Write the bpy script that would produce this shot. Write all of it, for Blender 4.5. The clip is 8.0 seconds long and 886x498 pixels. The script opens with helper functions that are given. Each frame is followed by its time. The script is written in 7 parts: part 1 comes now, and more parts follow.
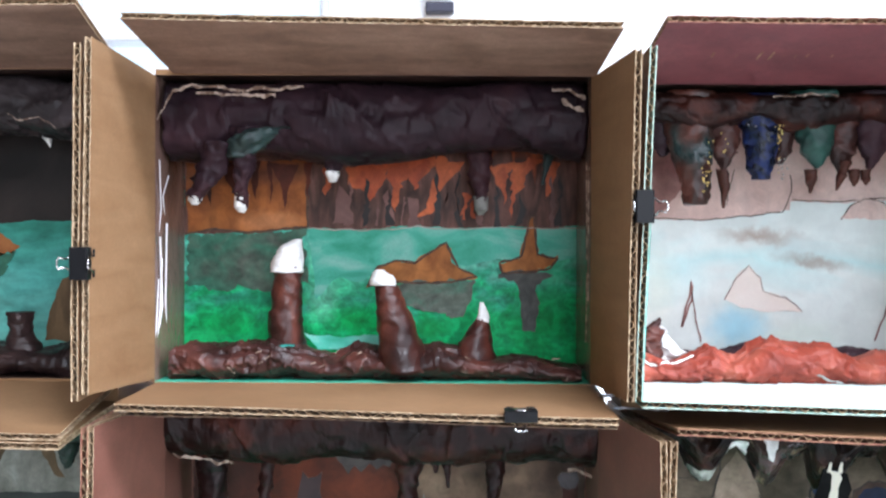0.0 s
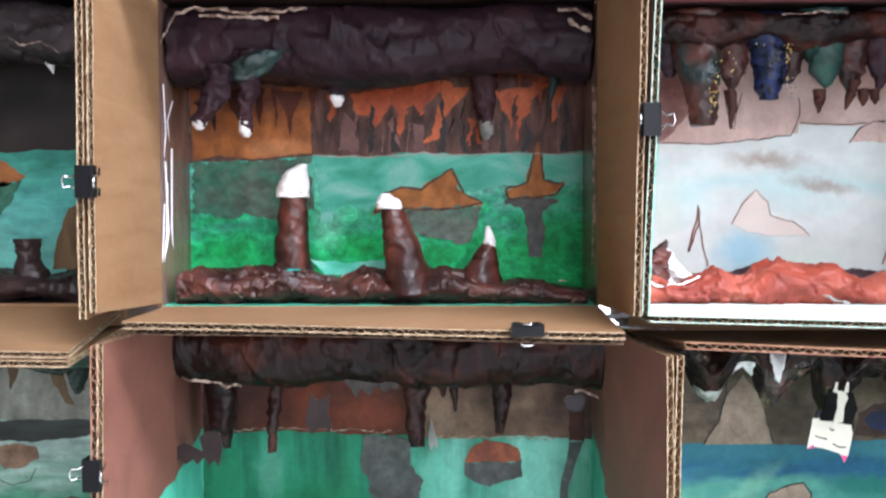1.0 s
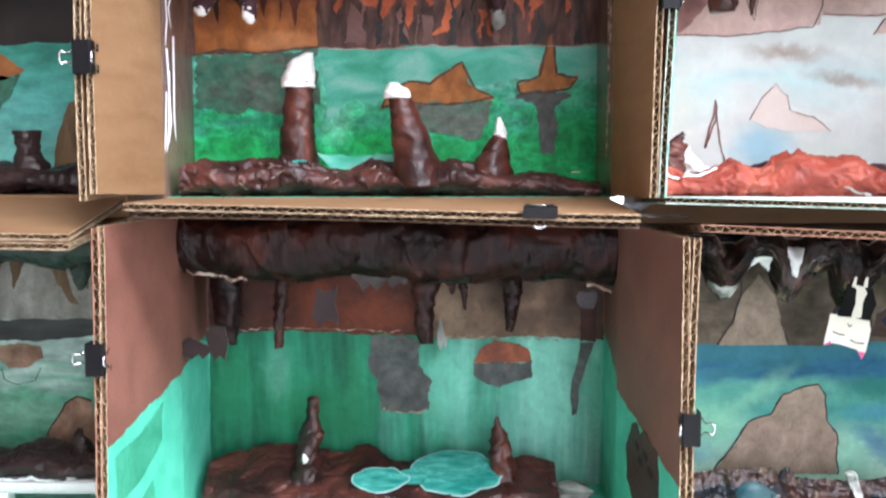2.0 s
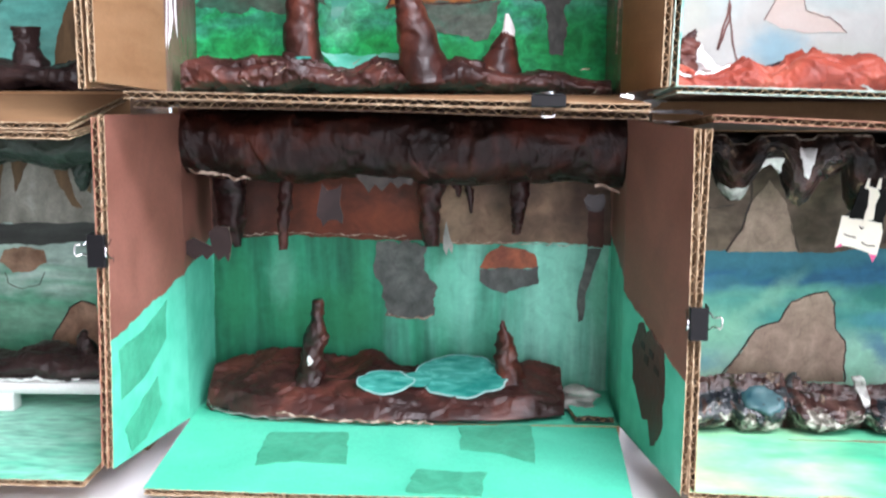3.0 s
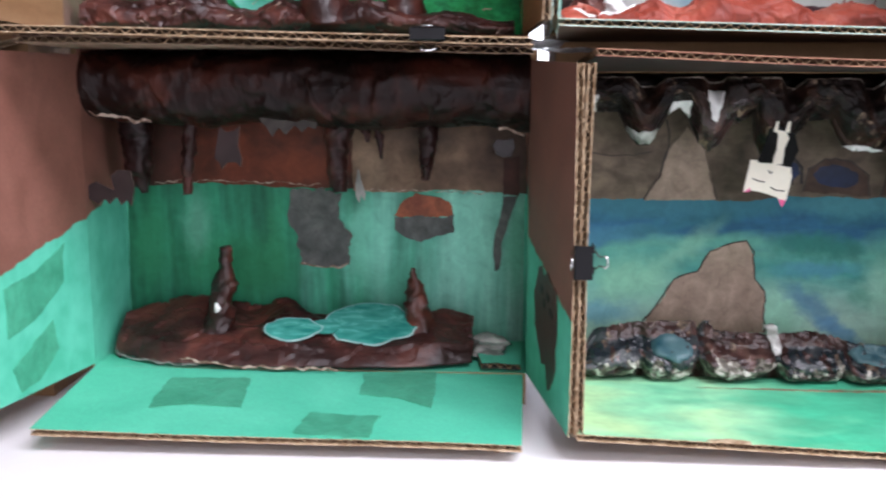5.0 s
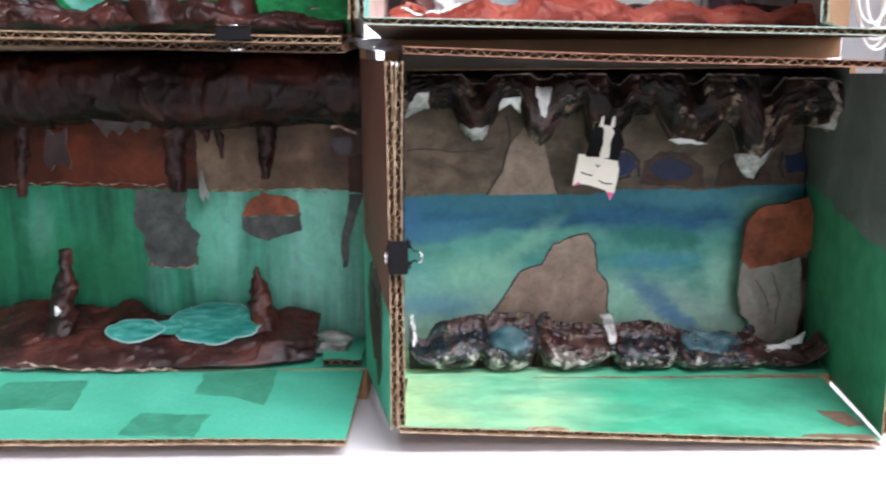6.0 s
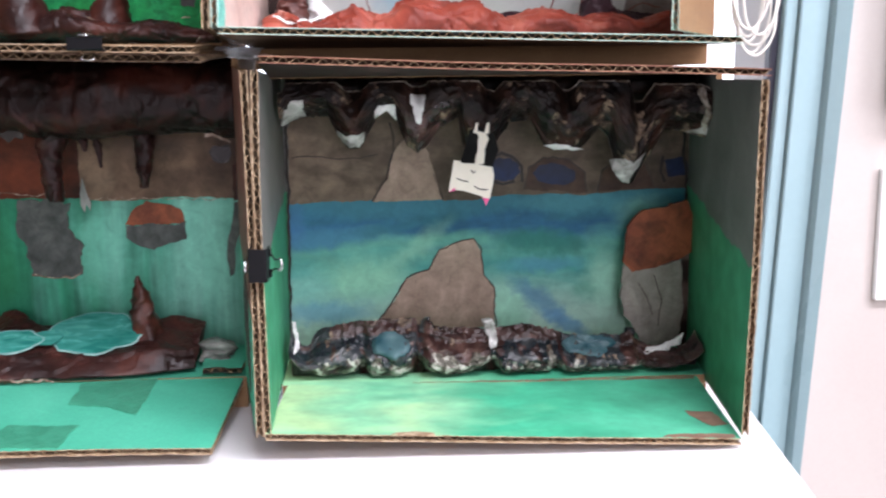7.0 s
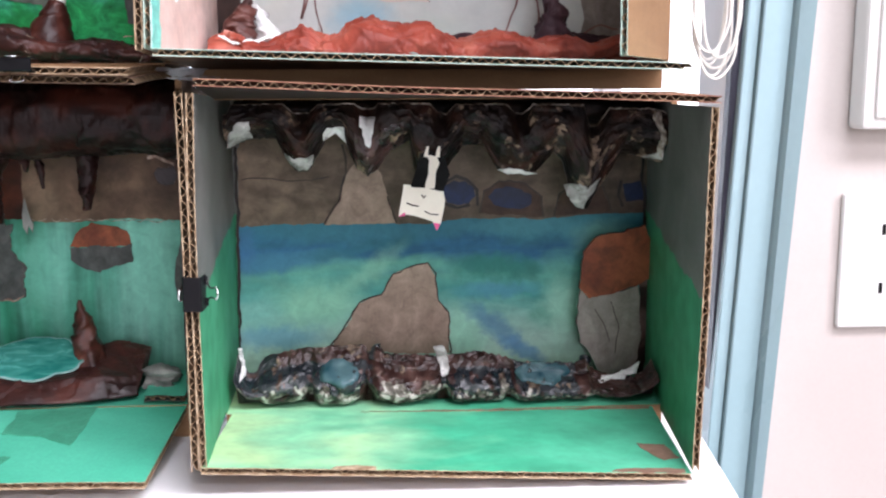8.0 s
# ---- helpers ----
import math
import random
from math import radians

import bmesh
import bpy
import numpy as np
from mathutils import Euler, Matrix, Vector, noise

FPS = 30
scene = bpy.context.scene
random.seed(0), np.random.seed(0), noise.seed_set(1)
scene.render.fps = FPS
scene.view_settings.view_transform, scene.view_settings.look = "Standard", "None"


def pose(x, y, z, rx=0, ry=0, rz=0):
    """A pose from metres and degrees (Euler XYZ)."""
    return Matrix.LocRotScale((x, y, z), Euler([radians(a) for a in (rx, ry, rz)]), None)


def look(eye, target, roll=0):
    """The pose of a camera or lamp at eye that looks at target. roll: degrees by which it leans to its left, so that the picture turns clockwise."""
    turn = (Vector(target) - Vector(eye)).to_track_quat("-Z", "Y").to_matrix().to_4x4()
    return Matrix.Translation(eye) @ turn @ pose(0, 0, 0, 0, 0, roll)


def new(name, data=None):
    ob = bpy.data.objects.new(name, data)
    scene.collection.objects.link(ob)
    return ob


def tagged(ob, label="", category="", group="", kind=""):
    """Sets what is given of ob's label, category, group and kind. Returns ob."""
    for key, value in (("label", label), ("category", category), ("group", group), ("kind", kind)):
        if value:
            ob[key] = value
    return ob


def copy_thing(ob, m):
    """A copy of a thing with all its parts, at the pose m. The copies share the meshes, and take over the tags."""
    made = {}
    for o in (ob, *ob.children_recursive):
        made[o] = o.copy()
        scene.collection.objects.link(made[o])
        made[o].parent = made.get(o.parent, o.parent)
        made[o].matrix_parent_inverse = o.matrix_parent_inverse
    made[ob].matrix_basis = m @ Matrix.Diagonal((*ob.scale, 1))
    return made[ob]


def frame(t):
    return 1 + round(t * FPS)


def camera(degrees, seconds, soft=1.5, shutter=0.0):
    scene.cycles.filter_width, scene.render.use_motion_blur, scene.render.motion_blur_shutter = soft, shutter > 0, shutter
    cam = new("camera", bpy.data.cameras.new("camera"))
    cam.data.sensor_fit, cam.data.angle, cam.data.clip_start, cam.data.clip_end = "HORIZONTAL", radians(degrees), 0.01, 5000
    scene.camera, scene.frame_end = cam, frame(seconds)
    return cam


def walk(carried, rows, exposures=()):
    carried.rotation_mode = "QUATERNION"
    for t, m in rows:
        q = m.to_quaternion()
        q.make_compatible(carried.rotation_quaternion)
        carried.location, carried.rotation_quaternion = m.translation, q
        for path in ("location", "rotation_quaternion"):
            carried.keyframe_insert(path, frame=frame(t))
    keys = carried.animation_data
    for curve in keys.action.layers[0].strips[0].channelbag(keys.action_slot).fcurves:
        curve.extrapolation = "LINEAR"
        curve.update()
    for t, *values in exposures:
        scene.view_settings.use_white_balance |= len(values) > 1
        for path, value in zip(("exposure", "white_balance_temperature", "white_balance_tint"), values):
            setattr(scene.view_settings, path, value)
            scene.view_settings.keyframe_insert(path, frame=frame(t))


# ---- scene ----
cam = camera(48.2, 8.0, soft=2.2, shutter=0.5)
PATH = [
    (0, (0.0124, 0.0264, 1.1088), (-0.0181, 2.0263, 1.1040), 0.2),
    (0.5, (0.0155, 0.0264, 1.0958), (-0.0229, 2.0255, 1.0500), -0.2),
    (1, (0.0127, 0.0272, 1.0827), (-0.0308, 2.0241, 0.9960), -0.2),
    (1.5, (0.0116, 0.0335, 1.0644), (-0.0419, 2.0283, 0.9238), -0.0),
    (1.7, (0.0111, 0.0372, 1.0542), (-0.0455, 2.0305, 0.8946), -0.2),
    (2.8, (0.0107, 0.0477, 1.0187), (-0.0581, 2.0268, 0.7326), 0.3),
    (3, (0.0117, 0.0472, 1.0107), (-0.0615, 2.0230, 0.7068), 0.1),
    (3.5, (0.0134, 0.0516, 0.9995), (-0.0888, 2.0210, 0.6708), 0.5),
    (4, (0.0229, 0.0551, 0.9933), (-0.0905, 2.0223, 0.6508), 0.1),
    (4.2, (0.0330, 0.0546, 0.9894), (-0.0774, 2.0226, 0.6517), 0.1),
    (5.3, (0.1117, 0.0552, 0.9863), (0.0366, 2.0215, 0.6248), -0.0),
    (5.5, (0.1307, 0.0537, 0.9874), (0.0795, 2.0175, 0.6159), -0.3),
    (6, (0.1572, 0.0481, 0.9857), (0.1853, 2.0176, 0.6370), -0.4),
    (6.5, (0.1883, 0.0472, 0.9877), (0.2447, 2.0172, 0.6450), -0.7),
    (7, (0.2180, 0.0422, 0.9879), (0.3185, 2.0106, 0.6453), -0.7),
    (7.5, (0.2324, 0.0446, 0.9928), (0.3613, 2.0153, 0.6731), -0.5),
    (8, (0.2452, 0.0582, 0.9952), (0.3712, 2.0292, 0.6745), -0.2),
]
walk(cam, [(t, look(eye, target, roll)) for t, eye, target, roll in PATH], [(0, 0.47, 5900, 13), (0.5, 0.52, 5980, 16), (1.5, 0.65, 6100, 17), (3, 0.69, 6300, 20), (4, 0.31, 6330, 21), (5.5, 0.03, 6330, 24), (8, 0.07, 6400, 24)])

# ---- light ----
def area_lamp(name, eye, target, sx, sy, power, colour):
    data = bpy.data.lights.new(name, "AREA")
    data.shape, data.size, data.size_y, data.energy, data.color = "RECTANGLE", sx, sy, power, colour
    ob = new(name, data)
    ob.matrix_world = look(eye, target)
    return ob


world = bpy.data.worlds.new("world")
scene.world = world
world.use_nodes = True
sky = world.node_tree.nodes.new("ShaderNodeTexSky")
sky.sky_type, sky.sun_disc, sky.sun_elevation, sky.sun_rotation = "NISHITA", False, radians(40), radians(20)
world.node_tree.links.new(sky.outputs[0], world.node_tree.nodes["Background"].inputs[0])
world.node_tree.nodes["Background"].inputs[1].default_value = 0.1
COOL = (0.93, 0.965, 1.0)
area_lamp("ceiling_lamp_front", (0.75, -0.55, 2.66), (0.75, -0.55, 0), 1.2, 0.6, 58, COOL)
area_lamp("ceiling_lamp_side", (2.0, -0.5, 2.66), (2.0, -0.5, 0), 1.2, 0.6, 58, COOL)
area_lamp("ceiling_lamp_rear", (1.2, -2.3, 2.66), (1.2, -2.3, 0), 1.2, 0.6, 56, COOL)
# unseen key lamp for the light from the right; no window is built there
area_lamp("east_key_lamp", (2.95, -0.9, 1.6), (0.0, 0.6, 1.0), 2.0, 1.3, 68, (0.93, 0.97, 1.0))
# added frontal fill for the box interiors; the south wall has no window
area_lamp("south_fill_lamp", (0.7, -4.1, 1.45), (0.1, 0.8, 1.0), 2.2, 1.5, 66, (0.93, 0.97, 1.0))


# ---- materials ----
def material(name, colours, scale=30.0, stretch=(1, 1, 1), rough=0.6, bump=0.15, fine=400.0, metal=0.0, contrast=0.5, spec=0.3, grain=0.18, bumpscale=None, worn=None):
    """Two or three colours mixed by noise at a broad and a fine scale, with relief."""
    m = bpy.data.materials.new(name)
    m.use_nodes = True
    nt = m.node_tree
    n, link = nt.nodes, nt.links.new
    bsdf = n["Principled BSDF"]
    co = n.new("ShaderNodeTexCoord")
    mp = n.new("ShaderNodeMapping")
    mp.inputs["Scale"].default_value = stretch
    link(co.outputs["Object"], mp.inputs["Vector"])
    big = n.new("ShaderNodeTexNoise")
    big.inputs["Scale"].default_value, big.inputs["Detail"].default_value, big.inputs["Distortion"].default_value = scale, 6, 0.6
    link(mp.outputs[0], big.inputs["Vector"])
    ramp = n.new("ShaderNodeValToRGB")
    lo, hi = 0.5 - 0.32 * (1.1 - contrast), 0.5 + 0.32 * (1.1 - contrast)
    els = ramp.color_ramp.elements
    els[0].position, els[1].position = lo, hi
    els[0].color, els[1].color = (*colours[0], 1), (*colours[-1], 1)
    if len(colours) == 3:
        e = els.new(0.5)
        e.color = (*colours[1], 1)
    link(big.outputs[0], ramp.inputs[0])
    small = n.new("ShaderNodeTexNoise")
    small.inputs["Scale"].default_value, small.inputs["Detail"].default_value = fine, 4
    link(co.outputs["Object"], small.inputs["Vector"])
    mix = n.new("ShaderNodeMix")
    mix.data_type, mix.blend_type = "RGBA", "MULTIPLY"
    mix.inputs[0].default_value = grain
    spread = n.new("ShaderNodeMapRange")
    spread.inputs[1].default_value, spread.inputs[2].default_value = 0.3, 0.7
    spread.inputs[3].default_value, spread.inputs[4].default_value = 0.55, 1.3
    link(small.outputs[0], spread.inputs[0])
    link(ramp.outputs[0], mix.inputs[6])
    link(spread.outputs[0], mix.inputs[7])
    link(mix.outputs[2], bsdf.inputs["Base Color"])
    rr = n.new("ShaderNodeMapRange")
    rr.inputs[3].default_value, rr.inputs[4].default_value = max(0.05, rough - 0.12), min(1, rough + 0.12)
    link(big.outputs[0], rr.inputs[0])
    link(rr.outputs[0], bsdf.inputs["Roughness"])
    if worn:
        # paint rubbed thin along sharp folds
        geo = n.new("ShaderNodeNewGeometry")
        fold = n.new("ShaderNodeMapRange")
        fold.inputs[1].default_value, fold.inputs[2].default_value, fold.inputs[3].default_value, fold.inputs[4].default_value = 0.53, 0.62, 0.0, 1.0
        link(geo.outputs["Pointiness"], fold.inputs[0])
        patchy = n.new("ShaderNodeMapRange")
        patchy.inputs[1].default_value, patchy.inputs[2].default_value, patchy.inputs[3].default_value, patchy.inputs[4].default_value = 0.46, 0.62, 0.0, 0.85
        link(big.outputs[0], patchy.inputs[0])
        both = n.new("ShaderNodeMath")
        both.operation = "MULTIPLY"
        link(fold.outputs[0], both.inputs[0])
        link(patchy.outputs[0], both.inputs[1])
        rub = n.new("ShaderNodeMix")
        rub.data_type = "RGBA"
        rub.inputs[7].default_value = (*worn, 1)
        link(both.outputs[0], rub.inputs[0])
        link(mix.outputs[2], rub.inputs[6])
        link(rub.outputs[2], bsdf.inputs["Base Color"])
    bsdf.inputs["Metallic"].default_value = metal
    bsdf.inputs["Specular IOR Level"].default_value = spec
    if bump:
        b = n.new("ShaderNodeBump")
        b.inputs["Strength"].default_value, b.inputs["Distance"].default_value = bump, 0.001
        if bumpscale:
            w = n.new("ShaderNodeTexNoise")
            w.inputs["Scale"].default_value, w.inputs["Detail"].default_value, w.inputs["Roughness"].default_value, w.inputs["Distortion"].default_value = bumpscale * 1.3, 3.0, 0.5, 1.1
            bend = n.new("ShaderNodeMix")
            bend.data_type, bend.blend_type = "RGBA", "LINEAR_LIGHT"
            bend.inputs[0].default_value = 0.012
            link(co.outputs["Object"], bend.inputs[6])
            link(big.outputs["Color"], bend.inputs[7])
            link(bend.outputs[2], w.inputs["Vector"])
            b.inputs["Distance"].default_value = 0.0016
            link(w.outputs[0], b.inputs["Height"])
        else:
            link(small.outputs[0], b.inputs["Height"])
        link(b.outputs[0], bsdf.inputs["Normal"])
    return m


def split_material(name, upper, lower, height, slope=(0.0, 0.0), wobble=0.012, rough=0.55):
    """Painted card: one paint above a brushed border, another below it."""
    m = material(name, upper, 25, rough=rough, bump=0.1)
    nt = m.node_tree
    n, link = nt.nodes, nt.links.new
    bsdf = n["Principled BSDF"]
    src = bsdf.inputs["Base Color"].links[0].from_socket
    co = n.new("ShaderNodeTexCoord")
    sep = n.new("ShaderNodeSeparateXYZ")
    link(co.outputs["Object"], sep.inputs[0])
    wob = n.new("ShaderNodeTexNoise")
    wob.inputs["Scale"].default_value, wob.inputs["Detail"].default_value = 55, 6
    link(co.outputs["Object"], wob.inputs["Vector"])

    def maths(op, a, b):
        q = n.new("ShaderNodeMath")
        q.operation = op
        for i, v in enumerate((a, b)):
            if isinstance(v, (int, float)):
                q.inputs[i].default_value = v
            else:
                link(v, q.inputs[i])
        return q.outputs[0]

    edge = maths("ADD", maths("MULTIPLY", sep.outputs[1], slope[1]), maths("MULTIPLY", sep.outputs[0], slope[0]))
    edge = maths("ADD", maths("ADD", edge, height), maths("MULTIPLY", maths("SUBTRACT", wob.outputs[0], 0.5), wobble))
    fac = maths("MULTIPLY", maths("SUBTRACT", sep.outputs[2], edge), 900.0)
    clamp = n.new("ShaderNodeClamp")
    link(fac, clamp.inputs[0])
    tint = n.new("ShaderNodeValToRGB")
    tint.color_ramp.elements[0].color, tint.color_ramp.elements[1].color = (*lower[0], 1), (*lower[-1], 1)
    tint.color_ramp.elements[0].position, tint.color_ramp.elements[1].position = 0.35, 0.65
    link(wob.outputs[0], tint.inputs[0])
    mix = n.new("ShaderNodeMix")
    mix.data_type = "RGBA"
    link(clamp.outputs[0], mix.inputs[0])
    link(tint.outputs[0], mix.inputs[6])
    link(src, mix.inputs[7])
    link(mix.outputs[2], bsdf.inputs["Base Color"])
    return m


def wash(name, stops, lo, hi, axis=(0, 0, 1), stretch=(1, 1, 1), scale=20.0, spread=0.35, rough=0.6, detail=3.5, tones=(0.62, 1.3)):
    """Watercolour: pigments that run into one another along an axis, from lo to hi metres, broken up by noise."""
    m = bpy.data.materials.new(name)
    m.use_nodes = True
    n, link = m.node_tree.nodes, m.node_tree.links.new
    bsdf = n["Principled BSDF"]
    co = n.new("ShaderNodeTexCoord")
    dot = n.new("ShaderNodeVectorMath")
    dot.operation = "DOT_PRODUCT"
    dot.inputs[1].default_value = axis
    link(co.outputs["Object"], dot.inputs[0])
    rng = n.new("ShaderNodeMapRange")
    rng.clamp = False
    rng.inputs[1].default_value, rng.inputs[2].default_value = lo, hi
    link(dot.outputs["Value"], rng.inputs[0])
    mp = n.new("ShaderNodeMapping")
    mp.inputs["Scale"].default_value = stretch
    link(co.outputs["Object"], mp.inputs["Vector"])
    tex = n.new("ShaderNodeTexNoise")
    tex.inputs["Scale"].default_value, tex.inputs["Detail"].default_value, tex.inputs["Distortion"].default_value = scale, detail, 0.8
    link(mp.outputs[0], tex.inputs["Vector"])
    off = n.new("ShaderNodeMath")
    off.operation = "MULTIPLY_ADD"
    off.inputs[1].default_value, off.inputs[2].default_value = spread * 2.4, -spread * 1.2
    link(tex.outputs[0], off.inputs[0])
    add = n.new("ShaderNodeMath")
    link(rng.outputs[0], add.inputs[0])
    link(off.outputs[0], add.inputs[1])
    ramp = n.new("ShaderNodeValToRGB")
    els = ramp.color_ramp.elements
    while len(els) < len(stops):
        els.new(0.5)
    for e, (p, c) in zip(els, stops):
        e.position, e.color = p, (*c, 1)
    link(add.outputs[0], ramp.inputs[0])
    bloom = n.new("ShaderNodeTexNoise")
    bloom.inputs["Scale"].default_value, bloom.inputs["Detail"].default_value = scale * 3.2, 5
    link(mp.outputs[0], bloom.inputs["Vector"])
    tone = n.new("ShaderNodeMapRange")
    tone.inputs[1].default_value, tone.inputs[2].default_value, tone.inputs[3].default_value, tone.inputs[4].default_value = 0.3, 0.7, *tones
    link(bloom.outputs[0], tone.inputs[0])
    mix = n.new("ShaderNodeMix")
    mix.data_type, mix.blend_type = "RGBA", "MULTIPLY"
    mix.inputs[0].default_value = 0.8
    link(ramp.outputs[0], mix.inputs[6])
    link(tone.outputs[0], mix.inputs[7])
    link(mix.outputs[2], bsdf.inputs["Base Color"])
    bsdf.inputs["Roughness"].default_value = rough
    bsdf.inputs["Specular IOR Level"].default_value = 0.25
    b = n.new("ShaderNodeBump")
    b.inputs["Strength"].default_value, b.inputs["Distance"].default_value = 0.08, 0.001
    grain = n.new("ShaderNodeTexNoise")
    grain.inputs["Scale"].default_value = 500
    link(co.outputs["Object"], grain.inputs["Vector"])
    link(grain.outputs[0], b.inputs["Height"])
    link(b.outputs[0], bsdf.inputs["Normal"])
    return m


def brushed(m, marks, settle=0.6):
    """Wet brush marks laid into a wash: rows of x, z, half width, half height, turn, colour, strength and softness of the rim."""
    n, link = m.node_tree.nodes, m.node_tree.links.new
    bsdf = n["Principled BSDF"]
    co = n.new("ShaderNodeTexCoord")
    tex = n.new("ShaderNodeTexNoise")
    tex.inputs["Scale"].default_value, tex.inputs["Detail"].default_value, tex.inputs["Roughness"].default_value = 75, 5, 0.62
    link(co.outputs["Object"], tex.inputs["Vector"])
    bend = n.new("ShaderNodeMix")
    bend.data_type, bend.blend_type = "RGBA", "LINEAR_LIGHT"
    bend.inputs[0].default_value = 0.009
    link(co.outputs["Object"], bend.inputs[6])
    link(tex.outputs["Color"], bend.inputs[7])
    for x, z, rx, rz, turn, colour, strength, rim in marks:
        mp = n.new("ShaderNodeMapping")
        mp.vector_type = "TEXTURE"
        mp.inputs["Location"].default_value, mp.inputs["Rotation"].default_value = (x, 0.812, z), (0, -radians(turn), 0)
        mp.inputs["Scale"].default_value = (rx, 1.0, rz)
        link(bend.outputs[2], mp.inputs["Vector"])
        far = n.new("ShaderNodeVectorMath")
        far.operation = "LENGTH"
        link(mp.outputs[0], far.inputs[0])
        reach = n.new("ShaderNodeMapRange")
        reach.interpolation_type = "SMOOTHSTEP"
        reach.inputs[1].default_value, reach.inputs[2].default_value = 1 + rim * 0.6, 1 - rim
        reach.inputs[3].default_value, reach.inputs[4].default_value = 0.0, strength
        link(far.outputs["Value"], reach.inputs[0])
        mix = n.new("ShaderNodeMix")
        mix.data_type = "RGBA"
        mix.inputs[7].default_value = (*colour, 1)
        link(reach.outputs[0], mix.inputs[0])
        link(bsdf.inputs["Base Color"].links[0].from_socket, mix.inputs[6])
        link(mix.outputs[2], bsdf.inputs["Base Color"])
    # pigment settled in streaks and grains
    grain = n.new("ShaderNodeTexNoise")
    grain.inputs["Scale"].default_value, grain.inputs["Detail"].default_value, grain.inputs["Roughness"].default_value, grain.inputs["Distortion"].default_value = 85, 6, 0.66, 0.7
    link(co.outputs["Object"], grain.inputs["Vector"])
    tone = n.new("ShaderNodeMapRange")
    tone.inputs[1].default_value, tone.inputs[2].default_value, tone.inputs[3].default_value, tone.inputs[4].default_value = 0.3, 0.7, 0.52, 1.46
    link(grain.outputs[0], tone.inputs[0])
    mul = n.new("ShaderNodeMix")
    mul.data_type, mul.blend_type = "RGBA", "MULTIPLY"
    mul.inputs[0].default_value = settle
    link(bsdf.inputs["Base Color"].links[0].from_socket, mul.inputs[6])
    link(tone.outputs[0], mul.inputs[7])
    link(mul.outputs[2], bsdf.inputs["Base Color"])


def plain(name, colour, rough=0.5, metal=0.0, emit=0.0):
    m = bpy.data.materials.new(name)
    m.use_nodes = True
    b = m.node_tree.nodes["Principled BSDF"]
    b.inputs["Base Color"].default_value = (*colour, 1)
    b.inputs["Roughness"].default_value, b.inputs["Metallic"].default_value = rough, metal
    if emit:
        b.inputs["Emission Color"].default_value, b.inputs["Emission Strength"].default_value = (*colour, 1), emit
    return m


KRAFT = material("kraft_card", [(0.228, 0.124, 0.057), (0.290, 0.168, 0.083)], 14, (1, 1, 6), 0.75, 0.12, 700)
KRAFT_EDGE = material("kraft_cut_edge", [(0.32, 0.21, 0.12), (0.54, 0.41, 0.27)], 190, (1, 1, 1), 0.85, 0.2, 900, contrast=0.8)
FLUTE = material("fluted_card_core", [(0.19, 0.12, 0.065), (0.40, 0.28, 0.17)], 160, (1, 1, 1), 0.9, 0.2, 900, contrast=0.8)
MINT_EDGE = material("mint_painted_cut_edge", [(0.30, 0.45, 0.36), (0.62, 0.75, 0.66)], 150, (1, 1, 1), 0.8, 0.2, 900)
# brown cut edge with shade from the flap above mixed into its colour
DARK_EDGE = material("shaded_brown_cut_edge", [(0.10, 0.06, 0.045), (0.26, 0.18, 0.12)], 170, (1, 1, 1), 0.85, 0.2, 900, contrast=0.8)
RED_EDGE = material("maroon_painted_cut_edge", [(0.20, 0.07, 0.05), (0.45, 0.24, 0.15)], 150, (1, 1, 1), 0.8, 0.2, 900)
BROWN_KRAFT = material("brown_brushed_card", [(0.20, 0.118, 0.08), (0.30, 0.188, 0.132)], 16, (1, 3, 1), 0.7, 0.15, 500, contrast=0.7)
# kraft with the shade below a front flap put into its colour
SHADED_KRAFT = material("shade_darkened_kraft", [(0.085, 0.048, 0.028), (0.15, 0.09, 0.055)], 16, (1, 3, 1), 0.7, 0.15, 500, contrast=0.7)
MAROON = material("maroon_paint", [(0.13, 0.035, 0.04), (0.20, 0.06, 0.065)], 20, (1, 1, 4), 0.5, 0.12)
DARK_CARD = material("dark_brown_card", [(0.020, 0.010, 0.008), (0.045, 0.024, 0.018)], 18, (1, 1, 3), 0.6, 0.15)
MINT = material("mint_green_paint", [(0.052, 0.43, 0.275), (0.090, 0.54, 0.36)], 14, (1, 1, 1), 0.5, 0.08, 500)
PALE_MINT = wash("pale_mint_wash", [(0.0, (0.46, 0.70, 0.36)), (0.25, (0.26, 0.62, 0.36)), (0.6, (0.05, 0.44, 0.25)), (1.0, (0.08, 0.46, 0.28))], 0.13, 0.42, (1, 0, 0), (1, 1.3, 1), 14, 0.36, 0.55, detail=2.0, tones=(0.78, 1.2))
LIGHT_MINT = wash("light_mint_wash", [(0.0, (0.12, 0.50, 0.34)), (0.5, (0.30, 0.68, 0.52)), (1.0, (0.46, 0.80, 0.66))], 0.62, 0.80, (0, 1, 0), (1, 3, 1), 20, 0.5, 0.55)
ICE = material("ice_white_wash", [(0.55, 0.80, 0.74), (0.82, 0.88, 0.86)], 18, (1, 1, 1), 0.6, 0.08, 500)
TEAL_PATCH = material("green_tissue_patch", [(0.035, 0.25, 0.15), (0.065, 0.38, 0.24)], 60, (1, 1, 1), 0.35, 0.35, 300, bumpscale=120)
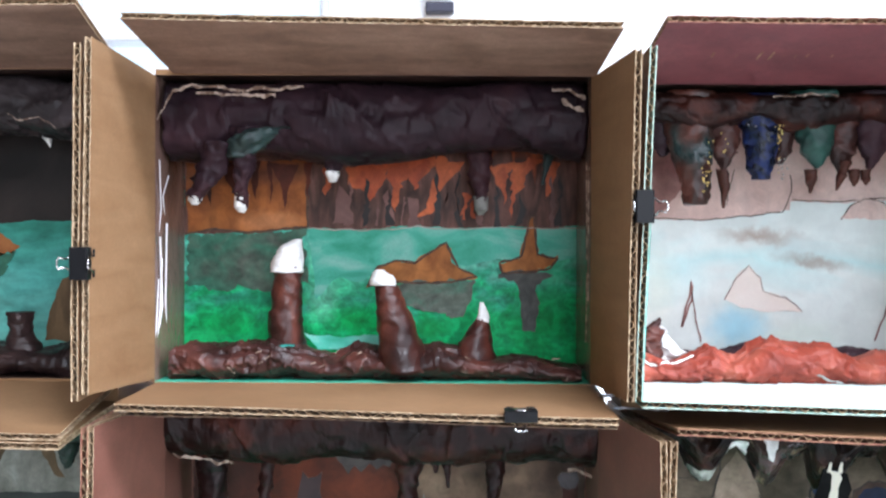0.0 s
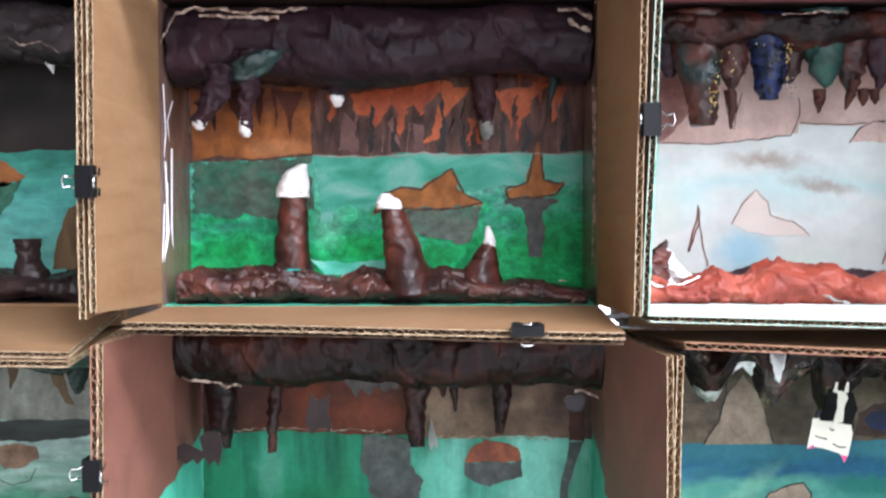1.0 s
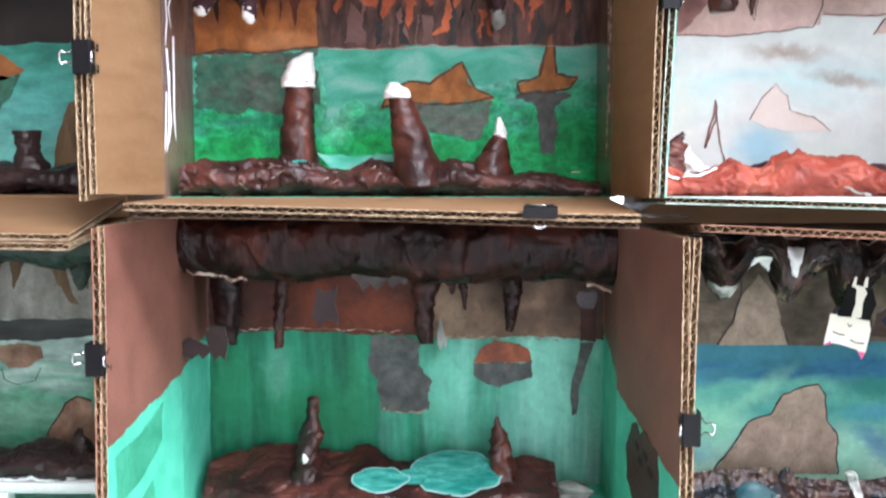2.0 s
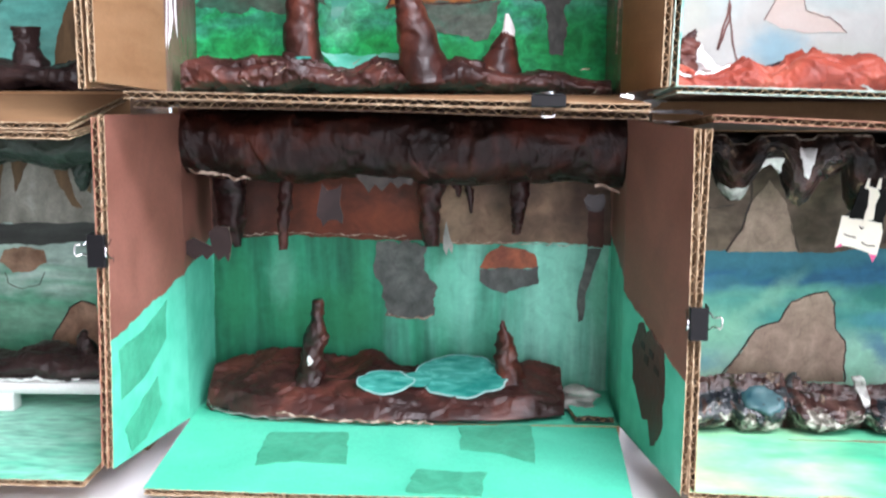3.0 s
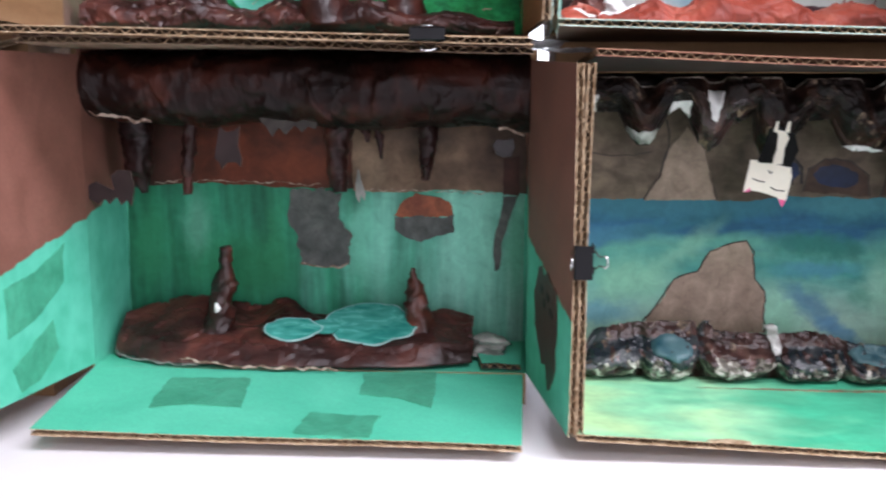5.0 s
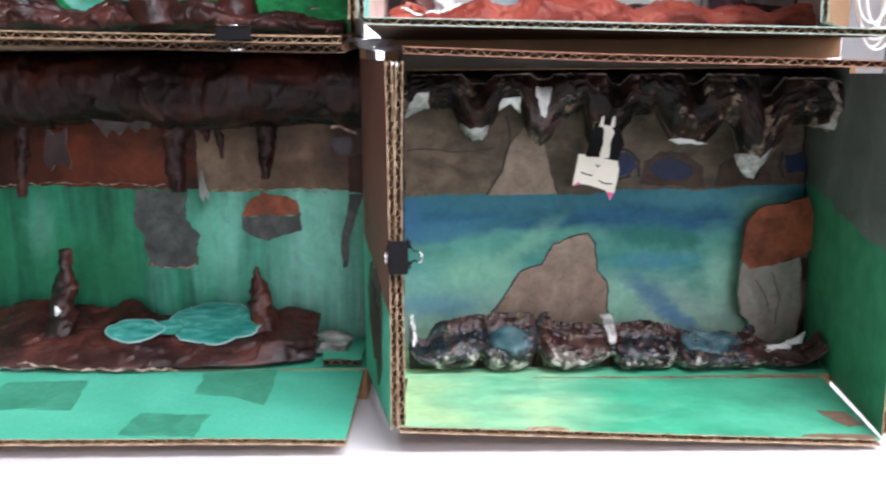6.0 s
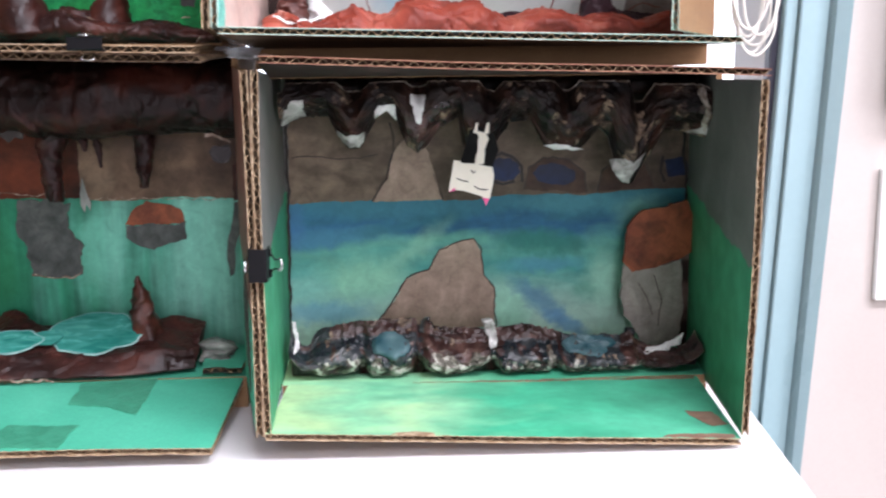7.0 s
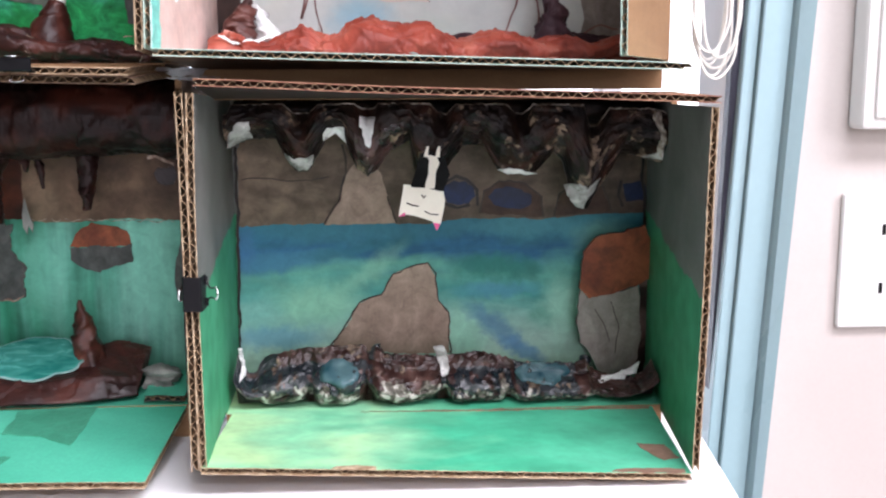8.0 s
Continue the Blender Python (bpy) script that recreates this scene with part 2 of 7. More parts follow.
BROWN_SHEET = material("brown_wrapping_paper", [(0.020, 0.008, 0.007), (0.046, 0.016, 0.013), (0.100, 0.030, 0.021)], 30, (1, 1, 1), 0.42, 0.45, 300, contrast=0.65, spec=0.34, bumpscale=80, worn=(0.30, 0.22, 0.20))
# dark brown roof paper, deepened further for the shade near the box tops
SHADED_SHEET = material("shade_darkened_brown_paper", [(0.006, 0.0025, 0.002), (0.016, 0.005, 0.004), (0.062, 0.015, 0.009)], 24, (1, 1, 1), 0.42, 0.5, 300, contrast=0.6, spec=0.2, bumpscale=80, worn=(0.14, 0.07, 0.055))
DARK_SHEET = material("dark_plum_paper", [(0.018, 0.010, 0.014), (0.036, 0.018, 0.024), (0.066, 0.028, 0.031)], 14, (1, 1, 1), 0.45, 0.4, 300, contrast=0.5, spec=0.15, bumpscale=50, worn=(0.10, 0.06, 0.065))
RUST_SHEET = material("rust_red_paper", [(0.16, 0.026, 0.016), (0.30, 0.055, 0.032), (0.40, 0.11, 0.07)], 30, (1, 1, 1), 0.5, 0.6, 300, contrast=0.5, spec=0.3, bumpscale=70, worn=(0.60, 0.38, 0.32))
CARTON = material("painted_egg_carton", [(0.006, 0.004, 0.004), (0.015, 0.008, 0.006), (0.045, 0.018, 0.012)], 45, (1, 1, 1), 0.42, 0.5, 260, contrast=0.6, spec=0.2, bumpscale=110, worn=(0.16, 0.10, 0.07))
CARTON_INK = material("blue_black_carton_paint", [(0.006, 0.009, 0.012), (0.018, 0.022, 0.026), (0.045, 0.050, 0.052)], 60, (1, 1, 1), 0.28, 0.5, 260, contrast=0.6, spec=0.5, bumpscale=110, worn=(0.42, 0.40, 0.36))
CARTON_BROWN = material("red_brown_carton_paint", [(0.016, 0.007, 0.006), (0.040, 0.017, 0.014), (0.10, 0.05, 0.04)], 60, (1, 1, 1), 0.30, 0.5, 260, contrast=0.6, spec=0.5, bumpscale=110, worn=(0.42, 0.34, 0.29))
CARTON_BARE = material("bare_grey_carton_pulp", [(0.02, 0.016, 0.013), (0.13, 0.115, 0.09), (0.52, 0.50, 0.44)], 130, (1, 1, 1), 0.5, 0.6, 300, contrast=0.75, spec=0.3, bumpscale=120)
CARTON_SCUFF = material("scuffed_egg_carton", [(0.012, 0.007, 0.006), (0.050, 0.030, 0.022), (0.24, 0.17, 0.115)], 110, (1, 1, 1), 0.45, 0.7, 260, contrast=0.75, spec=0.3, bumpscale=130)
# unseen walls and floor, toned down so they bounce less light
ROOM_PAINT = material("bounce_cutting_wall_grey", [(0.34, 0.33, 0.31), (0.40, 0.39, 0.37)], 6, (1, 1, 1), 0.8, 0.05, 300, grain=0.04)
ROOM_FLOOR = material("bounce_cutting_floor_brown", [(0.16, 0.14, 0.12), (0.22, 0.20, 0.18)], 6, (1, 1, 1), 0.5, 0.05, 300)
CARTON_RIM = material("bare_carton_rim", [(0.16, 0.12, 0.09), (0.50, 0.45, 0.38)], 90, (1, 1, 1), 0.75, 0.4, 500, contrast=0.9)
GREY_SHEET = material("grey_crumpled_paper", [(0.12, 0.12, 0.11), (0.36, 0.36, 0.33)], 60, (1, 1, 1), 0.4, 0.5, 300, bumpscale=120)
WHITE = material("white_paint", [(0.68, 0.68, 0.66), (0.86, 0.86, 0.84)], 60, (1, 1, 1), 0.5, 0.3, 300)
GREY_WORN = material("worn_grey_paper", [(0.018, 0.014, 0.012), (0.075, 0.062, 0.054)], 70, (1, 1, 1), 0.5, 0.4, 300, bumpscale=110)
WHITE_WORN = material("scraped_white_pulp", [(0.26, 0.25, 0.23), (0.66, 0.65, 0.62)], 90, (1, 1, 1), 0.55, 0.6, 300, contrast=0.7, bumpscale=120)
TORN = material("torn_paper_edge", [(0.16, 0.10, 0.07), (0.46, 0.36, 0.29)], 160, (1, 1, 1), 0.7, 0.4, 500, contrast=0.9)
FOAM = material("white_foam_tray", [(0.74, 0.74, 0.72), (0.84, 0.84, 0.82)], 20, (1, 1, 1), 0.4, 0.05, 900)
POOL_RIM = material("pale_turquoise_rim", [(0.16, 0.38, 0.36), (0.40, 0.60, 0.57)], 90, (1, 1, 1), 0.4, 0.2, 300)
POOL = material("turquoise_pool_paint", [(0.014, 0.20, 0.165), (0.065, 0.36, 0.30)], 50, (1, 3, 1), 0.25, 0.15, 200, contrast=0.7)
BLUE_POOL = material("deep_blue_pool_paint", [(0.012, 0.060, 0.080), (0.09, 0.165, 0.175)], 70, (1, 1, 1), 0.35, 0.15, 200)
# watercolour papers
EMERALD = wash("emerald_wash", [(0.0, (0.008, 0.32, 0.09)), (0.30, (0.016, 0.43, 0.15)), (0.52, (0.05, 0.42, 0.25)), (0.75, (0.16, 0.55, 0.41)), (1.0, (0.07, 0.46, 0.33))], 1.03, 1.125, scale=42, spread=0.42, stretch=(1, 1, 1.6), tones=(0.55, 1.42))
JADE = wash("jade_streaked_wash", [(0.0, (0.006, 0.11, 0.055)), (0.35, (0.020, 0.22, 0.125)), (0.6, (0.075, 0.32, 0.23)), (1.0, (0.20, 0.45, 0.37))], -0.21, 0.16, (1, 0, 0), (1.5, 1, 0.16), 24, 0.55, tones=(0.5, 1.45))
LAGOON = wash("blue_green_wash", [(0.0, (0.44, 0.66, 0.54)), (0.28, (0.24, 0.50, 0.42)), (0.46, (0.06, 0.30, 0.27)), (0.62, (0.10, 0.34, 0.28)), (0.80, (0.02, 0.12, 0.23)), (1.0, (0.035, 0.18, 0.22))], 0.79, 0.895, scale=13, spread=0.18, stretch=(1, 1, 3.2), tones=(0.86, 1.12))
PALE_SEA = wash("pale_sea_wash", [(0.0, (0.74, 0.77, 0.73)), (0.35, (0.76, 0.79, 0.76)), (0.6, (0.58, 0.76, 0.75)), (0.8, (0.72, 0.77, 0.74)), (1.0, (0.64, 0.68, 0.65))], 1.03, 1.15, scale=9, spread=0.4, stretch=(1, 1, 1.8), tones=(0.9, 1.05))
TEAL_SEA = wash("teal_wash", [(0.0, (0.18, 0.50, 0.42)), (0.5, (0.10, 0.42, 0.36)), (1.0, (0.05, 0.30, 0.22))], 1.03, 1.125, scale=16, spread=0.35, stretch=(1, 1, 2.5))
FOG_SEA = wash("foggy_green_wash", [(0.0, (0.05, 0.22, 0.13)), (0.35, (0.14, 0.32, 0.22)), (0.55, (0.08, 0.27, 0.17)), (0.8, (0.34, 0.46, 0.40)), (1.0, (0.30, 0.40, 0.36))], 0.80, 0.90, scale=16, spread=0.35, stretch=(1, 1, 3))
OCHRE = wash("ochre_wash", [(0.0, (0.44, 0.17, 0.045)), (0.5, (0.34, 0.11, 0.026)), (1.0, (0.18, 0.052, 0.018))], 1.07, 1.20, scale=30, spread=0.35, stretch=(1, 1, 0.6))
ORANGE = material("orange_wash", [(0.42, 0.075, 0.024), (0.60, 0.15, 0.05)], 40, (1, 1, 0.5), 0.55, 0.06, 500)
DUSK = wash("dusky_dripstone_wash", [(0.0, (0.16, 0.075, 0.058)), (0.25, (0.065, 0.036, 0.028)), (0.5, (0.18, 0.088, 0.068)), (0.68, (0.085, 0.040, 0.030)), (0.82, (0.44, 0.10, 0.035)), (1.0, (0.48, 0.12, 0.045))], 1.118, 1.215, stretch=(3.4, 1, 0.4), scale=22, spread=0.42)
GREY_WASH = wash("grey_green_wash", [(0.0, (0.05, 0.17, 0.11)), (0.4, (0.10, 0.13, 0.10)), (0.65, (0.15, 0.18, 0.145)), (1.0, (0.07, 0.22, 0.145))], -0.2, 0.1, (1, 0, 0), (1, 1, 1.4), 34, 0.6)
# russet paint, its stops lowered in part for shade from the paper roof
RUSSET = wash("shade_darkened_russet_wash", [(0.0, (0.026, 0.009, 0.006)), (0.35, (0.085, 0.018, 0.008)), (0.62, (0.13, 0.028, 0.011)), (1.0, (0.05, 0.014, 0.008))], -0.20, 0.0, (1, 0, 0), (1, 1, 1.6), 20, 0.3, 0.55)
TAN = wash("tan_wash", [(0.0, (0.25, 0.155, 0.10)), (0.4, (0.13, 0.075, 0.048)), (0.7, (0.19, 0.115, 0.072)), (1.0, (0.075, 0.042, 0.030))], -0.02, 0.11, (1, 0, 0), (1, 1, 1), 26, 0.4)
TAUPE = wash("taupe_wash", [(0.0, (0.19, 0.135, 0.095)), (0.4, (0.105, 0.074, 0.054)), (0.7, (0.155, 0.112, 0.080)), (1.0, (0.085, 0.060, 0.045))], 0.14, 0.45, (1, 0, 0), (1, 1, 2), 18, 0.4)
brushed(LAGOON, [
    (0.2223, 0.8892, 0.0994, 0.0112, 0, (0.042, 0.195, 0.265), 0.8, 0.6),
    (0.3708, 0.8896, 0.0648, 0.0086, 0, (0.065, 0.254, 0.311), 0.8, 0.6),
    (0.1701, 0.8649, 0.0475, 0.0086, 6, (0.045, 0.18, 0.30), 0.7, 0.6),
    (0.1413, 0.8750, 0.0086, 0.0216, 0, (0.06, 0.18, 0.36), 0.5, 0.7),
    (0.2307, 0.8737, 0.0518, 0.0052, 8, (0.026, 0.154, 0.211), 0.7, 0.6),
    (0.1951, 0.8299, 0.0367, 0.0181, 0, (0.263, 0.601, 0.412), 0.8, 0.7),
    (0.1494, 0.8240, 0.0199, 0.0156, 0, (0.219, 0.557, 0.475), 0.7, 0.7),
    (0.1640, 0.8045, 0.0389, 0.0095, 0, (0.108, 0.327, 0.443), 0.7, 0.6),
    (0.2370, 0.8560, 0.0324, 0.0078, 38, (0.301, 0.632, 0.443), 0.4, 0.7),
], 0.0)
brushed(LAGOON, [
    (0.3313, 0.8590, 0.0311, 0.0104, 0, (0.019, 0.179, 0.144), 0.85, 0.6),
    (0.3579, 0.8550, 0.0130, 0.0086, 0, (0.018, 0.165, 0.138), 0.7, 0.6),
    (0.3358, 0.8401, 0.0324, 0.0060, 0, (0.078, 0.291, 0.412), 0.7, 0.7),
    (0.3896, 0.8242, 0.0199, 0.0225, 0, (0.332, 0.663, 0.508), 0.85, 0.7),
    (0.4199, 0.8778, 0.0259, 0.0147, 0, (0.165, 0.424, 0.354), 0.75, 0.7),
    (0.3070, 0.8053, 0.0181, 0.0207, 20, (0.343, 0.712, 0.529), 0.8, 0.6),
    (0.3351, 0.8102, 0.0311, 0.0086, -38, (0.035, 0.154, 0.365), 0.6, 0.7),
    (0.3563, 0.7905, 0.0216, 0.0069, -30, (0.083, 0.254, 0.475), 0.7, 0.6),
    (0.3717, 0.8177, 0.0112, 0.0086, 0, (0.061, 0.301, 0.211), 0.5, 0.7),
], 0.3)
brushed(JADE, [
    (-0.1081, 0.8353, 0.0457, 0.0305, 0, (0.01, 0.159, 0.063), 0.75, 0.7),
    (-0.1799, 0.8566, 0.0174, 0.0391, 0, (0.013, 0.18, 0.08), 0.7, 0.7),
    (-0.1436, 0.8709, 0.0113, 0.0261, 0, (0.127, 0.396, 0.281), 0.5, 0.7),
    (-0.0811, 0.8585, 0.0070, 0.0391, 0, (0.017, 0.203, 0.091), 0.6, 0.6),
    (-0.0101, 0.8598, 0.0174, 0.0413, 0, (0.184, 0.593, 0.444), 0.7, 0.7),
    (0.0694, 0.8478, 0.0261, 0.0413, 0, (0.236, 0.654, 0.509), 0.7, 0.7),
    (0.0082, 0.8194, 0.0261, 0.0174, 0, (0.08, 0.396, 0.267), 0.5, 0.7),
    (0.1062, 0.8574, 0.0087, 0.0479, 0, (0.059, 0.341, 0.211), 0.6, 0.7),
    (0.0726, 0.8879, 0.0305, 0.0096, 0, (0.244, 0.669, 0.523), 0.6, 0.7),
], 0.35)
brushed(EMERALD, [
    (-0.0822, 1.0936, 0.0315, 0.0247, 0, (0.104, 0.593, 0.341), 0.7, 0.7),
    (-0.0957, 1.0666, 0.0117, 0.0180, 0, (0.244, 0.751, 0.523), 0.5, 0.8),
    (0.0345, 1.1120, 0.0315, 0.0099, 0, (0.203, 0.709, 0.489), 0.6, 0.8),
    (-0.0373, 1.1140, 0.0270, 0.0081, 0, (0.08, 0.489, 0.29), 0.6, 0.8),
    (0.0795, 1.0539, 0.0270, 0.0225, 0, (0.003, 0.29, 0.063), 0.8, 0.7),
    (-0.0641, 1.0487, 0.0225, 0.0117, 0, (0.006, 0.396, 0.08), 0.7, 0.7),
    (-0.1723, 1.0460, 0.0360, 0.0117, 0, (0.005, 0.315, 0.069), 0.8, 0.7),
    (-0.1498, 1.0663, 0.0315, 0.0063, 0, (0.013, 0.203, 0.104), 0.7, 0.7),
    (0.0212, 1.0536, 0.0225, 0.0162, 0, (0.017, 0.523, 0.149), 0.7, 0.7),
])
brushed(EMERALD, [
    (0.0883, 1.0898, 0.0135, 0.0270, 0, (0.028, 0.489, 0.203), 0.6, 0.8),
    (-0.1904, 1.0346, 0.0180, 0.0090, 0, (0.028, 0.557, 0.166), 0.6, 0.7),
    (-0.0101, 1.0445, 0.0180, 0.0081, 0, (0.004, 0.244, 0.05), 0.7, 0.7),
])
brushed(DUSK, [])
brushed(OCHRE, [(-0.19, 1.150, 0.012, 0.020, 0, (0.20, 0.07, 0.03), 0.6, 0.8), (-0.135, 1.128, 0.03, 0.008, 0, (0.55, 0.24, 0.10), 0.6, 0.8), (-0.15, 1.165, 0.05, 0.008, 0, (0.12, 0.04, 0.02), 0.7, 0.8)])
brushed(TAN, [(0.035, 0.940, 0.03, 0.012, 0, (0.07, 0.04, 0.03), 0.7, 0.8), (0.09, 0.930, 0.02, 0.03, 0, (0.06, 0.03, 0.022), 0.7, 0.8), (-0.005, 0.915, 0.012, 0.018, 0, (0.27, 0.18, 0.12), 0.6, 0.8), (0.065, 0.912, 0.03, 0.010, 0, (0.10, 0.058, 0.04), 0.6, 0.8)])
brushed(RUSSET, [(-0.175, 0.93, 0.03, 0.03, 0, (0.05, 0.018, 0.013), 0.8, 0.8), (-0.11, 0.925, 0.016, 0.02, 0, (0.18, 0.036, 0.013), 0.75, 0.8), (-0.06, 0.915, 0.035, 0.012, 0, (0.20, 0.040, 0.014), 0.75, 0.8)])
brushed(TAUPE, [])
brushed(PALE_SEA, [(0.252, 1.118, 0.030, 0.0055, -3, (0.36, 0.25, 0.19), 0.75, 0.9), (0.293, 1.098, 0.026, 0.0050, -8, (0.34, 0.24, 0.19), 0.75, 0.9), (0.285, 1.110, 0.030, 0.010, -5, (0.50, 0.55, 0.54), 0.5, 0.9), (0.233, 1.046, 0.024, 0.018, 0, (0.34, 0.66, 0.80), 0.8, 0.8), (0.285, 1.040, 0.030, 0.012, 0, (0.62, 0.70, 0.60), 0.5, 0.9), (0.170, 1.075, 0.016, 0.030, 0, (0.72, 0.72, 0.60), 0.5, 0.9)], 0.1)
SAND = material("sand_wash", [(0.29, 0.20, 0.15), (0.43, 0.31, 0.24)], 26, (2, 1, 0.7), 0.6, 0.06, 500)
STONE = material("grey_stone_wash", [(0.24, 0.21, 0.185), (0.38, 0.335, 0.30)], 30, (2, 1, 0.7), 0.6, 0.06, 500)
SLATE = material("slate_wash", [(0.05, 0.055, 0.052), (0.12, 0.125, 0.115)], 50, (1, 1, 1), 0.6, 0.1, 500)
BLUSH = material("blush_wash", [(0.50, 0.31, 0.26), (0.72, 0.55, 0.49)], 16, (1, 1, 1), 0.6, 0.06, 500, grain=0.08)
ROSE = material("rose_brown_wash", [(0.22, 0.09, 0.08), (0.40, 0.22, 0.19)], 18, (1, 1, 1), 0.6, 0.06, 500)
NAVY = material("navy_wash", [(0.006, 0.012, 0.035), (0.012, 0.030, 0.10)], 40, (1, 1, 1), 0.5, 0.06, 500)
BARK_INK = material("thin_brown_wash_line", [(0.05, 0.032, 0.022), (0.16, 0.085, 0.05)], 120, (1, 1, 1), 0.6, 0.0)
INK = material("dark_brown_ink", [(0.03, 0.022, 0.02), (0.07, 0.05, 0.04)], 60, (1, 1, 1), 0.6, 0.0)
MAUVE = material("mauve_card", [(0.016, 0.008, 0.008), (0.034, 0.018, 0.017)], 60, (1, 1, 1), 0.5, 0.1)
CREAM = material("cream_card", [(0.74, 0.69, 0.58), (0.80, 0.75, 0.64)], 60, (1, 1, 1), 0.6, 0.05, grain=0.04)
SHALLOWS = material("sea_green_wash", [(0.035, 0.36, 0.22), (0.10, 0.52, 0.38), (0.28, 0.62, 0.52)], 26, (1, 1, 2), 0.55, 0.06, 500)
ROSE_DIM = material("rosewood_wash", [(0.13, 0.07, 0.06), (0.28, 0.14, 0.12)], 40, (1, 1, 0.6), 0.6, 0.06, 500)
TEAL_BLACK = material("black_teal_paint", [(0.015, 0.025, 0.025), (0.05, 0.085, 0.08)], 50, (1, 1, 1), 0.35, 0.4, 300, bumpscale=90)
BROWN_LIT = material("red_brown_paper", [(0.020, 0.007, 0.006), (0.050, 0.014, 0.010), (0.12, 0.032, 0.019)], 34, (1, 1, 0.5), 0.40, 0.5, 300, contrast=0.7, spec=0.4, bumpscale=80, worn=(0.34, 0.24, 0.21))
TWIST_BROWN = material("dark_twisted_paper", [(0.010, 0.004, 0.004), (0.026, 0.009, 0.008), (0.065, 0.020, 0.014)], 40, (1, 1, 0.4), 0.42, 0.5, 300, contrast=0.6, spec=0.25, bumpscale=90, worn=(0.16, 0.09, 0.08))
ROSEWOOD = material("dark_rosewood_paint", [(0.040, 0.018, 0.014), (0.095, 0.042, 0.034)], 90, (1, 1, 1), 0.4, 0.3, 300, bumpscale=110)
BLUSH_PALE = material("pale_blush_wash", [(0.78, 0.64, 0.56), (0.86, 0.76, 0.70)], 25, (1, 1, 1), 0.6, 0.06, 500, grain=0.05)
HAZE_BROWN = material("beige_brown_wash", [(0.26, 0.17, 0.125), (0.60, 0.53, 0.48)], 30, (1, 1, 3), 0.6, 0.06, 500)
R1_CONE_A = material("brown_green_cone_paint", [(0.010, 0.024, 0.024), (0.035, 0.013, 0.009), (0.08, 0.022, 0.014)], 45, (1, 1, 0.6), 0.3, 0.5, 300, contrast=0.7, bumpscale=110)
BLACK_BROWN = material("black_brown_wash", [(0.012, 0.010, 0.009), (0.035, 0.026, 0.022)], 20, (1, 1, 1), 0.5, 0.08, 400)
ORANGE_OCHRE = material("bright_ochre_wash", [(0.26, 0.09, 0.025), (0.48, 0.19, 0.06)], 40, (1, 1, 1), 0.6, 0.06, 500)
OCHRE_DIM = material("brown_ochre_wash", [(0.075, 0.045, 0.020), (0.17, 0.105, 0.05)], 40, (2, 1, 0.5), 0.6, 0.06, 500, contrast=0.7)
GREY_PLUM = material("grey_plum_paper", [(0.016, 0.013, 0.014), (0.055, 0.042, 0.044)], 26, (1, 1, 1), 0.4, 0.95, 300, bumpscale=60)
DARK_BROWN = material("near_black_brown_paper", [(0.014, 0.008, 0.008), (0.050, 0.028, 0.026)], 30, (1, 1, 1), 0.35, 0.95, 300, bumpscale=70)
GREEN_BLACK = material("green_black_paper", [(0.008, 0.012, 0.009), (0.035, 0.055, 0.042)], 34, (1, 1, 1), 0.4, 0.95, 300, bumpscale=80)
CHARCOAL = material("charcoal_wash", [(0.018, 0.02, 0.018), (0.05, 0.055, 0.05)], 30, (1, 1, 3), 0.55, 0.06, 500)
RUSSET_ORANGE = material("russet_orange_wash", [(0.16, 0.035, 0.014), (0.34, 0.095, 0.04)], 36, (1, 1, 1), 0.55, 0.08, 500)
STONE_MIST = material("misty_stone_wash", [(0.14, 0.13, 0.105), (0.30, 0.29, 0.25)], 22, (2, 1, 0.6), 0.6, 0.06, 500)
HAZEL = material("hazel_wash", [(0.16, 0.085, 0.05), (0.34, 0.21, 0.14)], 40, (1, 1, 1), 0.6, 0.06, 500)
for m, k in ((SAND, 0.6), (STONE, 0.5), (RUSSET_ORANGE, 0.9), (SLATE, 0.8), (GREY_WASH, 0.7), (ORANGE, 0.7), (HAZEL, 0.6), (NAVY, 0.8), (MINT, 0.10), (PALE_MINT, 0.15), (DARK_CARD, 0.5), (ICE, 0.15), (BLUSH, 0.3), (ROSE, 0.5), (STONE_MIST, 0.6), (FOG_SEA, 0.4), (TEAL_SEA, 0.35), (KRAFT, 0.12), (BROWN_KRAFT, 0.3), (MAROON, 0.3)):
    brushed(m, [], k)
PINK = plain("pink_felt_pen", (0.75, 0.10, 0.28), 0.6)
BLACK = material("black_paint", [(0.008, 0.008, 0.008), (0.014, 0.014, 0.014)], 60, (1, 1, 1), 0.85, 0.0, spec=0.05)
GREEN_STAL = material("bottle_green_paint", [(0.010, 0.032, 0.028), (0.024, 0.075, 0.058)], 60, (1, 1, 1), 0.35, 0.4, 300, bumpscale=120)
COBALT = material("blue_glitter_paint", [(0.003, 0.005, 0.016), (0.008, 0.016, 0.07)], 160, (1, 1, 1), 0.3, 0.6, 500, contrast=0.9)
GOLD = plain("gold_glitter", (0.75, 0.58, 0.22), 0.5, 0.9)
STEEL = plain("bright_steel", (0.75, 0.75, 0.76), 0.18, 1.0)
CLIP_BLACK = plain("black_lacquer", (0.006, 0.006, 0.007), 0.38)
CLIP_BLACK.node_tree.nodes["Principled BSDF"].inputs["Specular IOR Level"].default_value = 0.18
TABLE_WHITE = material("white_laminate", [(0.80, 0.80, 0.80), (0.86, 0.86, 0.86)], 8, (1, 1, 1), 0.4, 0.0, grain=0.03)
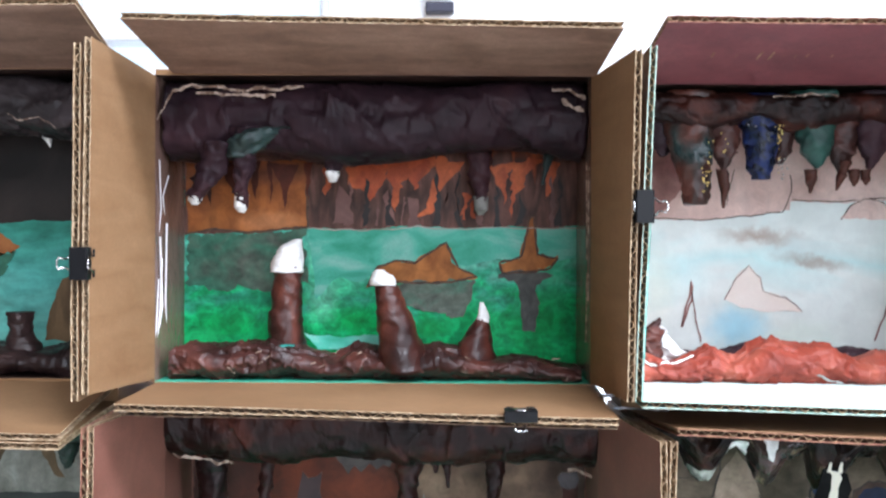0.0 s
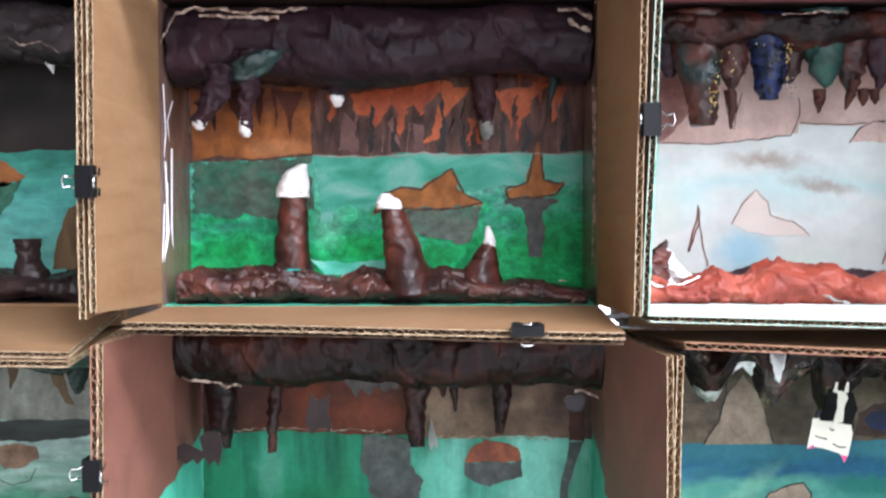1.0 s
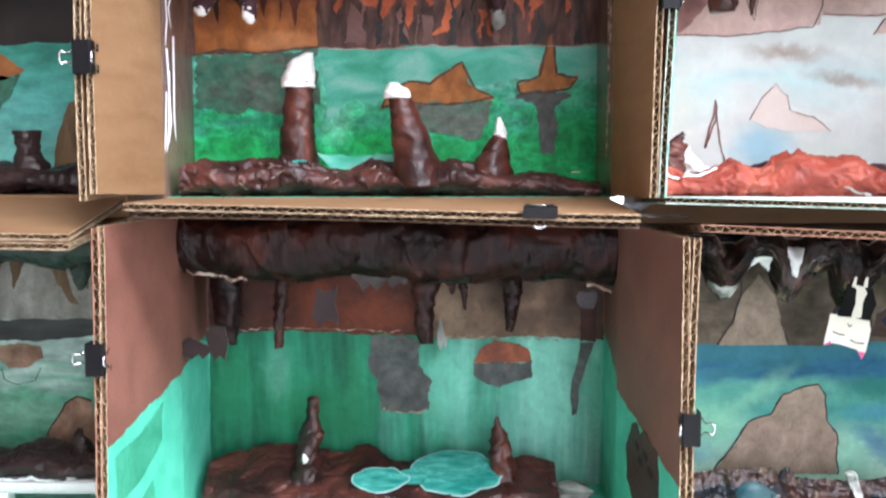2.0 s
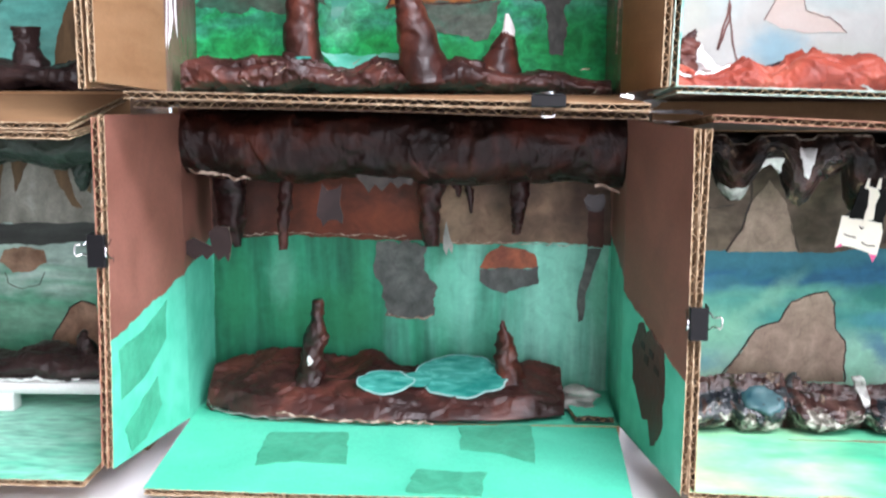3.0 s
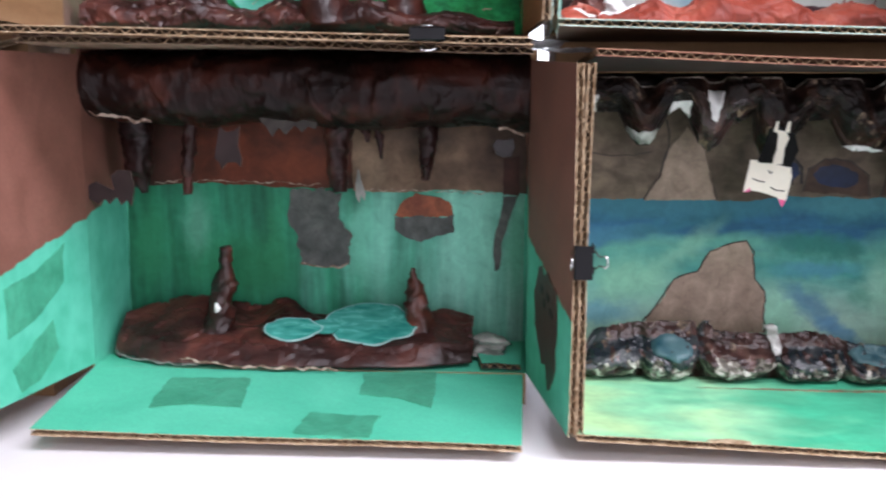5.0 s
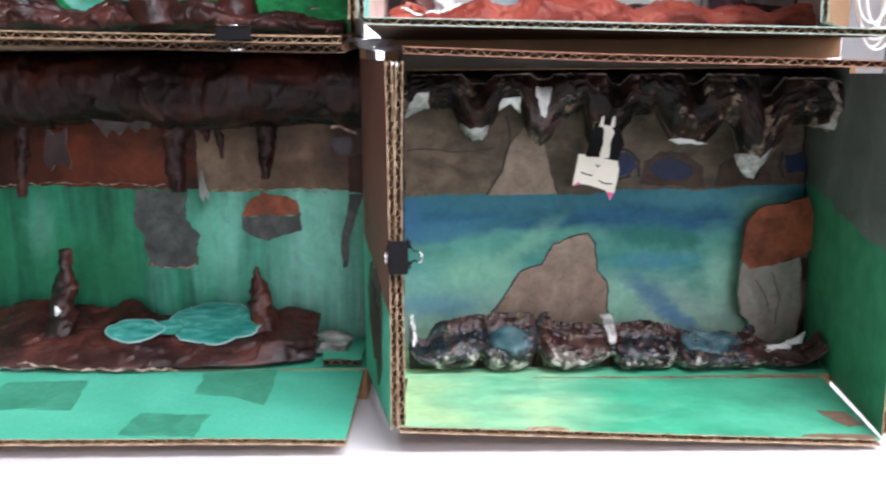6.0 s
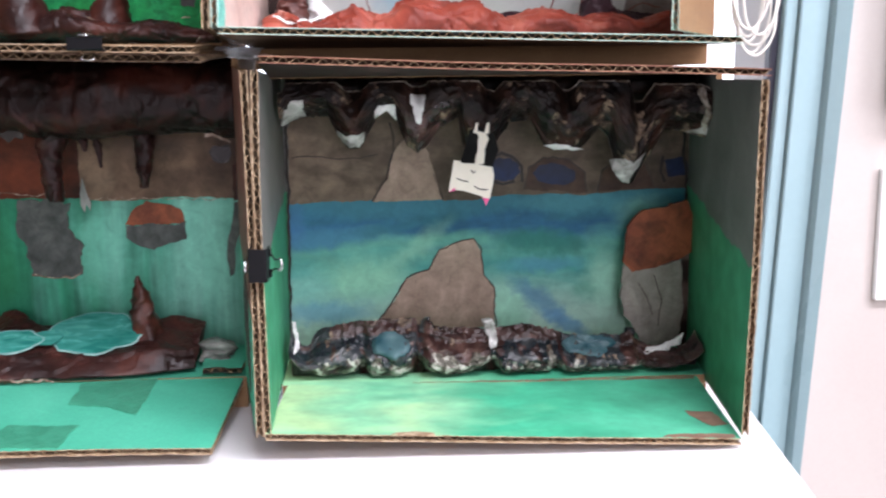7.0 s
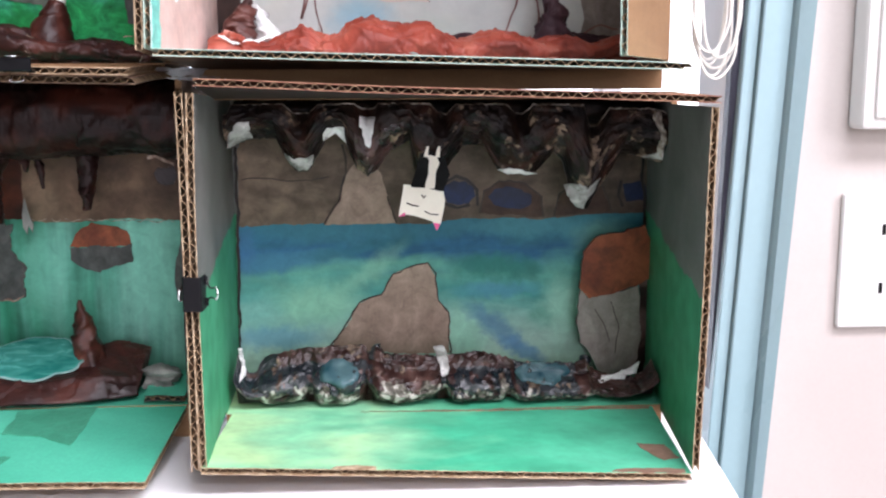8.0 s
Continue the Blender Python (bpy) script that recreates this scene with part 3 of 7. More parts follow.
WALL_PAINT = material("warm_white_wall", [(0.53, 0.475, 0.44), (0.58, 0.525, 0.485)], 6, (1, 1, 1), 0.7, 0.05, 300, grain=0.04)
FRAME_BLUE = material("pale_blue_gloss_paint", [(0.27, 0.415, 0.445), (0.33, 0.475, 0.505)], 10, (1, 1, 0.3), 0.3, 0.03, 200, grain=0.05)
DARK_POST = material("dark_window_post", [(0.035, 0.036, 0.052), (0.055, 0.056, 0.078)], 10, (1, 1, 1), 0.4, 0.05, spec=0.2)
SASH_WHITE = material("white_sash_paint", [(0.76, 0.78, 0.80), (0.84, 0.86, 0.88)], 10, (1, 1, 1), 0.4, 0.03)
PLASTIC = plain("white_plastic", (0.80, 0.79, 0.76), 0.35)
CORD = plain("cream_cord", (0.78, 0.76, 0.70), 0.5)
SKY_GLOW = plain("bright_sky", (0.93, 0.97, 1.0), 1.0, 0.0, 3.2)
BLUE_GLOW = plain("pale_blue_glow", (0.70, 0.88, 0.95), 0.9, 0.0, 0.92)
TAPE = material("white_tape", [(0.72, 0.70, 0.72), (0.84, 0.82, 0.84)], 50, (1, 1, 1), 0.25, 0.3, 300, bumpscale=150)
GLASS = bpy.data.materials.new("window_glass")
GLASS.use_nodes = True
GLASS.node_tree.nodes["Principled BSDF"].inputs["Transmission Weight"].default_value = 1.0
GLASS.node_tree.nodes["Principled BSDF"].inputs["Roughness"].default_value = 0.02


# ---- building helpers ----
def thing(name, base, label, category, group="", kind=""):
    ob = new(name)
    ob.location = base
    ob.empty_display_size = 0.02
    return tagged(ob, label, category, group, kind)


def part(name, bm, mats, parent=None, label="", smooth=False):
    me = bpy.data.meshes.new(name)
    bmesh.ops.recalc_face_normals(bm, faces=bm.faces) if name != "corrugation" else None
    for f in bm.faces:
        f.smooth = smooth
    bm.to_mesh(me)
    bm.free()
    for m in (mats if isinstance(mats, (list, tuple)) else [mats]):
        me.materials.append(m)
    ob = new(name, me)
    if parent is not None:
        ob.parent = parent
        ob.matrix_parent_inverse = Matrix.Translation(-Vector(parent.location)) if parent.type == "EMPTY" else Matrix()
    if label:
        tagged(ob, label)
    return ob


def add_box(bm, x0, x1, y0, y1, z0, z1, bevel=0.0, slot=0):
    r = bmesh.ops.create_cube(bm, size=1)
    vs = r["verts"]
    for v in vs:
        v.co = Vector((x0 if v.co.x < 0 else x1, y0 if v.co.y < 0 else y1, z0 if v.co.z < 0 else z1))
    fs = list({f for v in vs for f in v.link_faces})
    for f in fs:
        f.material_index = slot
    if bevel:
        es = list({e for v in vs for e in v.link_edges})
        bmesh.ops.bevel(bm, geom=es, offset=bevel, segments=2, affect="EDGES", profile=0.5)
    return fs


def box_part(name, parent, mats, x0, x1, y0, y1, z0, z1, bevel=0.0, label=""):
    bm = bmesh.new()
    add_box(bm, x0, x1, y0, y1, z0, z1, bevel)
    return part(name, bm, mats, parent, label)


T = 0.0042      # card thickness
LINER = 0.0005  # paper facing
PITCH = 0.0076  # flute spacing


def slab(name, parent, corners, hint, mats, thick=T):
    """A wall of card: inner face in slot 0, the rest in slot 1."""
    a, b, c, d = (Vector(p) for p in corners)
    n = (b - a).cross(d - a).normalized()
    if n.dot(Vector(hint)) < 0:
        n = -n
    bm = bmesh.new()
    inner = [bm.verts.new(p) for p in (a, b, c, d)]
    outer = [bm.verts.new(p + n * thick) for p in (a, b, c, d)]
    f = bm.faces.new(inner)
    f.material_index = 0
    g = bm.faces.new(outer)
    g.material_index = 1
    for i in range(4):
        j = (i + 1) % 4
        bm.faces.new((inner[i], inner[j], outer[j], outer[i])).material_index = 1
    return part(name, bm, mats, parent)


def flap(parent, corners, hint, inside, outside=None, edge=None, warp=0.0012, bow=0.0, seed=0, label=""):
    """A corrugated flap: crease corners A, B, then the free corners C (beyond B) and D (beyond A). Returns its surface function."""
    outside, edge = outside or KRAFT, edge or KRAFT_EDGE
    a, b, c, d = (Vector(p) for p in corners)
    n = (b - a).cross(d - a).normalized()
    if n.dot(Vector(hint)) < 0:
        n = -n

    def pos(u, v, w):
        p = a.lerp(b, u).lerp(d.lerp(c, u), v)
        k = warp * v * noise.noise(Vector((u * 2.3 + seed * 7.1, v * 1.5, seed))) + bow * v * math.sin(math.pi * u)
        return p + n * (w + k)

    bm = bmesh.new()
    nu, nv = 96, 6
    for w0, w1, s0, s1 in ((0, LINER, 0, 2), (T - LINER, T, 2, 1)):
        rows = [[[bm.verts.new(pos(u / nu, v / nv + (0.007 * noise.noise(Vector((u * 0.37, seed, w0 * 900))) + 0.007 * noise.noise(Vector((u * 1.3, seed + 5, w0 * 900))) if v == nv else 0), w)) for u in range(nu + 1)] for v in range(nv + 1)] for w in (w0, w1)]
        for v in range(nv):
            for u in range(nu):
                bm.faces.new((rows[0][v][u], rows[0][v][u + 1], rows[0][v + 1][u + 1], rows[0][v + 1][u])).material_index = s0
                bm.faces.new((rows[1][v][u], rows[1][v + 1][u], rows[1][v + 1][u + 1], rows[1][v][u + 1])).material_index = s1
        for u in range(nu):
            bm.faces.new((rows[0][nv][u], rows[0][nv][u + 1], rows[1][nv][u + 1], rows[1][nv][u])).material_index = 2
        for v in range(nv):
            for u in (0, nu):
                bm.faces.new((rows[0][v][u], rows[0][v + 1][u], rows[1][v + 1][u], rows[1][v][u])).material_index = 2
    ob = part("flap", bm, [inside, outside, edge], parent, label)
    # the fluted middle layer
    bm = bmesh.new()
    width = (b - a).length
    count = max(4, round(width / PITCH))
    steps = count * 8
    mid, amp, half = T / 2, T / 2 - LINER - 0.0003, 0.0002
    prev = None
    phase = seed * 1.3
    for i in range(steps + 1):
        u = i / steps
        ang = 2 * math.pi * count * u + phase + 0.9 * noise.noise(Vector((u * 17, seed * 1.7, 4)))
        wob = 1 + 0.55 * noise.noise(Vector((u * 40, seed * 3.0, 1)))
        w = mid + amp * max(-1, min(1, math.sin(ang) * 1.15 * wob))
        row = [bm.verts.new(pos(u, v, w + s)) for v in (0.02, 0.992) for s in (-half, half)]
        if prev:
            bm.faces.new((prev[0], row[0], row[2], prev[2]))
            bm.faces.new((prev[1], prev[3], row[3], row[1]))
            bm.faces.new((prev[2], row[2], row[3], prev[3]))
        prev = row
    part("corrugation", bm, FLUTE, ob)
    return pos


def ragged(pts, step=0.003, jitter=0.0007, seed=0, closed=True):
    """An outline with small wavers, from a few corners."""
    out = []
    m = len(pts)
    for i in range(m if closed else m - 1):
        p, q = Vector(pts[i]), Vector(pts[(i + 1) % m])
        k = max(1, int((q - p).length / step))
        for j in range(k):
            r = p.lerp(q, j / k)
            s = Vector((noise.noise(Vector((r.x * 260, r.y * 260, seed))), noise.noise(Vector((r.x * 260, r.y * 260, seed + 9.0)))))
            slow = Vector((noise.noise(Vector((r.x * 75, r.y * 75, seed + 3.0))), noise.noise(Vector((r.x * 75, r.y * 75, seed + 5.0)))))
            out.append(r + s * jitter * 1.6 + slow * jitter * 2.2)
    if not closed:
        out.append(Vector(pts[-1]))
    return out


FADING = {}


def fading(mat):
    """The same paint, worn thin and broken towards the rim of its brush mark."""
    if mat.name in FADING:
        return FADING[mat.name]
    m = mat.copy()
    m.name = mat.name + "_thin_rim"
    n, link = m.node_tree.nodes, m.node_tree.links.new
    at = n.new("ShaderNodeAttribute")
    at.attribute_name = "fade"
    co = n.new("ShaderNodeTexCoord")
    tex = n.new("ShaderNodeTexNoise")
    tex.inputs["Scale"].default_value, tex.inputs["Detail"].default_value = 260, 4
    link(co.outputs["Object"], tex.inputs["Vector"])
    a = n.new("ShaderNodeMath")
    a.operation = "MULTIPLY_ADD"
    a.inputs[1].default_value, a.inputs[2].default_value = -1.7, 1.25
    link(at.outputs["Fac"], a.inputs[0])
    b = n.new("ShaderNodeMath")
    b.operation = "MULTIPLY_ADD"
    b.inputs[1].default_value = 1.6
    link(tex.outputs[0], b.inputs[0])
    c = n.new("ShaderNodeMath")
    c.operation = "SUBTRACT"
    c.inputs[1].default_value = 0.62
    link(a.outputs[0], b.inputs[2])
    link(b.outputs[0], c.inputs[0])
    c.use_clamp = True
    link(c.outputs[0], n["Principled BSDF"].inputs["Alpha"])
    FADING[mat.name] = m
    return m


def sheet(name, parent, pts, y, mat, thick=0.0004, jitter=0.0007, seed=0, label="", curl=None, edge=None, soft=0.0):
    """A flat paper or painted shape that faces the viewer: outline in x and z at depth y."""
    ring = ragged(pts, jitter=jitter, seed=seed + len(pts))
    bm = bmesh.new()
    if soft:
        fade = bm.verts.layers.float.new("fade")
        face = bm.faces.new([bm.verts.new((p.x, y - thick, p.y)) for p in ring])
        bmesh.ops.inset_region(bm, faces=[face], thickness=soft, use_even_offset=False)
        inner = set(face.verts)
        for v in bm.verts:
            v[fade] = 0.0 if v in inner else 1.0
        return part(name, bm, fading(mat), parent, label)
    f = [bm.verts.new((p.x, y - thick, p.y)) for p in ring]
    g = [bm.verts.new((p.x, y, p.y)) for p in ring]
    bm.faces.new(f)
    bm.faces.new(g[::-1])
    for i in range(len(f)):
        j = (i + 1) % len(f)
        bm.faces.new((f[i], f[j], g[j], g[i])).material_index = 1 if edge else 0
    if curl:
        for v in bm.verts:
            v.co.y += curl(v.co.x, v.co.z)
    return part(name, bm, [mat, edge] if edge else mat, parent, label)


def ink(parent, pts, y, width=0.0009, mat=None, seed=0):
    """A pen or brush line on a sheet."""
    line = ragged(pts, 0.004, 0.0006, seed, closed=False)
    bm = bmesh.new()
    prev = None
    for i, p in enumerate(line):
        q = line[min(i + 1, len(line) - 1)] - line[max(i - 1, 0)]
        s = Vector((-q.y, q.x)).normalized() * width * (0.5 + 0.3 * noise.noise(Vector((i * 0.6, seed, 2))))
        row = [bm.verts.new((p.x + s.x, y, p.y + s.y)), bm.verts.new((p.x - s.x, y, p.y - s.y))]
        row += [bm.verts.new((v.co.x, y + 0.0003, v.co.z)) for v in row]
        if prev:
            for k, l in ((0, 1), (1, 3), (3, 2), (2, 0)):
                bm.faces.new((prev[k], row[k], row[l], prev[l]))
        prev = row
    return part("ink_line", bm, mat or INK, parent)


def planes(q, sign):
    """The outer hull of four tilted planes round the nearest scattered points: flat facets that meet in sharp creases."""
    best = None
    for c in noise.voronoi(q)[1]:
        k = (q - c).dot(noise.cell_vector(c * 7.3) * 2 - Vector((1, 1, 1))) * sign
        best = k if best is None or k > best else best
    return best * sign


def crumple(p, scale, seed):
    """Flat facets between sharp creases like those of crumpled paper, about -1 to 1."""
    q = Vector((p[0] * 0.7, p[1], p[2])) * scale * 1.3 + Vector((seed * 3.7, seed * 1.9, seed))
    q = q + 0.25 * noise.noise_vector(q * 0.6)
    return 0.95 * (planes(q, 1) - 0.28) + 0.5 * (planes(q * 1.8 + Vector((3.1, 7.7, 1.3)), -1) + 0.28) + 0.3 * noise.noise(q * 0.5)


def tube(bm, path, sides=14, folds=0.0012, seed=0, slot=0, flat=1.0, rings=12):
    """A rolled paper cone or peak: path of (x, y, z, radius)."""
    fine = []
    for i in range(len(path) - 1):
        for j in range(rings):
            k = j / rings
            fine.append([path[i][m] * (1 - k) + path[i + 1][m] * k for m in range(4)])
    fine.append(list(path[-1]))
    prev = None
    for x, y, z, r in fine:
        row = []
        for s in range(sides):
            a = 2 * math.pi * s / sides
            p = Vector((x + r * math.cos(a), y + flat * r * math.sin(a), z))
            k = 1 + (crumple(p, 70, seed) * folds + 0.6 * folds * noise.noise(p * 160 + Vector((seed, 0, 0)))) / max(r, 0.003)
            row.append(bm.verts.new((x + r * k * math.cos(a), y + flat * r * k * math.sin(a), z + 0.5 * folds * noise.noise(p * 120))))
        if prev:
            for s in range(sides):
                bm.faces.new((prev[s], prev[(s + 1) % sides], row[(s + 1) % sides], row[s])).material_index = slot
        else:
            bm.faces.new(row[::-1]).material_index = slot
        prev = row
    bm.faces.new(prev).material_index = slot


def cone_part(name, parent, path, mat, seed=0, folds=0.0012, label="", flat=1.0, sides=36):
    bm = bmesh.new()
    tube(bm, path, max(sides, 32), folds * 1.25, seed, 0, flat)
    return part(name, bm, mat, parent, label, True)


def even(ring, m):
    """The closed outline with its points spaced evenly."""
    lens = [math.dist(ring[i], ring[(i + 1) % len(ring)]) for i in range(len(ring))]
    total, out, i, run = sum(lens), [], 0, 0.0
    for j in range(m):
        want = total * j / m
        while run + lens[i] < want and i < len(ring) - 1:
            run += lens[i]
            i += 1
        f = (want - run) / max(lens[i], 1e-9)
        p, q = ring[i], ring[(i + 1) % len(ring)]
        out.append((p[0] + (q[0] - p[0]) * f, p[1] + (q[1] - p[1]) * f))
    return out


def lump(name, parent, x0, x1, section, mat, nx=80, folds=0.003, seed=0, scale=38, label="", around=84):
    """A long crumpled roll along x; section(k) gives its closed outline of (y, z) at the share k of its length."""
    bm = bmesh.new()
    rows = []
    nx = int(nx * 2.2)
    for i in range(nx + 1):
        k = i / nx
        ring = even(section(k), around)
        m = len(ring)
        cy, cz = sum(p[0] for p in ring) / m, sum(p[1] for p in ring) / m
        row = []
        for y, z in ring:
            p = Vector((x0 + (x1 - x0) * k, y, z))
            out = Vector((0, y - cy, z - cz))
            out.normalize()
            amount = crumple(p, scale, seed) * folds + 0.16 * folds * crumple(p, scale * 3.4, seed + 4)
            row.append(bm.verts.new(p + out * amount + Vector((0.4 * folds * noise.noise(p * 90), 0, 0))))
        rows.append(row)
    m = len(rows[0])
    for i in range(nx):
        for j in range(m):
            bm.faces.new((rows[i][j], rows[i][(j + 1) % m], rows[i + 1][(j + 1) % m], rows[i + 1][j]))
    bm.faces.new(rows[0][::-1])
    bm.faces.new(rows[-1])
    return part(name, bm, mat, parent, label, True)


def oval(cy, cz, ry, rz, m=22, power=2.4):
    """A rounded closed section."""
    out = []
    for i in range(m):
        a = 2 * math.pi * i / m
        c, s = math.cos(a), math.sin(a)
        out.append((cy + ry * math.copysign(abs(c) ** (2 / power), c), cz + rz * math.copysign(abs(s) ** (2 / power), s)))
    return out


def ribbon(name, parent, pts, width, mat, seed=0, label="", thick=0.0004):
    """A torn strip of paper along points in space, its width up and down."""
    bm = bmesh.new()
    prev = None
    for i in range(len(pts) - 1):
        p, q = Vector(pts[i]), Vector(pts[i + 1])
        k = max(2, int((q - p).length / 0.0014))
        for j in range(k + (1 if i == len(pts) - 2 else 0)):
            c = p.lerp(q, j / k)
            w = width * (0.22 + 0.9 * abs(noise.noise(c * 330 + Vector((seed, 0, 0)))) + 0.35 * noise.noise(c * 110 + Vector((seed, 3, 0))))
            dz = 0.0022 * noise.noise(c * 170 + Vector((0, seed, 0)))
            row = [bm.verts.new(c + Vector((0, s, dz + h * w))) for s in (0, thick) for h in (-0.5, 0.5)]
            if prev:
                for a, b in ((0, 1), (1, 3), (3, 2), (2, 0)):
                    bm.faces.new((prev[a], row[a], row[b], prev[b]))
            prev = row
    return part(name, bm, mat, parent, label)


def wire(bm, pts, r, sides=8, closed=False):
    rows = []
    m = len(pts)
    for i in range(m):
        p = Vector(pts[i])
        t = (Vector(pts[(i + 1) % m if closed else min(i + 1, m - 1)]) - Vector(pts[(i - 1) % m if closed else max(i - 1, 0)])).normalized()
        a = t.cross(Vector((0.31, 0.87, 0.39))).normalized()
        b = t.cross(a)
        rows.append([bm.verts.new(p + a * r * math.cos(2 * math.pi * s / sides) + b * r * math.sin(2 * math.pi * s / sides)) for s in range(sides)])
    for i in range(m if closed else m - 1):
        q, w = rows[i], rows[(i + 1) % m]
        for s in range(sides):
            bm.faces.new((q[s], q[(s + 1) % sides], w[(s + 1) % sides], w[s]))


# ---- room ----
TABLE_Z = 0.757
floor = box_part("floor", None, ROOM_FLOOR, -3.2, 3.0, -4.2, 1.0, -0.05, 0.0)
tagged(floor, "unseen grey-brown floor, kept dim to cut bounced light", "floor", kind="structure")
ceiling = box_part("ceiling", None, WALL_PAINT, -3.2, 3.0, -4.2, 1.0, 2.7, 2.76)
tagged(ceiling, "plain white ceiling with lamps", "ceiling", kind="structure")
# added walls out of view, mid grey to hold back fill light
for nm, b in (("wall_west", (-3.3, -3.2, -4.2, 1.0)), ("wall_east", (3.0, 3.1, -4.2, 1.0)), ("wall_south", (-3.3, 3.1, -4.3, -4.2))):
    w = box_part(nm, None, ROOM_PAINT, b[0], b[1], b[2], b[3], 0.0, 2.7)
    tagged(w, "unseen room wall, mid grey to cut bounced light", "wall", kind="structure")
# north wall with a wide window opening behind the boxes
WALL_Y = 0.865
OPEN_X0, OPEN_X1, OPEN_Z0, OPEN_Z1 = -1.5, 0.556, 0.62, 2.1
bm = bmesh.new()
add_box(bm, 0.556, 3.1, WALL_Y, WALL_Y + 0.15, 0, 2.7)
add_box(bm, -3.3, OPEN_X0, WALL_Y, WALL_Y + 0.15, 0, 2.7)
add_box(bm, OPEN_X0, 0.556, WALL_Y, WALL_Y + 0.15, 0, OPEN_Z0)
add_box(bm, OPEN_X0, 0.556, WALL_Y, WALL_Y + 0.15, OPEN_Z1, 2.7)
tagged(part("wall_north", bm, WALL_PAINT), "warm white wall with a wide bright window", "wall", kind="structure")

window = thing("window_1", (-0.4, WALL_Y, OPEN_Z0), "bright window with white sashes and a pale blue frame", "window", kind="structure")
# pale blue casing, leaning very slightly
def leaning(name, left, right, y0, y1, mat, slant=0.0):
    """An upright strip: its left and right edges at the floor and at 2.2 m."""
    bm = bmesh.new()
    add_box(bm, 0, 1, y0, y1, 0, 2.2)
    for v in bm.verts:
        k = v.co.z / 2.2
        lo, hi = left[0] + (left[1] - left[0]) * k, right[0] + (right[1] - right[0]) * k
        if v.co.x > 0.5 and v.co.y < (y0 + y1) / 2:
            v.co.y += slant
        v.co.x = lo + (hi - lo) * v.co.x
    bmesh.ops.bevel(bm, geom=bm.edges[:], offset=0.0008, segments=2, affect="EDGES")
    return part(name, bm, mat, window)


leaning("casing", (0.4946, 0.6076), (0.5180, 0.6302), 0.838, 0.8645, FRAME_BLUE)
leaning("casing", (0.5186, 0.6308), (0.5214, 0.6531), 0.8370, 0.8645, FRAME_BLUE, -0.014)
leaning("casing", (0.4830, 0.5974), (0.4936, 0.6066), 0.843, 0.8645, FRAME_BLUE)
leaning("post", (0.500, 0.5640), (0.545, 0.600), 0.852, 0.8642, DARK_POST)
for x0, x1 in ((-1.5, -1.44), (-0.335, -0.315), (-0.115, -0.106), (0.44, 0.46)):
    box_part("sash", window, SASH_WHITE, x0, x1, 0.93, 0.965, OPEN_Z0, OPEN_Z1, 0.003)
for z in (0.62, 1.263, 1.296, 1.345, 1.62, 2.07):
    box_part("glazing_bar", window, SASH_WHITE, OPEN_X0, 0.46, 0.925, 0.96, z, z + 0.008 if 1.2 < z < 1.4 else z + 0.03, 0.002)
pane = box_part("pane", window, GLASS, OPEN_X0, 0.52, 0.97, 0.974, OPEN_Z0, OPEN_Z1)
pane.visible_shadow = False
blind = box_part("blind", window, SASH_WHITE, -0.10, 0.44, 0.915, 0.918, 1.245, 2.05)
latch = thing("window_latch", (0.0, 0.90, 1.315), "dark grey window latch with pale stripes", "latch")
box_part("latch_plate", latch, DARK_POST, -0.017, 0.008, 0.902, 0.9145, 1.3165, 1.3255, 0.001)
box_part("latch_plate", latch, DARK_POST, -0.017, 0.008, 0.902, 0.9145, 1.332, 1.345, 0.001)
backdrop = box_part("backdrop", None, SKY_GLOW, -4.5, 4.5, 3.0, 3.02, -0.5, 4.5)
tagged(backdrop, "bright overcast daylight beyond the window", "backdrop", kind="structure")

# added glowing sheet that tints the left panes pale blue
far = box_part("backdrop_blue", None, BLUE_GLOW, -3.6, -0.28, 2.6, 2.62, -0.5, 3.2)
tagged(far, "pale blue glowing backdrop added behind the left window panes", "backdrop", kind="structure")

# switch plates on the wall
plate = thing("outlet_plate", (0.68, 0.86, 0.79), "white plastic outlet cover plate on the wall", "outlet plate")
bm = bmesh.new()
add_box(bm, 0.633, 0.720, 0.858, 0.8652, 0.792, 0.907, 0.002)
part("cover", bm, PLASTIC, plate)
for z in (0.822, 0.872):
    bm = bmesh.new()
    for dx in (-0.009, 0.006):
        add_box(bm, 0.676 + dx, 0.679 + dx, 0.8572, 0.8582, z, z + 0.009)
    part("slot", bm, BLACK, plate)
bm = bmesh.new()
bmesh.ops.create_cone(bm, cap_ends=True, segments=14, radius1=0.0028, radius2=0.0022, depth=0.002, matrix=Matrix.Translation((0.6775, 0.8575, 0.8495)) @ Matrix.Rotation(radians(90), 4, "X"))
part("screw", bm, STEEL, plate)
unit = thing("wall_unit", (0.70, 0.85, 0.958), "white plastic control box fixed to the wall", "control box")
bm = bmesh.new()
add_box(bm, 0.634, 0.76, 0.838, 0.865, 0.961, 1.15, 0.004)
part("housing", bm, PLASTIC, unit)
bm = bmesh.new()
add_box(bm, 0.643, 0.751, 0.834, 0.8385, 0.970, 1.14, 0.002)
part("cover", bm, PLASTIC, unit)

# table
table = thing("table", (-0.4, 0.4, 0.0), "white laminate table under the cardboard boxes", "table")
bm = bmesh.new()
add_box(bm, -1.3, 0.477, 0.15, 0.832, TABLE_Z - 0.028, TABLE_Z, 0.003)
for v in bm.verts:
    if v.co.x > 0:
        v.co.x += 0.11 * (v.co.y - 0.80)
part("tabletop", bm, TABLE_WHITE, table)
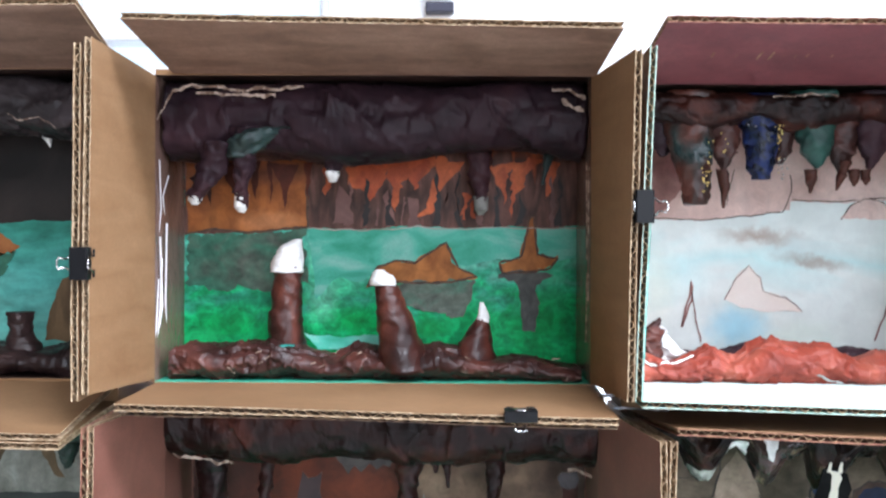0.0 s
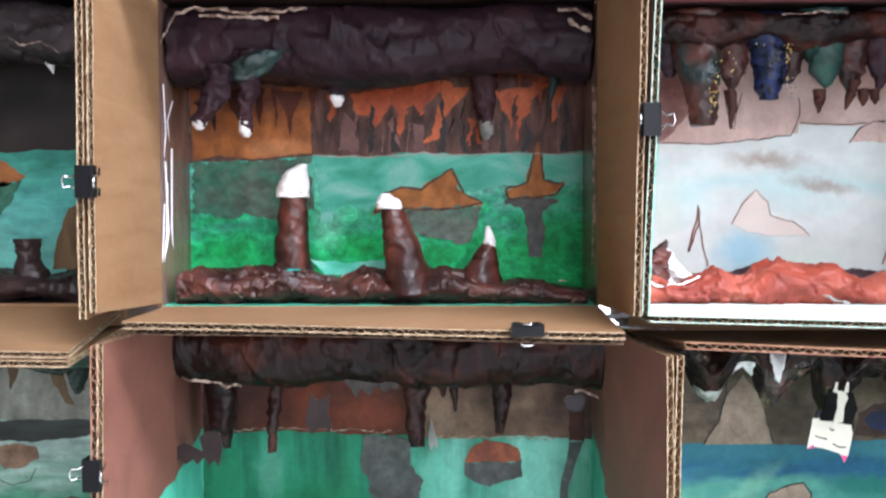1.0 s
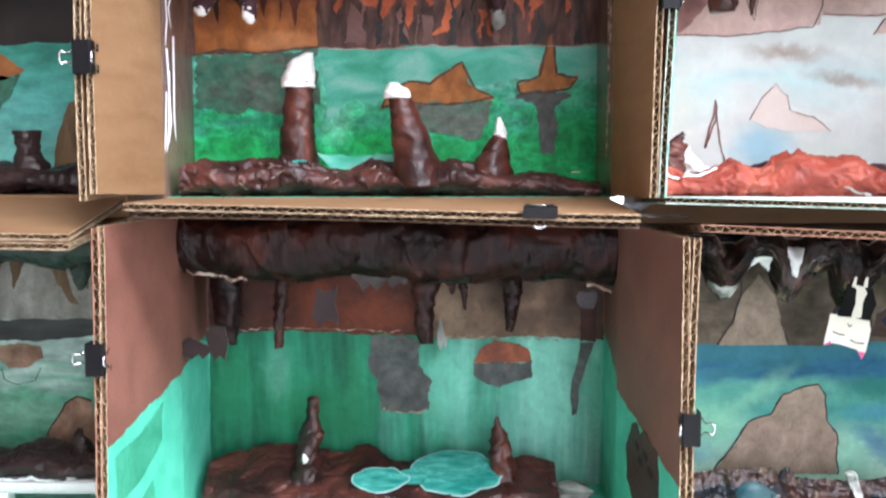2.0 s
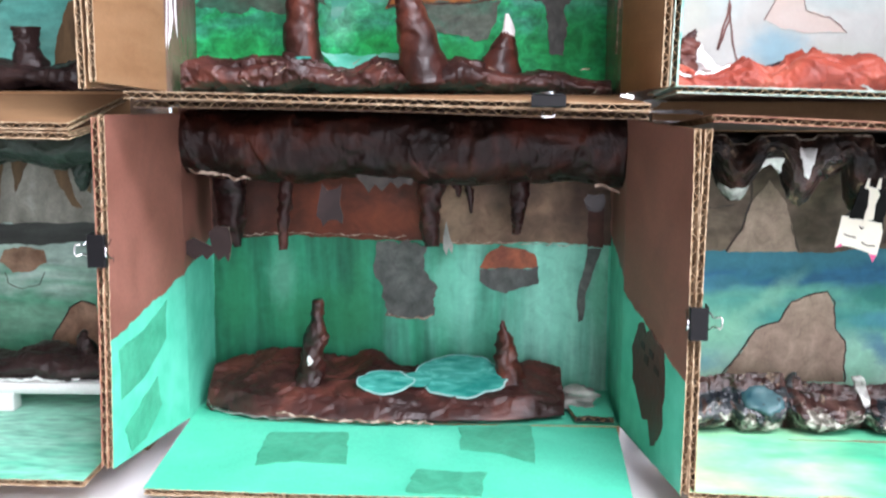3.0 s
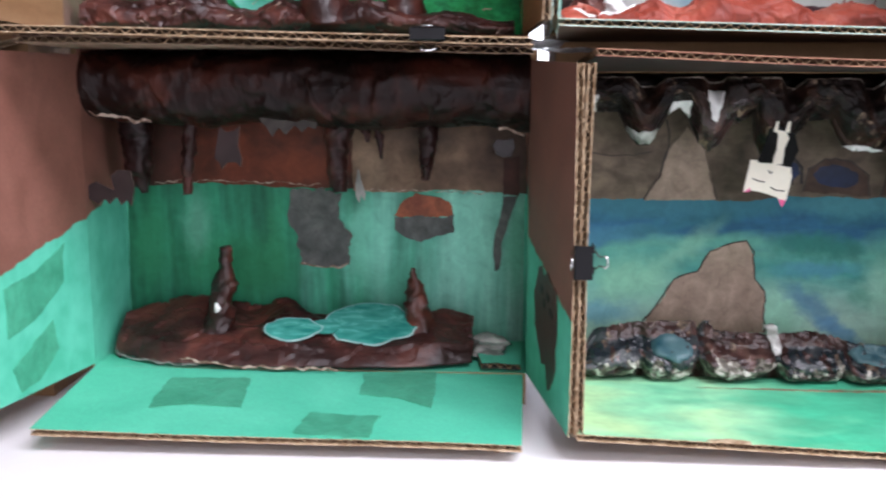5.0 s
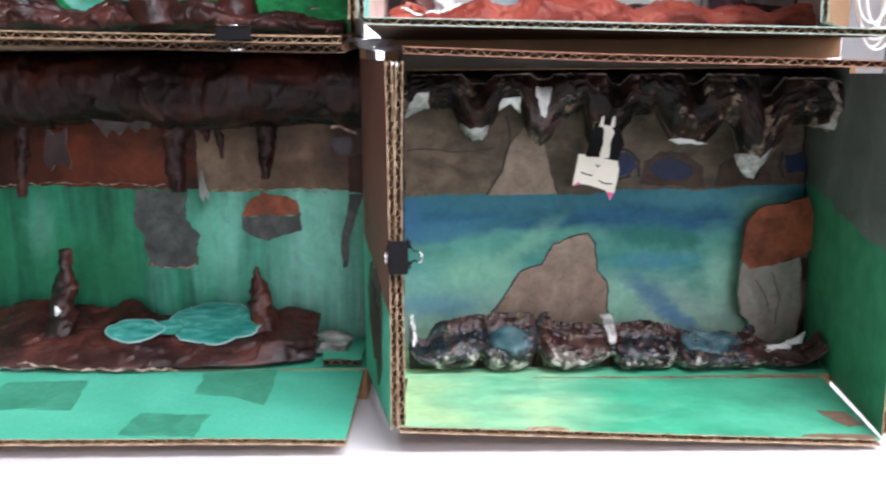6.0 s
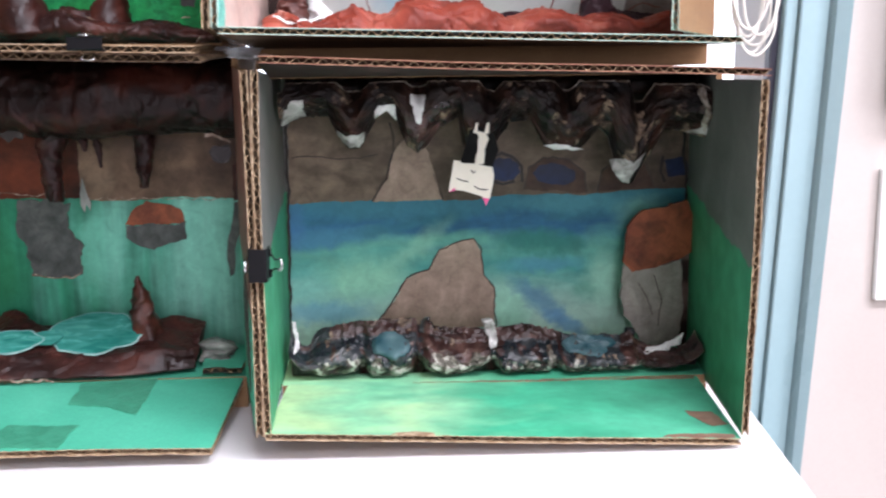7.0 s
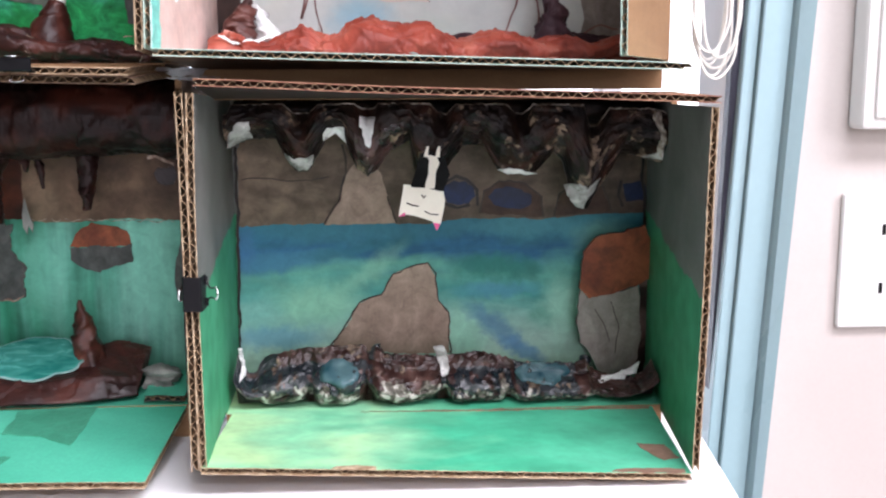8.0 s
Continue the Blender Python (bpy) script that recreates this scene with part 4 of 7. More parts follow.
for x in (-1.22, 0.34):
    for y in (0.20, 0.78):
        box_part("leg", table, SASH_WHITE, x, x + 0.04, y, y + 0.04, 0.0, TABLE_Z - 0.028, 0.002)

# ---- cardboard boxes ----
YC, YF, YB = 0.727, 0.617, 0.813   # crease, free edge of the flaps, back


def carton(label, x0, x1, z0, z1, back, side, ground, top, skirt=0.0, xb0=None, xb1=None):
    """The body of an open box lying on its side, its mouth towards the viewer."""
    xb0, xb1 = x0 if xb0 is None else xb0, x1 if xb1 is None else xb1
    ob = thing("cardboard_box", ((x0 + x1) / 2, YB, z0 - T), label, "cardboard box", "stacked display boxes")
    slab("back_panel", ob, [(xb0, YB, z0), (xb1, YB, z0), (xb1, YB, z1), (xb0, YB, z1)], (0, 1, 0), [back, KRAFT])
    slab("side_panel", ob, [(x0, YC, z0), (xb0, YB, z0), (xb0, YB, z1), (x0, YC, z1)], (-1, 0, 0), [side, KRAFT])
    slab("side_panel", ob, [(x1, YC, z0), (xb1, YB, z0), (xb1, YB, z1), (x1, YC, z1)], (1, 0, 0), [side, KRAFT])
    slab("bottom_panel", ob, [(x0, YC, z0), (x1, YC, z0), (xb1, YB, z0), (xb0, YB, z0)], (0, 0, -1), [ground, KRAFT], T + skirt)
    slab("top_panel", ob, [(x0, YC, z1), (x1, YC, z1), (xb1, YB, z1), (xb0, YB, z1)], (0, 0, 1), [top, KRAFT])
    return ob


M2_WALL = split_material("brown_over_mint_card", [(0.165, 0.066, 0.047), (0.235, 0.10, 0.074)], [(0.06, 0.42, 0.28), (0.10, 0.52, 0.37)], 0.745, (0.0, 0.195), 0.010)
M2_WALL_R = split_material("brown_over_mint_card_steep", [(0.165, 0.066, 0.047), (0.235, 0.10, 0.074)], [(0.06, 0.42, 0.28), (0.10, 0.52, 0.37)], 0.652, (0.0, 0.31), 0.010)
R2_WALL = split_material("grey_over_green_card", [(0.11, 0.11, 0.10), (0.20, 0.20, 0.185)], [(0.03, 0.24, 0.12), (0.05, 0.32, 0.17)], 0.779, (0.0, 0.15), 0.012)
M1_WALL = material("plum_film_over_card", [(0.14, 0.075, 0.06), (0.24, 0.15, 0.12)], 30, (1, 1, 0.4), 0.22, 0.5, 300, bumpscale=60)

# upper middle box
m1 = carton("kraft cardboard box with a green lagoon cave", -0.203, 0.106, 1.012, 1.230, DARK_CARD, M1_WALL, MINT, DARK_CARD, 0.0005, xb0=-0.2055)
m1_left = flap(m1, [(-0.203, YC, 1.2295), (-0.203, YC, 1.014), (-0.2095, YF, 1.019), (-0.2075, YF, 1.234)], (-1, 0, 0), KRAFT, seed=1)
m1_right = flap(m1, [(0.106, YC, 1.228), (0.106, YC, 1.013), (0.113, YF, 1.0165), (0.1178, YF, 1.227)], (1, 0, 0), KRAFT, seed=2)
m1_low = flap(m1, [(-0.202, YC, 1.0115), (0.105, YC, 1.0115), (0.1085, YF, 1.0075), (-0.194, YF, 1.0135)], (0, 0, -1), KRAFT, seed=3)
m1_top = flap(m1, [(-0.190, YC, 1.231), (0.109, YC, 1.229), (0.113, 0.630, 1.2425), (-0.1955, 0.630, 1.2470)], (0, 0, 1), BROWN_KRAFT, seed=4)
# lower middle box
m2 = carton("cardboard box painted brown above mint green", -0.196, 0.112, 0.780, 1.003, M2_WALL, M2_WALL, MINT, DARK_CARD, 0.019, xb0=-0.199, xb1=0.1145)
m2_left = flap(m2, [(-0.1955, YC, 0.999), (-0.1955, YC, 0.782), (-0.2105, YF, 0.7855), (-0.2055, YF, 1.000)], (-1, 0, 0), M2_WALL, seed=5)
m2_right = flap(m2, [(0.112, YC, 0.996), (0.112, YC, 0.780), (0.1335, YF, 0.7745), (0.1335, YF, 0.993)], (1, 0, 0), M2_WALL_R, seed=6)
m2_low = flap(m2, [(-0.196, YC, 0.780), (0.110, YC, 0.779), (0.106, YF, 0.769), (-0.193, YF, 0.7735)], (0, 0, -1), MINT, seed=7)
m2_top = flap(m2, [(-0.196, YC, 1.003), (0.112, YC, 1.003), (0.1096, 0.630, 0.9985), (-0.193, 0.630, 1.0044)], (0, 0, 1), BROWN_KRAFT, edge=DARK_EDGE, seed=8)
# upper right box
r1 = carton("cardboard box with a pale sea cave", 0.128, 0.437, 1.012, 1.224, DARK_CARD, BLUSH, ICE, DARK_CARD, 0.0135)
r1_left = flap(r1, [(0.128, YC, 1.224), (0.128, YC, 1.013), (0.1225, YF, 1.017), (0.1305, YF, 1.229)], (-1, 0, 0), ICE, edge=MINT_EDGE, seed=9)
r1_low = flap(r1, [(0.128, YC, 1.012), (0.437, YC, 1.012), (0.423, YF, 1.0085), (0.1225, YF, 1.0175)], (0, 0, -1), ICE, SHADED_KRAFT, MINT_EDGE, seed=10)
r1_top = flap(r1, [(0.135, YC, 1.224), (0.440, YC, 1.223), (0.440, YF, 1.240), (0.1365, YF, 1.2435)], (0, 0, 1), MAROON, edge=RED_EDGE, seed=11)
r1_right = flap(r1, [(0.437, YC, 1.224), (0.437, YC, 1.0135), (0.3835, 0.630, 1.0135), (0.3845, 0.630, 1.226)], (1, -0.6, 0), ICE, edge=MINT_EDGE, seed=12)
# lower right box
r2 = carton("cardboard box with a blue-green egg carton cave", 0.137, 0.444, 0.772, 0.988, R2_WALL, R2_WALL, PALE_MINT, DARK_CARD, 0.011, xb0=0.135, xb1=0.452)
r2_left = flap(r2, [(0.137, YC, 0.990), (0.137, YC, 0.774), (0.1420, YF, 0.7745), (0.1432, YF, 0.993)], (-1, 0, 0), R2_WALL, seed=13)
r2_right = flap(r2, [(0.444, YC, 0.984), (0.443, YC, 0.768), (0.4315, YF, 0.7665), (0.4345, YF, 0.984)], (1, 0, 0), R2_WALL, seed=14)
r2_low = flap(r2, [(0.1415, YC, 0.7735), (0.4368, YC, 0.7708), (0.4315, YF, 0.7645), (0.1385, YF, 0.7765)], (0, 0, -1), PALE_MINT, seed=15)
r2_top = flap(r2, [(0.137, YC, 0.9885), (0.444, YC, 0.9885), (0.4405, YF, 0.986), (0.1436, YF, 0.996)], (0, 0, 1), DARK_CARD, edge=RED_EDGE, seed=16)
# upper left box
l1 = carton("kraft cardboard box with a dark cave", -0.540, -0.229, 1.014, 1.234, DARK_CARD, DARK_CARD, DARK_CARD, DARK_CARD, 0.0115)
l1_right = flap(l1, [(-0.229, YC, 1.231), (-0.229, YC, 1.015), (-0.2195, YF, 1.015), (-0.2185, YF, 1.2306)], (1, 0, 0), KRAFT, seed=17)
l1_low = flap(l1, [(-0.538, YC, 1.014), (-0.231, YC, 1.012), (-0.2265, YF, 0.9955), (-0.538, YF, 0.999)], (0, 0, -1), KRAFT, seed=18)
l1_top = flap(l1, [(-0.538, YC, 1.2345), (-0.229, YC, 1.2345), (-0.2175, YF, 1.2535), (-0.538, YF, 1.2525)], (0, 0, 1), BROWN_KRAFT, seed=19)
# lower left box
l2 = carton("cardboard box with a misty green cave", -0.540, -0.227, 0.780, 0.994, DARK_CARD, DARK_CARD, LIGHT_MINT, DARK_CARD, 0.019)
l2_right = flap(l2, [(-0.227, YC, 0.995), (-0.227, YC, 0.782), (-0.2175, YF, 0.786), (-0.2135, YF, 0.999)], (1, 0, 0), LIGHT_MINT, edge=RED_EDGE, seed=20)
l2_low = flap(l2, [(-0.538, YC, 0.781), (-0.229, YC, 0.781), (-0.2295, YF, 0.7775), (-0.538, YF, 0.780)], (0, 0, -1), LIGHT_MINT, seed=21)
l2_top = flap(l2, [(-0.538, YC, 0.994), (-0.229, YC, 0.994), (-0.227, YF, 0.9865), (-0.538, YF, 0.9905)], (0, 0, 1), KRAFT, seed=22)


# ---- painted papers and paper caves ----
def disc(name, parent, c, rx, ry, tilt, mat, seed=0, label="", thick=0.0012):
    """A flat puddle of paint that leans towards the viewer."""
    bm = bmesh.new()
    rings = []
    m = Matrix.Translation(c) @ Matrix.Rotation(radians(tilt), 4, "X")
    for h in (0, thick):
        ring = []
        for i in range(40):
            a = 2 * math.pi * i / 40
            k = 1 + 0.20 * noise.noise(Vector((math.cos(a) * 1.6 + seed, math.sin(a) * 1.6, seed))) + 0.07 * noise.noise(Vector((math.cos(a) * 5, math.sin(a) * 7, seed)))
            ring.append(bm.verts.new(m @ Vector((rx * k * math.cos(a), ry * k * math.sin(a), h))))
        rings.append(ring)
    bm.faces.new(rings[0][::-1])
    bm.faces.new(rings[1])
    for i in range(40):
        j = (i + 1) % 40
        bm.faces.new((rings[0][i], rings[0][j], rings[1][j], rings[1][i]))
    return part(name, bm, mat, parent, label)


def painting(base, label):
    return thing("backdrop_painting", base, label, "painting", "painted backdrops")


# upper middle: lagoon under an orange dripstone wall
P = painting((-0.05, 0.8125, 1.013), "watercolour of a green lagoon under orange dripstone")
sheet("paper", P, [(-0.2065, 1.1966), (0.1075, 1.1972), (0.1064, 1.0160), (-0.2064, 1.0143)], 0.8127, EMERALD, jitter=0.0003)
sheet("shallow", P, [(-0.1070, 1.1232), (0.1064, 1.1247), (0.1065, 1.1010), (0.0793, 1.0942), (0.0435, 1.0995), (0.0211, 1.0940), (-0.0372, 1.0974), (-0.0641, 1.0802), (-0.0821, 1.0846), (-0.1001, 1.0666)], 0.8123, SHALLOWS, seed=1, soft=0.006)
sheet("cave_wall", P, [(-0.2065, 1.1966), (0.1079, 1.1972), (0.1073, 1.1247), (0.0791, 1.1233), (0.0523, 1.1250), (0.0075, 1.1235), (-0.0194, 1.1252), (-0.0643, 1.1219), (-0.1070, 1.1236), (-0.1543, 1.1194), (-0.2049, 1.1183)], 0.8121, DUSK, seed=2)
sheet("dripstone", P, [(-0.2041, 1.1764), (-0.1072, 1.1766), (-0.1079, 1.1249), (-0.1273, 1.1222), (-0.1543, 1.1190), (-0.1814, 1.1225), (-0.2031, 1.1188)], 0.8117, OCHRE, seed=3, soft=0.0016)
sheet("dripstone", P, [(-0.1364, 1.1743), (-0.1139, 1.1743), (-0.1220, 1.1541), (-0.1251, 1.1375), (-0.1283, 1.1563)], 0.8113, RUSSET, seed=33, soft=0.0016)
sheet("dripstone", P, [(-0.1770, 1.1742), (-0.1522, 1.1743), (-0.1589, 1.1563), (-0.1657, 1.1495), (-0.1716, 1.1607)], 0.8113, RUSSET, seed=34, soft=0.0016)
sheet("reflection", P, [(-0.2031, 1.1174), (-0.1079, 1.1214), (-0.1092, 1.1070), (-0.1064, 1.0800), (-0.1271, 1.0710), (-0.1632, 1.0744), (-0.2029, 1.0760)], 0.8119, GREY_WASH, jitter=0.0020, seed=4, soft=0.0045)
sheet("dripstone", P, [(-0.0770, 1.1699), (-0.0510, 1.1781), (-0.0411, 1.1754), (-0.0491, 1.1565), (-0.0571, 1.1422), (-0.0644, 1.1547), (-0.0707, 1.1556)], 0.8117, ORANGE, jitter=0.0020, seed=5, soft=0.0016)
sheet("dripstone", P, [(-0.0420, 1.1767), (-0.0250, 1.1844), (-0.0070, 1.1813), (-0.0061, 1.1701), (-0.0159, 1.1620), (-0.0213, 1.1512), (-0.0276, 1.1638), (-0.0348, 1.1611), (-0.0383, 1.1364), (-0.0415, 1.1566)], 0.8117, ORANGE, jitter=0.0020, seed=6, soft=0.0016)
sheet("dripstone", P, [(-0.0070, 1.1809), (0.0186, 1.1755), (0.0074, 1.1621), (0.0029, 1.1567), (-0.0095, 1.1351), (-0.0185, 1.1315), (-0.0087, 1.1531)], 0.8117, ORANGE, jitter=0.0020, seed=7, soft=0.0016)
sheet("dripstone", P, [(-0.0950, 1.1699), (-0.0878, 1.1699), (-0.0891, 1.1493), (-0.0927, 1.1492)], 0.8117, ORANGE, jitter=0.0020, seed=8, soft=0.0016)
sheet("dripstone", P, [(0.0369, 1.1724), (0.0557, 1.1765), (0.0508, 1.1622), (0.0482, 1.1407), (0.0432, 1.1559)], 0.8117, ORANGE, jitter=0.0020, seed=9, soft=0.0016)
sheet("dripstone", P, [(0.0557, 1.1756), (0.0767, 1.1774), (0.0656, 1.1649), (0.0585, 1.1443), (0.0550, 1.1317), (0.0531, 1.1523)], 0.8117, ORANGE, jitter=0.0020, seed=10, soft=0.0016)
sheet("dripstone", P, [(0.0798, 1.1757), (0.0928, 1.1775), (0.0902, 1.1614), (0.0782, 1.1425), (0.0817, 1.1605)], 0.8117, ORANGE, jitter=0.0020, seed=11, soft=0.0016)
sheet("dripstone", P, [(0.0173, 1.1513), (0.0254, 1.1469), (0.0254, 1.1307), (0.0156, 1.1298)], 0.8117, ORANGE, jitter=0.0020, seed=12, soft=0.0016)
for q in ([(-0.0517, 1.1377), (-0.0446, 1.1543), (-0.0373, 1.1297), (-0.0418, 1.1243), (-0.0535, 1.1251)], [(-0.0824, 1.1565), (-0.0724, 1.1466), (-0.0742, 1.1269), (-0.0868, 1.1268)], [(-0.0302, 1.1476), (-0.0203, 1.1468), (-0.0185, 1.1261), (-0.0346, 1.1252)]):
    sheet("dripstone", P, q, 0.8116, ROSE_DIM, seed=13, soft=0.0016)
sheet("island", P, [(-0.0587, 1.0775), (-0.0516, 1.0928), (-0.0372, 1.0969), (-0.0215, 1.0965), (-0.0103, 1.1046), (0.0031, 1.1119), (0.0076, 1.1007), (0.0130, 1.0913), (0.0265, 1.0850), (0.0077, 1.0805), (-0.0372, 1.0803)], 0.8116, OCHRE, jitter=0.0014, seed=14, soft=0.0018)
sheet("reflection", P, [(-0.0372, 1.0799), (0.0256, 1.0833), (0.0221, 1.0671), (0.0158, 1.0527), (-0.0057, 1.0571), (-0.0214, 1.0602), (-0.0349, 1.0669)], 0.8114, GREY_WASH, jitter=0.0020, seed=15, soft=0.0045)
sheet("island", P, [(0.0693, 1.1322), (0.0724, 1.1322), (0.0748, 1.1031), (0.0909, 1.0996), (0.0860, 1.0916), (0.0480, 1.0869), (0.0453, 1.0959), (0.0622, 1.1009)], 0.8116, OCHRE, jitter=0.0014, seed=16, soft=0.0018)
sheet("reflection", P, [(0.0453, 1.0869), (0.0873, 1.0898), (0.0757, 1.0781), (0.0727, 1.0422), (0.0638, 1.0440), (0.0605, 1.0771)], 0.8114, SLATE, jitter=0.0020, seed=17, soft=0.0045)

for q in ([(-0.0587, 1.0775), (-0.0516, 1.0928), (-0.0372, 1.0969), (-0.0215, 1.0965), (-0.0103, 1.1046), (0.0031, 1.1119), (0.0076, 1.1007), (0.0130, 1.0913), (0.0265, 1.0850), (0.0077, 1.0805), (-0.0372, 1.0803), (-0.0587, 1.0775)], [(0.0693, 1.1322), (0.0724, 1.1322), (0.0748, 1.1031), (0.0909, 1.0996), (0.0860, 1.0916), (0.0480, 1.0869), (0.0453, 1.0959), (0.0622, 1.1009), (0.0693, 1.1322)], [(-0.1070, 1.1236), (-0.1080, 1.1519), (-0.1058, 1.1744)], [(-0.1070, 1.1236), (-0.1273, 1.1222), (-0.1543, 1.1194), (-0.1814, 1.1220), (-0.2049, 1.1183)]):
    ink(P, q, 0.8109, 0.0019, BARK_INK, seed=71)
for q in ([(-0.1070, 1.1232), (-0.0643, 1.1215), (-0.0194, 1.1243), (0.0075, 1.1231), (0.0523, 1.1241), (0.0791, 1.1229), (0.1059, 1.1238)],):
    ink(P, q, 0.8109, 0.0008, HAZE_BROWN, seed=72)

# thin runs of dark paint down the dripstone wall
rnd = random.Random(21)
for i in range(17):
    x = -0.076 + 0.176 * (i + rnd.uniform(0.1, 0.9)) / 17
    w, top = rnd.uniform(0.0022, 0.0042), 1.150 + rnd.uniform(-0.004, 0.020)
    sheet("drip", P, [(x - w, 1.1262), (x - 0.6 * w, 1.138), (x - 0.1 * w, top), (x + 0.4 * w, top - 0.004), (x + 0.7 * w, 1.137), (x + w, 1.1262)], 0.8113 - 0.00002 * i, (ROSE_DIM, BLACK_BROWN, DUSK, BLACK_BROWN, DUSK)[i % 5], jitter=0.0018, seed=80 + i, soft=0.0024)
for i in range(5):
    x = -0.190 + 0.085 * (i + rnd.uniform(0.1, 0.9)) / 5
    w, low = rnd.uniform(0.002, 0.004), 1.150 - rnd.uniform(0.0, 0.012)
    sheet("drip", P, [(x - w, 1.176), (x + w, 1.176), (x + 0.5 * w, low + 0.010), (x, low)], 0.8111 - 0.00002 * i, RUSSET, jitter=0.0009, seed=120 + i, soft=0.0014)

C = thing("paper_cave_roof", (-0.05, 0.77, 1.229), "dark plum crumpled paper cave roof with stalactites", "paper sculpture", "paper cave roofs")


def m1_roof(k):
    low = 1.176 + 0.006 * math.sin(9 * k + 0.6) - 0.010 * math.exp(-((k - 0.08) / 0.10) ** 2)
    top = 1.2285
    return oval(0.7715, (low + top) / 2, 0.037 - 0.006 * k, (top - low) / 2, 24, 3.0)


lump("roof", C, -0.2005, 0.1035, m1_roof, DARK_SHEET, 110, 0.0048, 3, 22)
ribbon("torn_edge", C, [(-0.2045, 0.7315, 1.1955), (-0.192, 0.7315, 1.219), (-0.178, 0.731, 1.2235), (-0.15, 0.731, 1.220), (-0.12, 0.731, 1.2205), (-0.098, 0.731, 1.2235)], 0.0048, TORN, 1)
ribbon("torn_edge", C, [(-0.175, 0.7305, 1.2185), (-0.148, 0.7305, 1.2165), (-0.118, 0.7305, 1.2165)], 0.004, TORN, 2)
ribbon("torn_edge", C, [(0.079, 0.734, 1.221), (0.09, 0.734, 1.2205), (0.103, 0.734, 1.215)], 0.0055, TORN, 3)
ribbon("torn_edge", C, [(0.086, 0.735, 1.2135), (0.102, 0.735, 1.206)], 0.006, TORN, 4)
for q, tip, r, y, mat in (
        ([(-0.1627, 1.1829), (-0.1668, 1.1644), (-0.1771, 1.1459), (-0.1791, 1.1406)], 1, 0.014, 0.744, DARK_SHEET),
        ([(-0.1411, 1.1951), (-0.1431, 1.1726), (-0.1447, 1.1480), (-0.1451, 1.1349)], 1, 0.012, 0.743, DARK_SHEET),
        ([(-0.0793, 1.1874), (-0.0801, 1.1726), (-0.0814, 1.1641), (-0.0818, 1.1587)], 1, 0.009, 0.765, DARK_SHEET),
        ([(0.0274, 1.1919), (0.0283, 1.1681), (0.0292, 1.1486), (0.0297, 1.1352)], 1, 0.011, 0.785, DARK_SHEET)):
    path = [(p[0], y, p[1], r * (1.0, 0.72, 0.42, 0.14)[i]) for i, p in enumerate(q)]
    s = cone_part("stalactite", C, path, mat, seed=len(path) + int(r * 1000), folds=0.0030)
    a, b = Vector(path[2]), Vector(path[3])
    c = a.lerp(b, 0.25)
    cone_part("painted_tip", s, [(c[0], c[1], c[2] + 0.002, 0.0054), (b[0], b[1], b[2] + 0.002, 0.0048), (b[0], b[1], b[2] - 0.0020, 0.0022)], WHITE if r != 0.011 else GREY_SHEET, seed=3, folds=0.0010, label="white painted tip")
cone_part("fold", C, [(-0.146, 0.740, 1.172, 0.009), (-0.139, 0.738, 1.184, 0.013), (-0.130, 0.739, 1.1925, 0.011), (-0.112, 0.742, 1.1945, 0.007)], TEAL_BLACK, seed=8, folds=0.003, label="dark teal painted fold")
for q, r in (([(-0.0160, 1.1928), (-0.0189, 1.1834), (-0.0202, 1.1774)], 0.006), ([(0.0822, 1.1903), (0.0805, 1.1773), (0.0763, 1.1555)], 0.005)):
    cone_part("stalactite", C, [(p[0], 0.78, p[1], r * (1, 0.7, 0.2)[i]) for i, p in enumerate(q)], TEAL_BLACK, seed=9)

G = thing("paper_cave_floor", (-0.05, 0.75, 1.0125), "brown crumpled paper ground with white-tipped stalagmites", "paper sculpture", "paper cave floors")


def m1_ground(k):
    top = 1.0345 - 0.011 * max(0, k - 0.62) / 0.38 + 0.005 * math.exp(-((k - 0.2) / 0.10) ** 2) - 0.006 * math.exp(-((k - 0.405) / 0.05) ** 2) + 0.0025 * math.sin(31 * k)
    foot = 1.0128 - 0.002 * k
    return oval(0.757, (foot + top) / 2, 0.0245 + 0.0025 * math.sin(13 * k), (top - foot) / 2, 24, 2.0)


